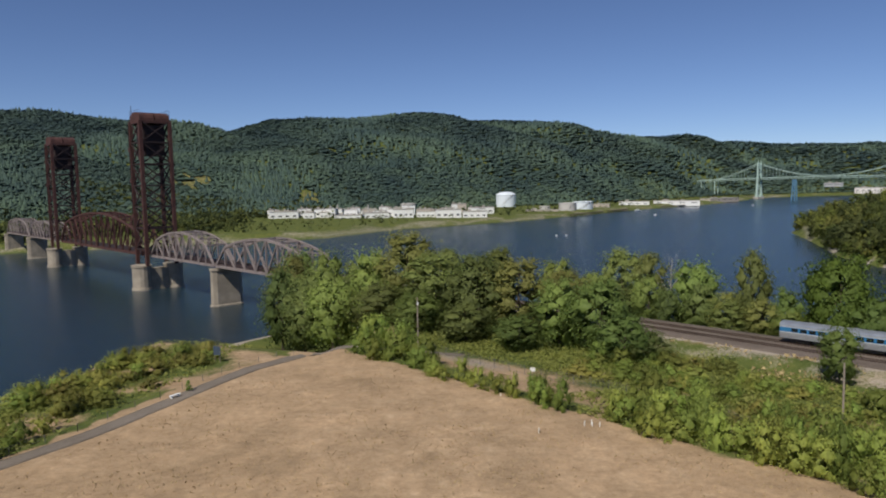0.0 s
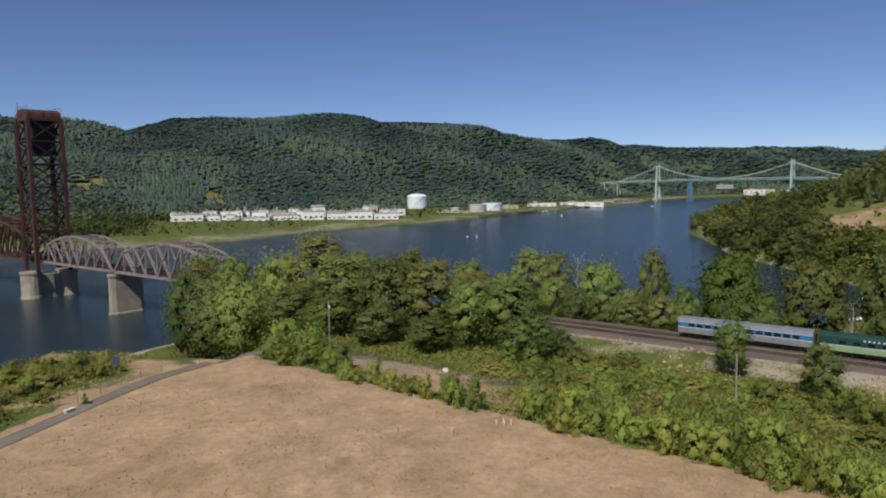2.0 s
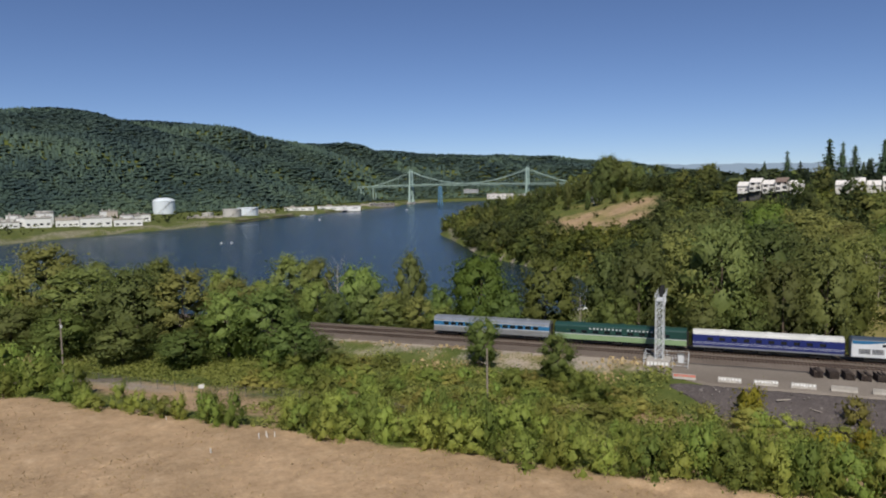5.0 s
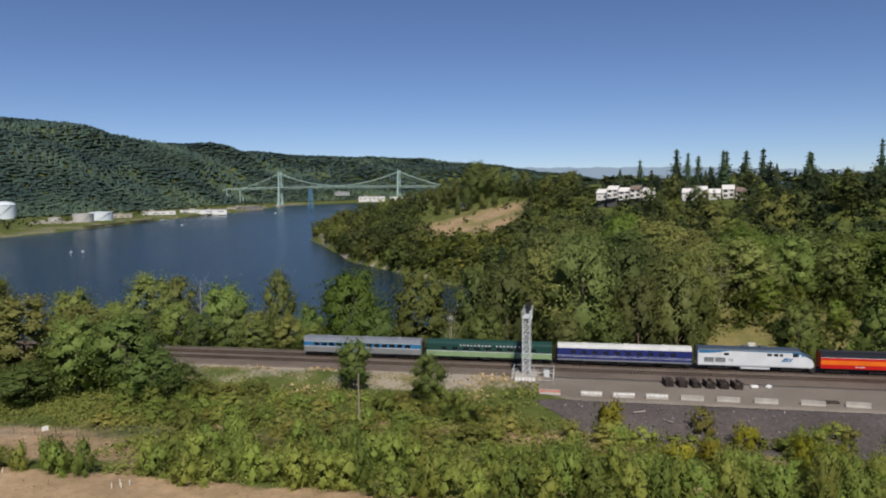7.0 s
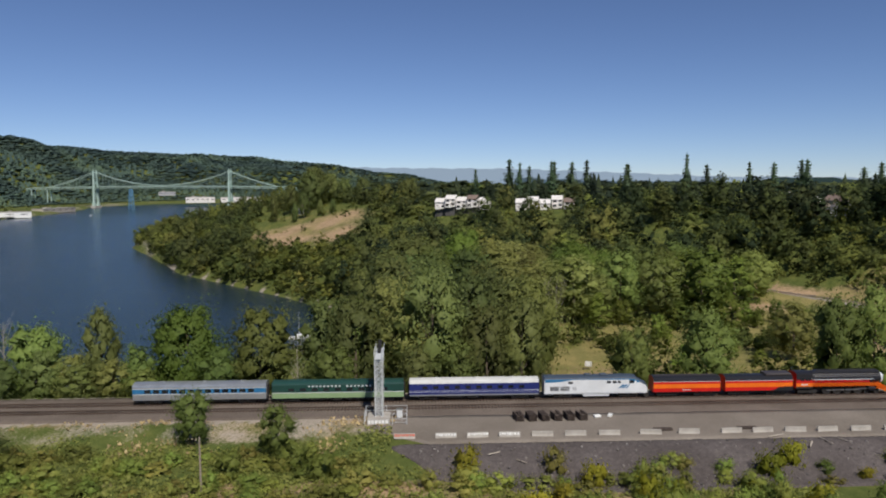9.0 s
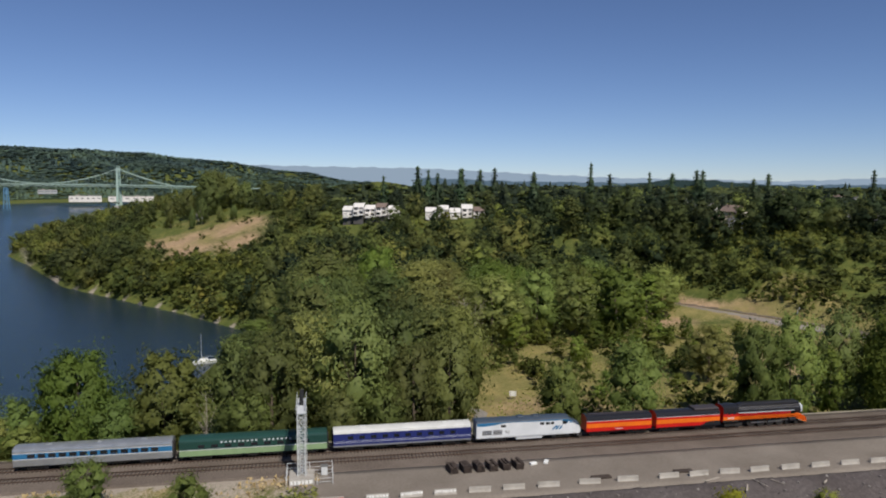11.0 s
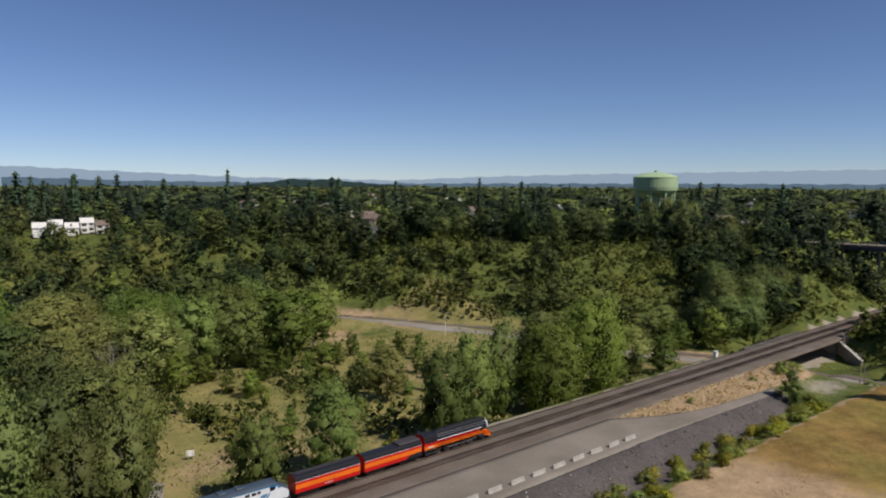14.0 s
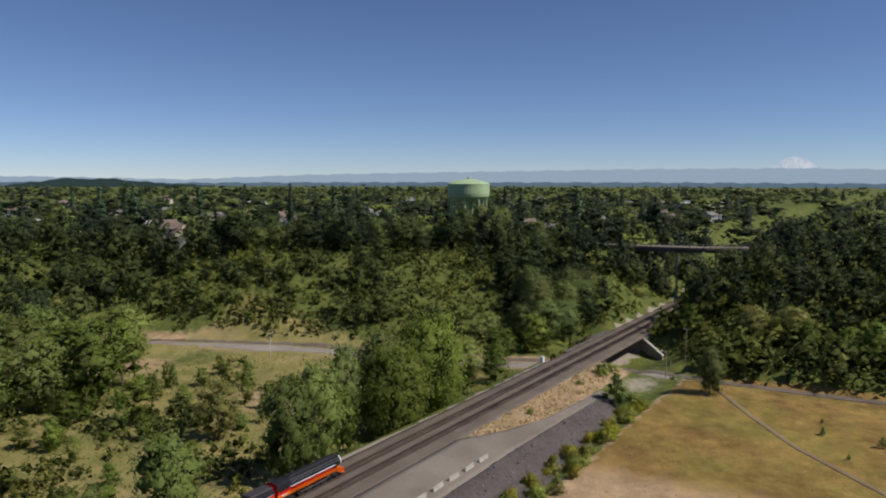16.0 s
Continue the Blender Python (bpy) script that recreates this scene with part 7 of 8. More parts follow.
def build_steam_engine():
    n = TRAIN_NOSE
    striped_tender("water_tender", n - 47.6, n - 33.8, "orange and red striped auxiliary water tender", False)
    striped_tender("engine_tender", n - 33.5, n - 19.5, "orange and red striped tender with a black top", True)
    e = thing("steam_locomotive", "streamlined steam locomotive in orange, red and black", "locomotive", m=along(n, 0, CAR_Z))
    # boiler: black on top, with a silver nose
    bm = bmesh.new()
    for (x0, r0), (x1, r1) in (((-15.8, 1.28), (-2.0, 1.22)),):
        rod(bm, (x0, 0, 3.05), (x1, 0, 3.05), r0, r1, 24)
    part("boiler", bm, P_BLACK, e, smooth=False)
    bm = bmesh.new()
    rod(bm, (-2.02, 0, 3.05), (-1.55, 0, 3.05), 1.2, 1.05, 24)
    rod(bm, (-1.55, 0, 3.05), (-1.25, 0, 3.05), 0.95, 0.55, 24)
    part("smokebox_front", bm, P_SILVER, e, "silver smokebox door")
    bm = bmesh.new()
    rod(bm, (-1.4, 0, 3.35), (-0.95, 0, 3.35), 0.3, 0.3, 16)
    rod(bm, (-1.4, 0, 2.7), (-0.98, 0, 2.7), 0.22, 0.22, 16)
    part("headlight", bm, P_ROD, e, "chrome twin headlight")
    # the long casing on top of the boiler
    bm = bmesh.new()
    loft(bm, [[(x, y * w, 3.9 + z * h) for y, z in ((-1, 0), (-0.9, 0.7), (-0.5, 1), (0.5, 1), (0.9, 0.7), (1, 0))] for x, w, h in ((-15.6, 0.85, 0.55), (-14.5, 0.8, 0.78), (-5, 0.75, 0.82), (-2.6, 0.7, 0.8), (-1.9, 0.55, 0.5))])
    part("skyline_casing", bm, P_BLACK, e)
    bm = bmesh.new()
    for y in (-0.86, 0.86):
        beam(bm, (-15.4, y, 4.02), (-2.2, y, 4.02), 0.07)
    for y in (-1.2, 1.2):
        beam(bm, (-15.4, y, 3.62), (-2.4, y, 3.62), 0.06)
    part("hand_rail", bm, P_ROD, e, "bright metal rail")
    # side skirts with the orange and red stripes, sweeping down to the pilot
    for y in (-1, 1):
        bm = bmesh.new()
        xs = np.concatenate([np.linspace(-15.9, -4.0, 14), np.linspace(-3.4, -0.35, 12)])
        def low(x):
            return 1.72 if x < -4 else 1.72 - 1.35 * ((x + 4) / 3.65) ** 1.7
        def mid(x):
            return 2.42 if x < -4 else 2.42 - 1.25 * ((x + 4) / 3.65) ** 2.0
        def flank(x):
            return 1.5 if x < -3 else 1.5 - 0.75 * ((x + 3) / 2.65) ** 2
        a = [[bm.verts.new((x, y * flank(x), f(x))) for f in (low, mid)] for x in xs]
        for p, q in zip(a, a[1:]):
            bm.faces.new((p[0], q[0], q[1], p[1]))
        bmesh.ops.solidify(bm, geom=bm.faces[:], thickness=0.05)
        part("orange_skirt", bm, P_ORANGE, e, "orange side skirt sweeping to the pilot")
        bm = bmesh.new()
        xs2 = np.linspace(-15.9, -4.4, 12)
        a = [[bm.verts.new((x, y * 1.5, 2.425)), bm.verts.new((x, y * (1.42 - 0.01 * k), 3.02 - 0.03 * max(0, k - 8)))] for k, x in enumerate(xs2)]
        for p, q in zip(a, a[1:]):
            bm.faces.new((p[0], q[0], q[1], p[1]))
        bmesh.ops.solidify(bm, geom=bm.faces[:], thickness=0.05)
        part("red_stripe", bm, P_RED, e, "red stripe above the skirt")
        part("running_board", boxed((-15.9, -3.6, min(y * 1.0, y * 1.5), max(y * 1.0, y * 1.5), 3.0, 3.06)), P_SILVER, e)
        for k in range(4):
            w = wheel(e, -12.6 + 2.08 * k, y * 0.78, 1.0, "driving_wheel")
        for x, r in ((-4.6, 0.46), (-2.6, 0.46), (-17.6, 0.46), (-15.6, 0.46)):
            wheel(e, x, y * 0.78, r)
        bm = bmesh.new()
        beam(bm, (-12.8, y * 1.02, 0.85), (-6.1, y * 1.02, 0.85), 0.1, 0.2)
        beam(bm, (-9.0, y * 1.12, 0.9), (-4.4, y * 1.12, 1.15), 0.1, 0.16)
        part("side_rod", bm, P_ROD, e, "polished steel side rod")
        bm = bmesh.new()
        rod(bm, (-4.6, y * 1.1, 1.15), (-3.2, y * 1.1, 1.15), 0.42, 0.42, 14)
        part("cylinder", bm, P_BLACK, e)
    bm = bmesh.new()
    loft(bm, [[(x, y, z) for y, z in ((-w, zl), (-w * 0.8, zh), (0, zh + 0.1), (w * 0.8, zh), (w, zl))] for x, w, zl, zh in ((-3.0, 1.45, 1.3, 2.4), (-1.8, 1.3, 0.9, 2.0), (-0.9, 1.1, 0.5, 1.4), (-0.3, 0.75, 0.35, 0.9), (0.0, 0.3, 0.35, 0.6))])
    part("pilot", bm, P_ORANGE, e, "orange rounded pilot")
    part("frame", boxed((-18.6, -2.0, -0.6, 0.6, 0.6, 1.8)), P_UNDER, e)
    # cab
    bm = bmesh.new()
    lv = [1.35, 1.75, 2.42, 3.02, 3.3]
    loft(bm, [profile(x, lv, 1.52, 4.55, 0.55) for x in (-19.1, -15.85)], [3, 1, 0, 2] + [2] * 9 + [2, 0, 1, 3] + [2])
    part("cab", bm, [P_RED, P_ORANGE, P_BLACK, P_UNDER], e)
    window_row(e, (-16.7, -17.9), 2.9, 3.5, 0.85, 1.52)
    bm = bmesh.new()
    for y in (-1.535, 1.535):
        for k in range(4):
            box(bm, -18.1 + 0.34 * k, -17.86 + 0.34 * k, y - 0.004, y + 0.004, 2.0, 2.3)
    part("lettering", bm, P_LGREY, e, "small pale numbering bars")
    bm = bmesh.new()
    rod(bm, (-19.0, 0.6, 4.4), (-19.0, 0.6, 5.2), 0.05)
    part("whistle_pipe", bm, P_ROD, e)
    part("trailing_truck", boxed((-18.6, -14.8, -1.15, -0.95, 0.4, 0.95), (-18.6, -14.8, 0.95, 1.15, 0.4, 0.95)), P_UNDER, e)


P_GREYMETAL = M_GREYMETAL
build_coaches()
build_diesel()
build_steam_engine()


# ---- houses, tank, overpass and other things of the plateau ----
M_WALLW = worn("white_siding", (0.74, 0.71, 0.68), 0.88, 1.05, 0.4, 0.7)
M_WALLB = worn("beige_siding", (0.5, 0.44, 0.37), 0.85, 1.08, 0.4, 0.7)
M_WALLG = worn("grey_siding", (0.36, 0.37, 0.38), 0.85, 1.08, 0.4, 0.7)
M_SHINGLE = worn("grey_shingles", (0.2, 0.19, 0.185), 0.75, 1.25, 0.8, 0.85)
M_SHINGLE2 = worn("brown_shingles", (0.2, 0.15, 0.125), 0.75, 1.25, 0.8, 0.85)
M_PANE = Nodes("window_pane", 0.06, 0, 0.6).base((0.02, 0.025, 0.03)).m
M_TANKGREEN = worn("pale_green_tank_paint", (0.4, 0.52, 0.3), 0.8, 1.08, 0.12, 0.55)
M_WHITETANK = worn("white_tank_paint", (0.72, 0.78, 0.84), 0.92, 1.03, 0.05, 0.5)
M_GREYTANK = worn("grey_tank_paint", (0.5, 0.48, 0.45), 0.85, 1.08, 0.05, 0.6)
M_BRIDGEDARK = worn("dark_bridge_steel", (0.09, 0.085, 0.085), 0.7, 1.3, 0.3, 0.8)


def townhouse(x, y, z, turn, rng2, tall):
    w, d = 6.9, 9.0
    h = thing("townhouse", "white three-storey townhouse with balconies above the woods", "house", "white townhouses on the bluff", pose(x, y, z, 0, 0, turn))
    part("wall", boxed((-w / 2, w / 2, 0, d, 1.0, tall), (-w / 2 + 0.6, w / 2 - 2.6, -2.2, 0.05, 0.6, tall - 2.9), bevel=0.05), M_WALLW, h)
    bm = bmesh.new()
    loft(bm, [[(-w / 2 - 0.2, yy, zz + tall), (w / 2 + 0.2, yy, zz + tall), (w / 2 + 0.2, yy, zz + tall + 0.3), (-w / 2 - 0.2, yy, zz + tall + 0.3)] for yy, zz in ((-0.6, -0.4), (d * 0.6, 2.2))])
    part("roof", bm, M_WALLW if rng2.uniform() < 0.75 else M_SHINGLE2, h)
    for lvl in range(1, 3):
        zz = -1.6 + 2.9 * lvl
        if zz + 1.9 > tall:
            continue
        for x0, x1 in ((-w / 2 + 0.9, -w / 2 + 3.0), (w / 2 - 2.3, w / 2 - 0.5)):
            yy = -2.2 if x0 < 0 and zz + 2 < tall - 2.9 else 0.0
            win = part("window", boxed((x0, x1, yy - 0.05, yy + 0.02, zz + 0.3, zz + 2.0)), M_PANE, h)
            part("window_frame", boxed((x0 - 0.1, x1 + 0.1, yy - 0.09, yy - 0.051, zz + 2.0, zz + 2.14), (x0 - 0.1, x1 + 0.1, yy - 0.09, yy - 0.051, zz + 0.16, zz + 0.3), ((x0 + x1) / 2 - 0.05, (x0 + x1) / 2 + 0.05, yy - 0.09, yy - 0.051, zz + 0.3, zz + 2.0)), M_WALLW, win)
        b = part("balcony", boxed((w / 2 - 2.7, w / 2 - 0.15, -1.9, 0.02, zz - 0.2, zz - 0.04)), M_WALLW, h)
        part("balustrade", boxed((w / 2 - 2.7, w / 2 - 0.15, -1.9, -1.8, zz - 0.04, zz + 0.85)), M_WALLW, b)
    part("undercroft", boxed((-w / 2 + 0.1, w / 2 - 0.1, 0.3, d - 0.1, -5, 1.0)), M_BRIDGEDARK, h)


def build_townhouses():
    gen = np.random.default_rng(77)
    for ax, ay, bx, by in ((371.5, 318.5, 385.5, 291.5), (388.5, 263.5, 404.5, 237.0)):
        turn = math.degrees(math.atan2(by - ay, bx - ax))
        for k in range(5):
            u = k / 4
            x, y = ax + (bx - ax) * u, ay + (by - ay) * u
            back = gen.uniform(-2.6, 2.6)
            n = Vector((-(by - ay), bx - ax)).normalized()
            townhouse(x + n.x * back, y + n.y * back, 43.0 + (0.9 if k % 2 else -0.6) + gen.uniform(-0.4, 0.4), turn, gen, 6.1 + gen.uniform(-0.7, 0.7))


build_townhouses()


def house(x, y, turn, w, d, wall, roof, storeys, label):
    z = ground_z(x, y)
    h = thing("house", label, "house", "houses on the plateau", pose(x, y, z, 0, 0, turn))
    e, r = 2.9 * storeys + 0.4, 2.6
    bm = boxed((-w / 2, w / 2, -d / 2, d / 2, -1.5, e))
    for sx in (-w / 2, w / 2):
        v = [bm.verts.new((sx, yy, zz)) for yy, zz in ((-d / 2, e), (d / 2, e), (0, e + r))]
        bm.faces.new(v)
    part("wall", bm, wall, h)
    bm = bmesh.new()
    loft(bm, [[(sx, -d / 2 - 0.6, e - 0.45), (sx, 0, e + r + 0.05), (sx, d / 2 + 0.6, e - 0.45), (sx, d / 2 + 0.6, e - 0.2), (sx, 0, e + r + 0.32), (sx, -d / 2 - 0.6, e - 0.2)] for sx in (-w / 2 - 0.5, w / 2 + 0.5)])
    top = part("roof", bm, roof, h)
    part("chimney", boxed((w * 0.2, w * 0.2 + 0.8, 0.4, 1.2, e + 0.8, e + r + 1.0), bevel=0.03), M_SHINGLE2, top)
    for lvl in range(storeys):
        for k in range(3 if x < 560 else 2):
            xx = -w / 2 + w * (k + 0.5) / (3 if x < 560 else 2)
            for yy in (-d / 2 - 0.03, d / 2 + 0.03):
                part("window", boxed((xx - 0.7, xx + 0.7, yy - 0.03, yy + 0.03, 1.0 + 2.9 * lvl, 2.3 + 2.9 * lvl)), M_PANE, h)
        for xx in (-w / 2 - 0.03, w / 2 + 0.03):
            part("window", boxed((xx - 0.03, xx + 0.03, -0.8, 0.8, 1.0 + 2.9 * lvl, 2.3 + 2.9 * lvl)), M_PANE, h)


def build_houses():
    gen = np.random.default_rng(88)
    looks = ((M_WALLW, M_SHINGLE, "white gabled house with a grey roof among trees"), (M_WALLB, M_SHINGLE2, "beige gabled house with a brown roof among trees"),
             (M_WALLG, M_SHINGLE, "grey gabled house with a grey roof among trees"), (M_WALLW, M_SHINGLE2, "white gabled house with a brown roof among trees"))
    for k, (x, y, _) in enumerate(HOUSE_SPOTS):
        wall, roof, label = looks[int(gen.integers(4))]
        house(x, y, gen.choice([20, 65, 110]) + gen.uniform(-6, 6), gen.uniform(10, 16) * (0.75 if x < 420 else 1), gen.uniform(8, 10) * (0.8 if x < 420 else 1), wall, roof, 1 if x < 420 else int(gen.integers(1, 3)), label)
    hall = thing("school_building", "large flat white-roofed building beyond the trees", "building", m=pose(792, -470, ground_z(792, -470), 0, 0, 100))
    part("wall", boxed((-34, 34, -14, 14, -1, 8)), M_WALLB, hall)
    part("roof", boxed((-35, 35, -15, 15, 8, 8.8), (-12, 14, -6, 6, 8.8, 10.5), bevel=0.1), M_WHITE, hall)
    for k in range(9):
        part("window", boxed((-31 + 7.2 * k, -27 + 7.2 * k, -14.06, -13.98, 2, 5.5)), M_PANE, hall)


build_houses()


def build_water_tank():
    x, y, g = 425.4, -74.0, ground_z(425.4, -74.0)
    t = thing("water_tank", "pale green elevated steel water tank on columns", "water tank", m=pose(x, y, 0))
    bm = bmesh.new()
    lathe(bm, [(6, 66.6), (10.2, 67.4), (12.0, 69.2), (12.35, 71), (12.35, 76.2), (12.5, 76.3), (12.5, 76.6), (11.4, 77.2), (8.0, 78.5), (4, 79.2), (0.6, 79.5)], 40)
    part("bowl", bm, M_TANKGREEN, t, smooth=False)
    bm = bmesh.new()
    rod(bm, (0, 0, g - 1), (0, 0, 67), 1.6, 1.6, 16)
    part("riser", bm, M_TANKGREEN, t)
    for k in range(8):
        a = k * math.pi / 4 + 0.3
        bm = bmesh.new()
        rod(bm, (11.2 * math.cos(a), 11.2 * math.sin(a), g - 1), (10.6 * math.cos(a), 10.6 * math.sin(a), 69), 0.55, 0.55, 10)
        part("column", bm, M_TANKGREEN, t)
        bm = bmesh.new()
        b = a + math.pi / 4
        beam(bm, (11 * math.cos(a), 11 * math.sin(a), 58), (11 * math.cos(b), 11 * math.sin(b), 58), 0.3)
        part("ring_brace", bm, M_TANKGREEN, t)
    bm = bmesh.new()
    lathe(bm, [(0.6, 79.4), (0.9, 79.8), (0.9, 80.5), (0.2, 81)], 12)
    part("vent", bm, M_TANKGREEN, t)
    plant("conifer", 436.0, -84.0, 37.5, 3.4)


build_water_tank()


def build_overpass():
    pts = [Vector(p) for p in ((372, -118), (366, -131), (350, -150), (336, -171), (326, -205), (322, -260))]
    o = thing("road_overpass", "dark steel road bridge spanning the wooded railway cut", "bridge")
    deck, rail, girder = bmesh.new(), bmesh.new(), bmesh.new()
    for a, b in zip(pts, pts[1:]):
        beam(deck, (a.x, a.y, 45.0), (b.x, b.y, 45.0), 10.0, 0.9)
        d = (b - a).normalized()
        n = Vector((-d.y, d.x)) * 4.9
        for sgn in (-1, 1):
            beam(girder, (a.x + n.x * sgn * 0.8, a.y + n.y * sgn * 0.8, 43.7), (b.x + n.x * sgn * 0.8, b.y + n.y * sgn * 0.8, 43.7), 0.5, 1.7)
            beam(rail, (a.x + n.x * sgn, a.y + n.y * sgn, 46.5), (b.x + n.x * sgn, b.y + n.y * sgn, 46.5), 0.18)
            for k in range(8):
                p = a.lerp(b, k / 8)
                beam(rail, (p.x + n.x * sgn, p.y + n.y * sgn, 45.4), (p.x + n.x * sgn, p.y + n.y * sgn, 46.5), 0.16)
    part("deck", deck, M_ASPHALT, o)
    part("girder", girder, M_BRIDGEDARK, o)
    part("railing", rail, M_GREYMETAL, o)
    for x, y in ((357, -142), (344, -158.5), (333, -180), (327, -200), (324, -235)):
        bent = bmesh.new()
        g = ground_z(x, y)
        for dx in (-3, 3):
            rod(bent, (x + dx * 0.8, y + dx * 0.6, g - 1), (x + dx * 0.8, y + dx * 0.6, 44), 0.55, 0.5, 10)
        beam(bent, (x - 3.6, y - 2.7, 43.2), (x + 3.6, y + 2.7, 43.2), 1.0)
        part("pier", bent, M_CONCRETE, o)


build_overpass()


def build_underpass():
    """The short railway bridge over the lower road."""
    b = thing("underpass_bridge", "concrete and steel railway underpass over the lower road", "bridge", m=along(0, 0, 0))
    part("deck", boxed((186, 228, -6.6, 5.6, 17.7, 18.5)), M_PIER, b)
    for o in (-7.1, 6.0):
        part("girder", boxed((186, 228, o - 0.35, o + 0.35, 17.0, 18.75)), M_BRIDGEDARK, b, "dark steel edge girder")
    for k in range(5):
        part("cross_beam", boxed((190 + 8 * k, 190.8 + 8 * k, -6.7, 5.6, 17.1, 17.7)), M_BRIDGEDARK, b)
    for o in (-7.4, -0.6, 6.0):
        part("column", boxed((187.4, 188.9, o - 0.6, o + 0.6, 11.6, 17.0), bevel=0.06), M_CONCRETE, b)
    part("abutment", boxed((225, 228.5, -8.4, 7.0, 11.4, 17.6), bevel=0.1), M_PIER, b, "stained concrete abutment")
    bm = bmesh.new()
    loft(bm, [[(226 + d, -7.6, 11.4), (226 + d, -7.6, 18.6), (216 + d, -19.5, 14.2), (216 + d, -19.5, 11.4)] for d in (0, 1.2)])
    part("wing_wall", bm, M_PIER, b)
    bm = bmesh.new()
    loft(bm, [[(225.5 + d, -7.4, 18.6), (225.5 + d, -7.4, 19.0), (215.5 + d, -19.7, 14.6), (215.5 + d, -19.7, 14.2)] for d in (0, 2.0)])
    part("wing_coping", bm, M_CONCRETE, b, "pale sloping concrete coping")
    bm = bmesh.new()
    loft(bm, [[(226 + d, 6.6, 12.5), (226 + d, 6.6, 18.6), (219 + d, 17.5, 14.2), (219 + d, 17.5, 12.5)] for d in (0, 1.2)])
    part("wing_wall", bm, M_PIER, b)
    box_ob = thing("signal_cabinet", "small white trackside cabinet", "cabinet", m=along(168, 6.0, ground_z(*xy(168, 6.0))))
    part("housing", boxed((-0.6, 0.6, -0.5, 0.5, -0.2, 1.7), bevel=0.05), M_WHITE, box_ob)
    part("roof", boxed((-0.7, 0.7, -0.6, 0.6, 1.7, 1.8), bevel=0.02), M_GALV, box_ob)


build_underpass()


# ---- small things near the field ----
def sign_thing(x, y, w, h, up, turn, mat, label, z=None):
    z = ground_z(x, y) if z is None else z
    s = thing("sign", label, "sign", m=pose(x, y, z, 0, 0, turn))
    part("panel", boxed((-w / 2, w / 2, -0.03, 0.03, up, up + h), bevel=0.01), mat, s)
    for px in (-w * 0.35, w * 0.35):
        part("post", boxed((px - 0.05, px + 0.05, 0.032, 0.12, -0.3, up + h * 0.9)), M_POLE, s)
    return s


M_NAVYSIGN = worn("dark_blue_board", (0.05, 0.07, 0.1), 0.8, 1.2, 1.0, 0.6)
sign_thing(14.9, 118.7, 0.9, 0.7, 1.1, 8, M_WHITE, "small white sign on the trail fence")
sign_thing(162.6, 92.2, 1.7, 1.3, 0.9, 115, M_WHITE, "white notice board in the dry clearing")
sign_thing(-40.5, 123.9, 1.5, 1.6, 1.3, -20, M_NAVYSIGN, "dark information board beside the field road")
sign_thing(205, -138, 2.6, 1.0, 0.6, -60, M_WHITE, "long white sign below the wooded bank")
bench = thing("bench", "white concrete bench beside the field road", "bench", m=pose(-39.8, 102.0, ground_z(-39.8, 102.0), 0, 0, 60))
part("seat", boxed((-0.9, 0.9, -0.25, 0.25, 0.42, 0.52), bevel=0.02), M_WHITE, bench)
for px in (-0.65, 0.65):
    part("leg", boxed((px - 0.1, px + 0.1, -0.2, 0.2, -0.1, 0.42), bevel=0.01), M_WHITE, bench)
for dx, dy in ((0, 0), (0.9, -0.5), (1.0, 0.5), (1.9, -0.2), (-6.1, -2.6), (-9.5, 13.0)):
    x, y = 17.4 + dx, 87.0 + dy
    m = thing("marker_post", "short white marker post standing in dry grass", "post", "marker posts in the field", pose(x, y, ground_z(x, y)))
    bm = bmesh.new()
    rod(bm, (0, 0, -0.3), (0, 0, 0.6), 0.05, 0.05, 10)
    part("shaft", bm, M_WHITE, m)
    bm = bmesh.new()
    rod(bm, (0, 0, 0.6), (0, 0, 0.65), 0.06, 0.04, 10)
    part("cap", bm, M_WHITE, m)


def wire_fence(name, pts, label, high=1.7, gap=3.0, woven=True):
    f = thing(name, label, "fence")
    mesh_bm = bmesh.new()
    for (ax, ay), (bx, by) in zip(pts, pts[1:]):
        n = max(1, int(math.hypot(bx - ax, by - ay) / gap))
        last = None
        for k in range(n + 1):
            x, y = ax + (bx - ax) * k / n, ay + (by - ay) * k / n
            z = ground_z(x, y)
            bm = bmesh.new()
            rod(bm, (x, y, z - 0.2), (x, y, z + high), 0.045, 0.045, 6)
            part("post", bm, M_GREYMETAL, f)
            if last:
                for q in range(0 if woven else 2, 6, 1 if woven else 3):
                    beam(mesh_bm, (last[0], last[1], last[2] + 0.1 + high * 0.18 * q), (x, y, z + 0.1 + high * 0.18 * q), 0.016)
                for q in range(9 if woven else 0):
                    u, w = q / 9, (q + 1) / 9
                    beam(mesh_bm, (last[0] + (x - last[0]) * u, last[1] + (y - last[1]) * u, last[2] + (z - last[2]) * u), (last[0] + (x - last[0]) * w, last[1] + (y - last[1]) * w, last[2] + (z - last[2]) * w + high), 0.014)
            last = (x, y, z)
    part("netting", mesh_bm, M_GREYMETAL, f)


wire_fence("trail_fence", [xy(s, o) for s, o in ((-134, -47.5), (-118, -48), (-104, -47.5), (-92, -45), (-78, -46), (-60, -49), (-40, -50))], "grey chain-link fence behind the hedge")
wire_fence("road_fence", [(-61, 61), (-53.5, 77), (-47.5, 89), (-42, 102), (-35.5, 120), (-28.5, 131.5)], "thin wire fence along the field road", 1.1, 4.0, False)


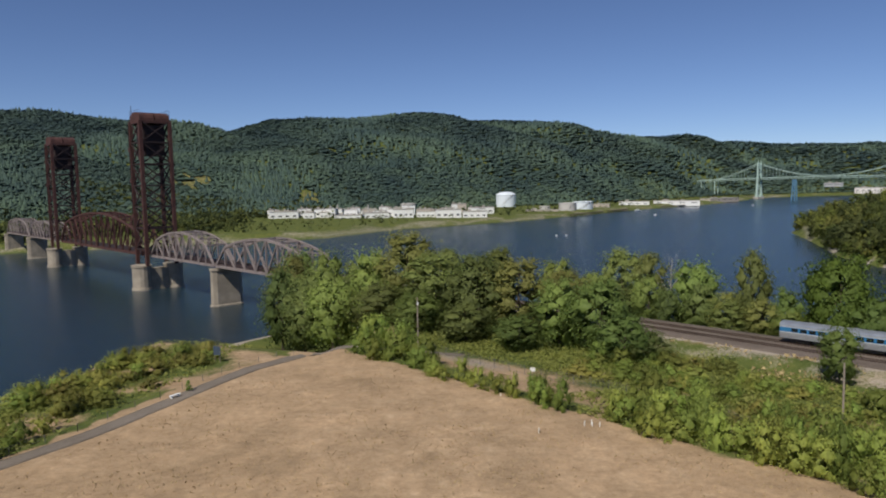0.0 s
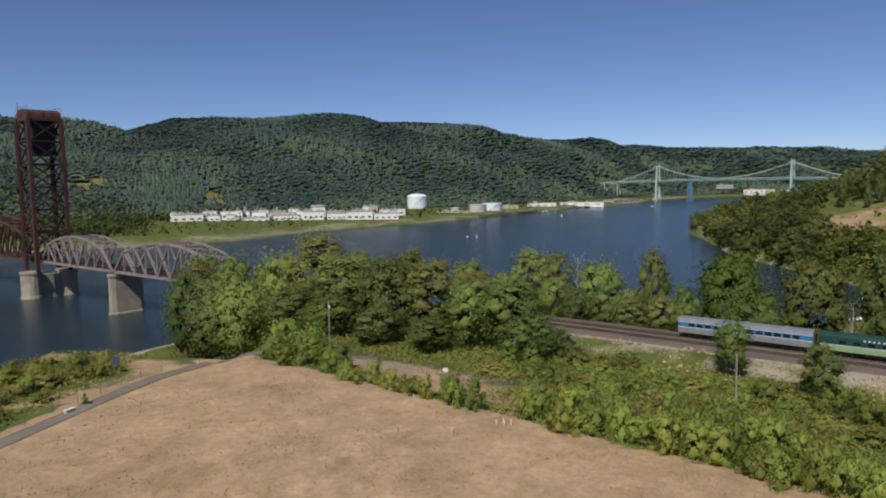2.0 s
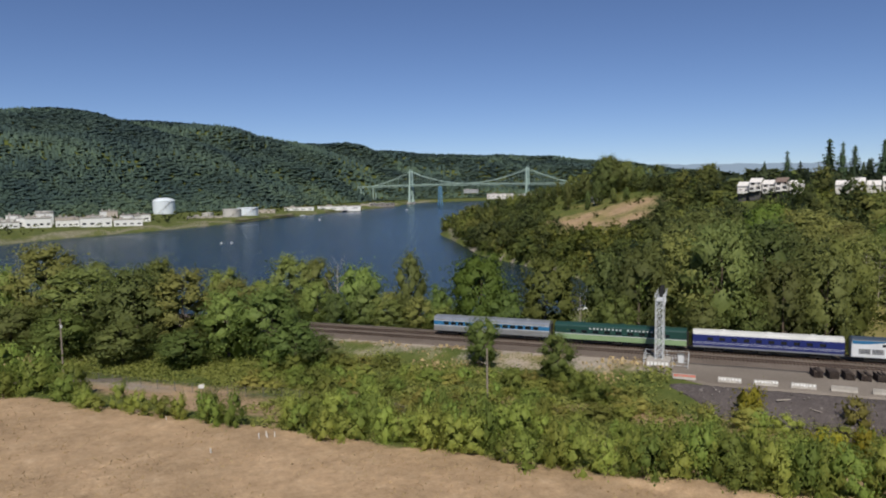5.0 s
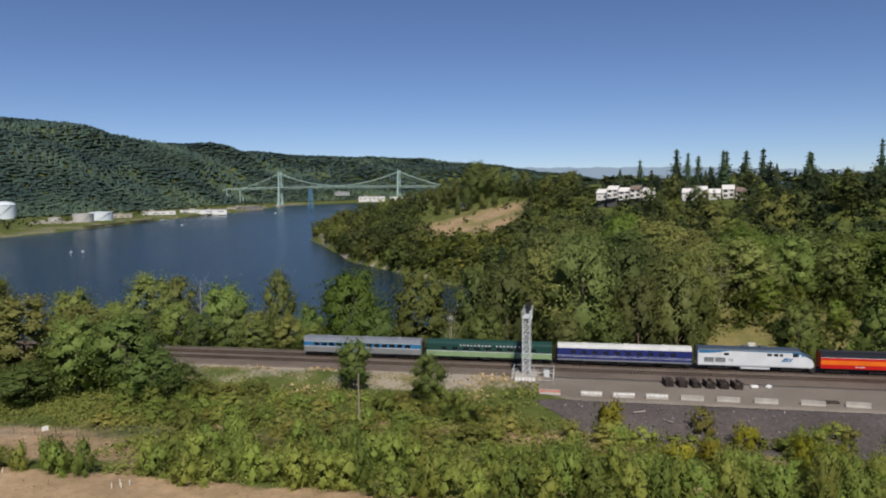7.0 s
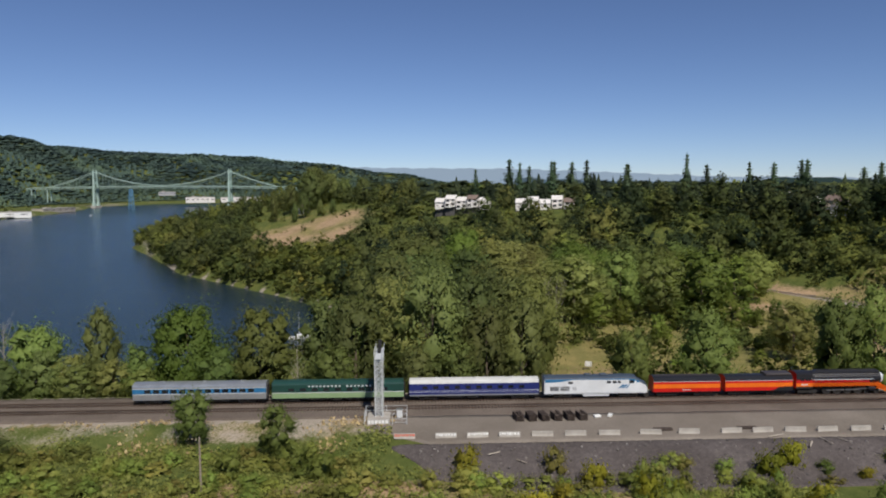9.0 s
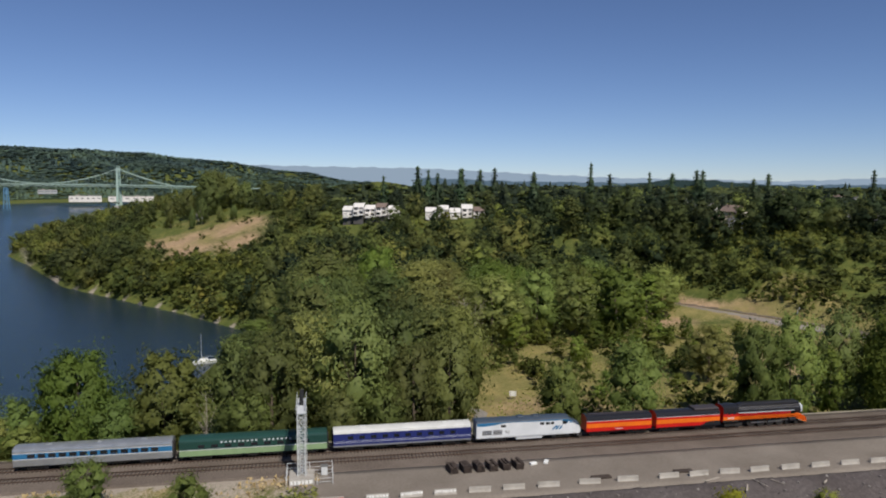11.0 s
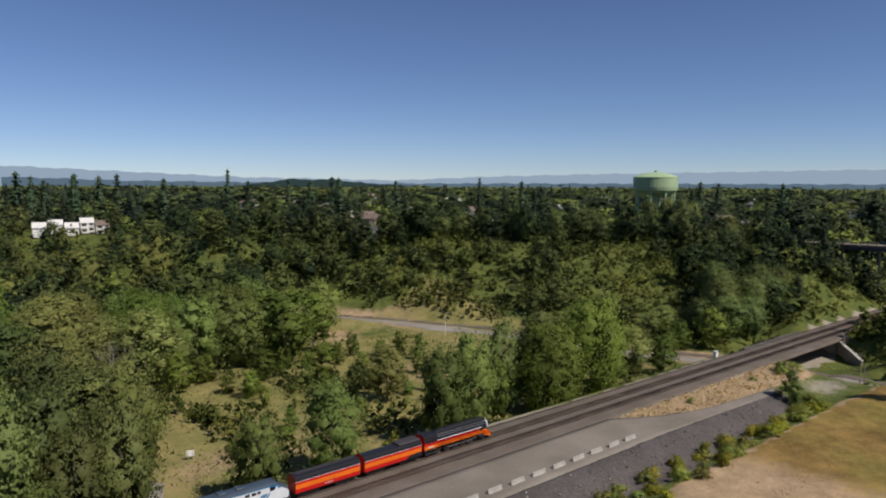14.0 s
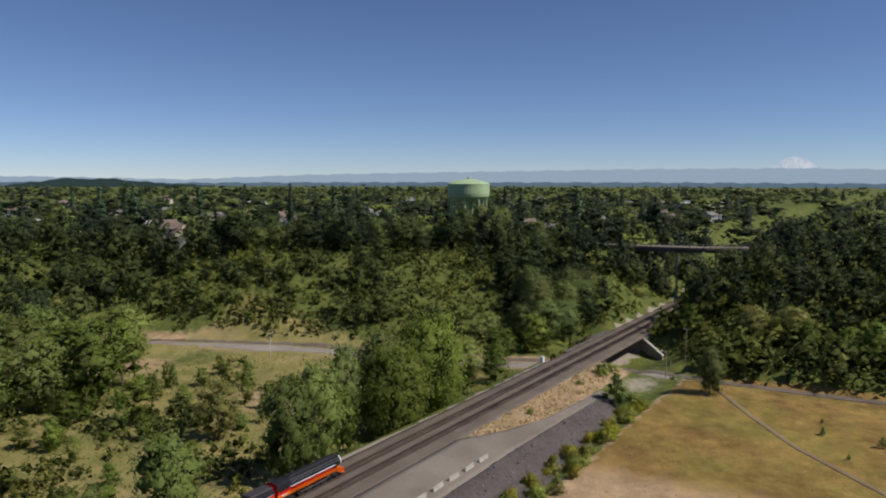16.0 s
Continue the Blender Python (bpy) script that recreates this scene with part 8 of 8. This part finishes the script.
def build_street_lamp(x, y):
    s = thing("street_lamp", "grey curved-arm street lamp beside the lower road", "street lamp", m=pose(x, y, ground_z(x, y), 0, 0, 200))
    bm = bmesh.new()
    rod(bm, (0, 0, -0.3), (0, 0, 8.6), 0.12, 0.08, 8)
    part("pole", bm, M_GALV, s)
    bm = bmesh.new()
    pts = [(1.9 * math.sin(a), 0, 8.6 + 0.9 * (1 - math.cos(a))) for a in np.linspace(0, math.pi / 2, 6)]
    for a, b in zip(pts, pts[1:]):
        beam(bm, a, b, 0.09)
    part("arm", bm, M_GALV, s)
    part("lamp_head", boxed((1.8, 2.7, -0.16, 0.16, 9.4, 9.56), bevel=0.04), M_GALV, s)


build_street_lamp(291, 41)


def boat(x, y, ln, turn, label, mast=0.0):
    b = thing("boat", label, "boat", "boats on the river", pose(x, y, 0.05, 0, 0, turn))
    bm = bmesh.new()
    loft(bm, [[(px, -w, 0.9), (px, -w * 0.75, -0.2), (px, 0, -0.45), (px, w * 0.75, -0.2), (px, w, 0.9)] for px, w in ((-ln / 2, ln * 0.14), (0, ln * 0.16), (ln * 0.3, ln * 0.12), (ln / 2, 0.05))])
    part("hull", bm, M_WHITE, b)
    part("cabin", boxed((-ln * 0.2, ln * 0.15, -ln * 0.09, ln * 0.09, 0.85, 1.7), bevel=0.12), M_WHITE, b)
    if mast:
        bm = bmesh.new()
        rod(bm, (ln * 0.05, 0, 1.5), (ln * 0.05, 0, mast), 0.08, 0.05, 8)
        beam(bm, (ln * 0.05, 0, 2.3), (-ln * 0.38, 0, 2.3), 0.09)
        part("mast", bm, M_GALV, b)


boat(177, 226, 9.5, 150, "moored white sailboat with a bare mast in the cove", 11)
for x, y, ln in ((110, 683, 2.6), (119, 681, 2.8), (353, 1280, 14), (323, 1076, 4.5), (618, 1411, 8)):
    boat(x, y, ln, 30, "small white motorboat on the river")


# ---- works and tanks on the far bank ----
def works_building(x0, y0, x1, y1, z0, z1, depth, label, wall=None, windows=8):
    ang = math.degrees(math.atan2(y1 - y0, x1 - x0))
    ln = math.hypot(x1 - x0, y1 - y0)
    b = thing("works_building", label, "building", "industrial buildings on the far bank", pose(x0, y0, 0, 0, 0, ang))
    part("wall", boxed((0, ln, 0, depth, z0 - 3, z1)), wall or M_WHITE, b)
    part("roof", boxed((-0.5, ln + 0.5, -0.5, depth + 0.5, z1, z1 + 0.7), (ln * 0.2, ln * 0.34, depth * 0.3, depth * 0.6, z1 + 0.7, z1 + 3.2), (ln * 0.6, ln * 0.66, depth * 0.3, depth * 0.6, z1 + 0.7, z1 + 2.4)), M_CONCRETE, b)
    for k in range(windows):
        u = ln * (k + 0.5) / windows
        part("window", boxed((u - ln / windows * 0.24, u + ln / windows * 0.24, -0.12, 0.02, z0 + (z1 - z0) * 0.42, z0 + (z1 - z0) * 0.58)), M_PANE, b)


for spec in ((-242, 991, -203, 1000, 6, 18, 30), (-200, 1012, -158, 1018, 6, 14.5, 24), (-150, 979, -112, 983, 5, 12, 22), (-108, 984, -74, 987, 5, 14.5, 26), (-68, 983, -40, 984, 4.5, 18.5, 30),
             (-36, 990, -10, 990, 4.5, 15, 34), (-9, 970, 26, 969, 4, 17.5, 26), (28, 969, 61, 968, 4, 14.5, 22), (343, 1378, 398, 1364, 5, 13, 24), (427, 1437, 512, 1410, 4, 11.5, 26)):
    works_building(*spec, "long low white industrial building on the far river bank", windows=4)
works = np.random.default_rng(23)
for k in range(30):
    az, r = math.radians(-14.2 + 17.6 * (k + works.uniform(0.2, 0.8)) / 30), works.uniform(992, 1075)
    x0, y0, ln = math.sin(az) * r, math.cos(az) * r, works.uniform(7, 22)
    works_building(x0, y0, x0 + ln, y0 + works.uniform(-1, 1), 6, 6 + works.uniform(6, 14) + (r - 990) * 0.05, works.uniform(8, 16), "small pale works building among pipes and sheds", M_WHITE if works.uniform() < 0.7 else M_WALLB, 2)
for spec in ((134, 1142, 186, 1135, 3, 8.5, 20), (250, 1290, 300, 1275, 5, 12, 24), (600, 1590, 690, 1650, 4, 10, 26)):
    works_building(*spec, "low beige industrial shed on the far river bank", M_WALLB, 5)
for x0, y0, x1, y1, z0, z1 in ((1091, 2030, 1131, 2005, 30, 38), (1022, 1760, 1085, 1720, 14, 26), (1090, 1700, 1180, 1640, 14, 25)):
    works_building(x0, y0, x1, y1, z0, z1, 30, "pale flat-roofed warehouse beyond the suspension bridge", M_WALLW if z0 < 20 else M_WALLG, 6)


def storage_tank(x, y, r, z0, z1, mat, label, domed=True):
    t = thing("storage_tank", label, "storage tank", "storage tanks on the far bank", pose(x, y, 0))
    bm = bmesh.new()
    prof = [(r, z0 - 3), (r, z1)]
    prof += [(r * 0.92, z1 + r * 0.1), (r * 0.7, z1 + r * 0.2), (r * 0.4, z1 + r * 0.27), (0.3, z1 + r * 0.3)] if domed else [(r * 0.98, z1 + 0.3), (0.3, z1 + 1.0)]
    lathe(bm, prof, 36)
    part("shell", bm, mat, t)
    bm = bmesh.new()
    for k in range(36):
        a, b = k * math.pi / 18, (k + 1) * math.pi / 18
        beam(bm, (r * 1.01 * math.cos(a), r * 1.01 * math.sin(a), z1 - 0.4), (r * 1.01 * math.cos(b), r * 1.01 * math.sin(b), z1 - 0.4), 0.5)
    part("rim", bm, mat, t)
    bm = bmesh.new()
    for k in range(10):
        a, b = -2.2 + 0.12 * k, -2.2 + 0.12 * (k + 1)
        za, zb = z0 + (z1 - z0) * k / 10, z0 + (z1 - z0) * (k + 1) / 10
        beam(bm, (r * 1.03 * math.cos(a), r * 1.03 * math.sin(a), za), (r * 1.03 * math.cos(b), r * 1.03 * math.sin(b), zb), 0.6)
    part("stair", bm, M_GREYTANK, t)


storage_tank(121, 1345, 18.8, 10, 31.5, M_WHITETANK, "large white domed storage tank below the hill")
storage_tank(-52, 1089, 11.5, 8, 24.5, M_GREYTANK, "grey cylindrical storage tank behind white works", False)
storage_tank(206, 1166, 14.5, 5, 18.5, M_GREYTANK, "pale grey cylindrical oil tank on the bank", False)
storage_tank(240, 1212, 17, 6, 19.0, M_WHITETANK, "pale cylindrical oil tank on the bank", False)
storage_tank(172, 1190, 9, 5, 13.0, M_GREYTANK, "pale grey cylindrical oil tank on the bank", False)
gen5 = np.random.default_rng(15)
for k in range(9):
    x = -160 + 9.0 * k
    c = thing("stack", "slim pale steel works chimney", "chimney", "works chimneys", pose(x, 1018 + 6 * (k % 3), 4))
    bm = bmesh.new()
    rod(bm, (0, 0, 0), (0, 0, 18 + gen5.uniform(-6, 7)), 1.3, 0.9, 12)
    part("flue", bm, M_GREYTANK, c)
    part("base_block", boxed((-3.5, 3.5, -3, 3, -1, 7)), M_WHITE, c)
M_CRANE = worn("blue_steel", (0.12, 0.27, 0.42), 0.8, 1.15, 0.2, 0.6)
crane = thing("gantry", "tall blue steel gantry at the waterside", "crane", m=pose(824, 1662, 0, 0, 0, 40))
for sx in (-6, 6):
    for sy in (-4, 4):
        bm = bmesh.new()
        beam(bm, (sx, sy, -2), (sx * 0.5, sy * 0.6, 49), 1.6)
        part("leg", bm, M_CRANE, crane)
for z in (12, 24, 36, 49):
    f = 1 - 0.5 * z / 49
    part("cross_frame", boxed((-6 * f - 0.6, 6 * f + 0.6, -4 * f - 0.6, 4 * f + 0.6, z - 0.7, z + 0.7)), M_CRANE, crane)


def build_wharf():
    bm = bmesh.new()
    for x0, y0, x1, y1 in ((196, 1078, 262, 1170), (280, 1196, 330, 1262), (420, 1352, 500, 1440)):
        beam(bm, (x0, y0, 3.2), (x1, y1, 3.2), 9, 0.9)
        for k in range(12):
            u = k / 11
            rod(bm, (x0 + (x1 - x0) * u, y0 + (y1 - y0) * u, -4), (x0 + (x1 - x0) * u, y0 + (y1 - y0) * u, 3.2), 0.5, 0.5, 6)
    tagged(part("wharf", bm, M_TIE), "dark timber wharf on piles along the far bank", "wharf", kind="structure")


build_wharf()


M_BANK = woods_material("bank_tree_foliage", [(0.0, (0.075, 0.095, 0.045)), (0.5, (0.125, 0.15, 0.06)), (0.9, (0.18, 0.205, 0.07)), (1.0, (0.22, 0.24, 0.08))])


def build_bank_trees():
    """Trees and bushes between the works and the water."""
    gen = np.random.default_rng(71)
    xs, ys = [], []
    for a in np.arange(-36, 24, 0.3):
        shore = np.interp(a, [-36, -32, -9.4, -3.8, 7.1, 14.2, 20.4, 24], [640, 705, 722, 833, 1002, 1288, 1627, 1900])
        for off in (40, 62, 90, 150, 210):
            if gen.uniform() < (0.5 if off < 100 else 0.85) * (1.2 if a < -15 else 0.6 if a < 4 else 0.45):
                r = shore + off + gen.uniform(-14, 14)
                aa = math.radians(a + gen.uniform(-0.15, 0.15))
                xs.append(math.sin(aa) * r)
                ys.append(math.cos(aa) * r)
    x, y = np.array(xs), np.array(ys)
    for a0, a1, r0, r1 in ((-27, -8.5, 1010, 1180), (-33, -16, 760, 1000)):
        n = 520
        aa, rr = np.radians(gen.uniform(a0, a1, n)), gen.uniform(r0, r1, n)
        x, y = np.concatenate([x, np.sin(aa) * rr]), np.concatenate([y, np.cos(aa) * rr])
    clear = river(x, y) > 18
    for bx, by in ((-220, 996), (-180, 1015), (-130, 981), (-90, 985), (-54, 984), (-22, 990), (8, 970), (45, 968), (-52, 1089)):
        clear &= np.hypot(x - bx, y - by) > 24
    x, y = x[clear], y[clear]
    tall = 5 + 11 * gen.uniform(0, 1, x.size) ** 1.3
    tall = np.where((x > -235) & (x < 80) & (y < 985), tall * 0.6, tall)
    temps = [(*small_tree(400 + k, 11, 4.6, 0.0, 3, 16, 1.5, core=(2, 3)), 11, 4.6) for k in range(3)]
    scatter_mesh("bank_trees", temps, gen.integers(0, 3, x.size), x, y, height(x, y) - 0.3, tall, tall * gen.uniform(0.4, 0.65, x.size), M_BANK, "scattered green trees along the far river bank", 14)


build_bank_trees()


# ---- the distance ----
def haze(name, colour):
    # Distance haze put in as one flat glowing colour; the sun adds nothing.
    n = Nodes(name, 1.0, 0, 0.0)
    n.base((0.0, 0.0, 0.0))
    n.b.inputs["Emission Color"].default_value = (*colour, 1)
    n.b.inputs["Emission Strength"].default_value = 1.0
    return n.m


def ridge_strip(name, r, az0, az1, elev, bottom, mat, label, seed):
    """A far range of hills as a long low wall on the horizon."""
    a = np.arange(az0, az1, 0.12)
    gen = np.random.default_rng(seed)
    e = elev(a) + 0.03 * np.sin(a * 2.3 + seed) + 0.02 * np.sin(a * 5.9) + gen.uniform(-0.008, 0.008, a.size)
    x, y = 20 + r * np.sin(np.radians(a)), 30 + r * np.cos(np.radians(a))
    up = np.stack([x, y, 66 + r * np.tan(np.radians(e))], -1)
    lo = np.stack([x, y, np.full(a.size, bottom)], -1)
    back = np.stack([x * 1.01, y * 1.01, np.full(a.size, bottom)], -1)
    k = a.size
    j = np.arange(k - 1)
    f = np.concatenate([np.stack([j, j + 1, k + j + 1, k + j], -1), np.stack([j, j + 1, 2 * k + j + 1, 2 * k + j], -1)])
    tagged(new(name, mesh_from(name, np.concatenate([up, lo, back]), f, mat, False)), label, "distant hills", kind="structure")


def elev_of(*pairs):
    return lambda a: np.interp(a, pairs[::2], pairs[1::2])


ridge_strip("backdrop_1", 4700, 43, 150, elev_of(40, 1.3, 46, 1.2, 56, 1.1, 64, 0.75, 72, 0.4, 76, 0.35, 84, 0.2, 92, 0.55, 100, 0.75, 112, 0.95, 118, 1.05, 130, 1.1, 137, 0.95, 150, 0.8), 20, haze("far_haze", (0.285, 0.365, 0.465)), "distant mountain range on the horizon in painted pale blue haze", 1)
ridge_strip("backdrop_2", 4300, 56, 150, elev_of(56, 0.35, 64, 0.1, 80, -0.05, 100, 0.02, 120, 0.05, 150, 0.0), 20, haze("plain_haze", (0.1, 0.15, 0.2)), "wooded plain near the horizon in painted dark blue haze", 2)
ridge_strip("backdrop_3", 3900, 71, 89, elev_of(71, -0.3, 73, -0.1, 75.5, 0.28, 79, 0.26, 82, -0.05, 89, -0.4), 20, haze("low_hill_glow", (0.03, 0.05, 0.05)), "low dark wooded hill on the horizon", 3)


def build_snow_mountain():
    # Hazed, sunlit snow is painted as emission over a black base.
    n = Nodes("snow_haze", 1.0, 0, 0.0)
    n.base((0, 0, 0))
    c = n.ramp(n.noise(0.02, 4, stretch=(1, 1, 0.5)), [(0.4, (0.38, 0.46, 0.58)), (0.6, (0.57, 0.6, 0.67))])
    n.link(c, n.b.inputs["Emission Color"])
    n.b.inputs["Emission Strength"].default_value = 1.0
    bm = bmesh.new()
    r = 4780
    mid = np.radians(130.1)
    secs = []
    for u, top in ((-1.9, 0.95), (-1.45, 1.25), (-1.0, 1.55), (-0.55, 1.83), (-0.2, 1.88), (0.2, 1.87), (0.55, 1.78), (1.0, 1.45), (1.5, 1.2), (2.1, 0.95)):
        a = mid + math.radians(u)
        p = Vector((20 + r * math.sin(a), 30 + r * math.cos(a), 0))
        q = p + Vector((math.sin(a), math.cos(a), 0)) * 60
        secs.append([(p.x, p.y, 60), (p.x, p.y, 70 + r * math.tan(math.radians(top - 0.1))), (q.x, q.y, 70 + r * math.tan(math.radians(top))), (q.x, q.y, 60)])
    loft(bm, secs)
    tagged(part("snow_mountain", bm, n.m), "hazy snow-capped mountain on the horizon", "mountain", kind="structure")


build_snow_mountain()


# ---- dry grass on the fields, past counting ----
def build_grass():
    gen = np.random.default_rng(91)
    k = 170000
    u, a = gen.uniform(0.12, 1, k) ** 0.9, gen.uniform(0, 6.283, k)
    x, y = 15 + 175 * u * np.cos(a), 25 + 135 * u * np.sin(a)
    s, o = to_so(x, y)
    edge = np.interp(s, [5, 75], [-66.5, -41.5])
    clump = wave(x, y, 3.2, 1.0) + wave(x, y, 9.0, 2.0) + gen.uniform(-0.8, 0.8, k)
    keep = (o < edge) & (clump > 0.1) & (x > np.interp(y, [-30, 25, 62, 88, 119, 130], [-90, -70, -54, -42, -30, -22]) + 1) & (seg_dist(x, y, LOWROAD) > 12)
    x, y = x[keep], y[keep]
    n = x.size
    z = height(x, y)
    t = gen.uniform(0, 6.283, n)
    w, h = gen.uniform(0.03, 0.1, n), gen.uniform(0.06, 0.2, n)
    lean = gen.normal(0, 0.12, (n, 2))
    p0 = np.stack([x - np.cos(t) * w, y - np.sin(t) * w, z - 0.03], -1)
    p1 = np.stack([x + np.cos(t) * w, y + np.sin(t) * w, z - 0.03], -1)
    p2 = np.stack([x + np.cos(t) * w * 0.8 + lean[:, 0], y + np.sin(t) * w * 0.8 + lean[:, 1], z + h], -1)
    p3 = np.stack([x - np.cos(t) * w * 0.6 + lean[:, 0] * 1.3, y - np.sin(t) * w * 0.6 + lean[:, 1] * 1.3, z + h * 0.8], -1)
    v = np.stack([p0, p1, p2, p3], 1).reshape(-1, 3)
    m = leaves("dry_grass_blades", (0.3, 0.21, 0.105), (0.36, 0.26, 0.13), (0.44, 0.33, 0.18), per="stuff", trans=0.2)
    tagged(new("dry_grass", mesh_from("dry_grass", v, np.arange(4 * n).reshape(-1, 4), m, False)), "short dry golden grass covering the fields", "grass", kind="stuff")


build_grass()
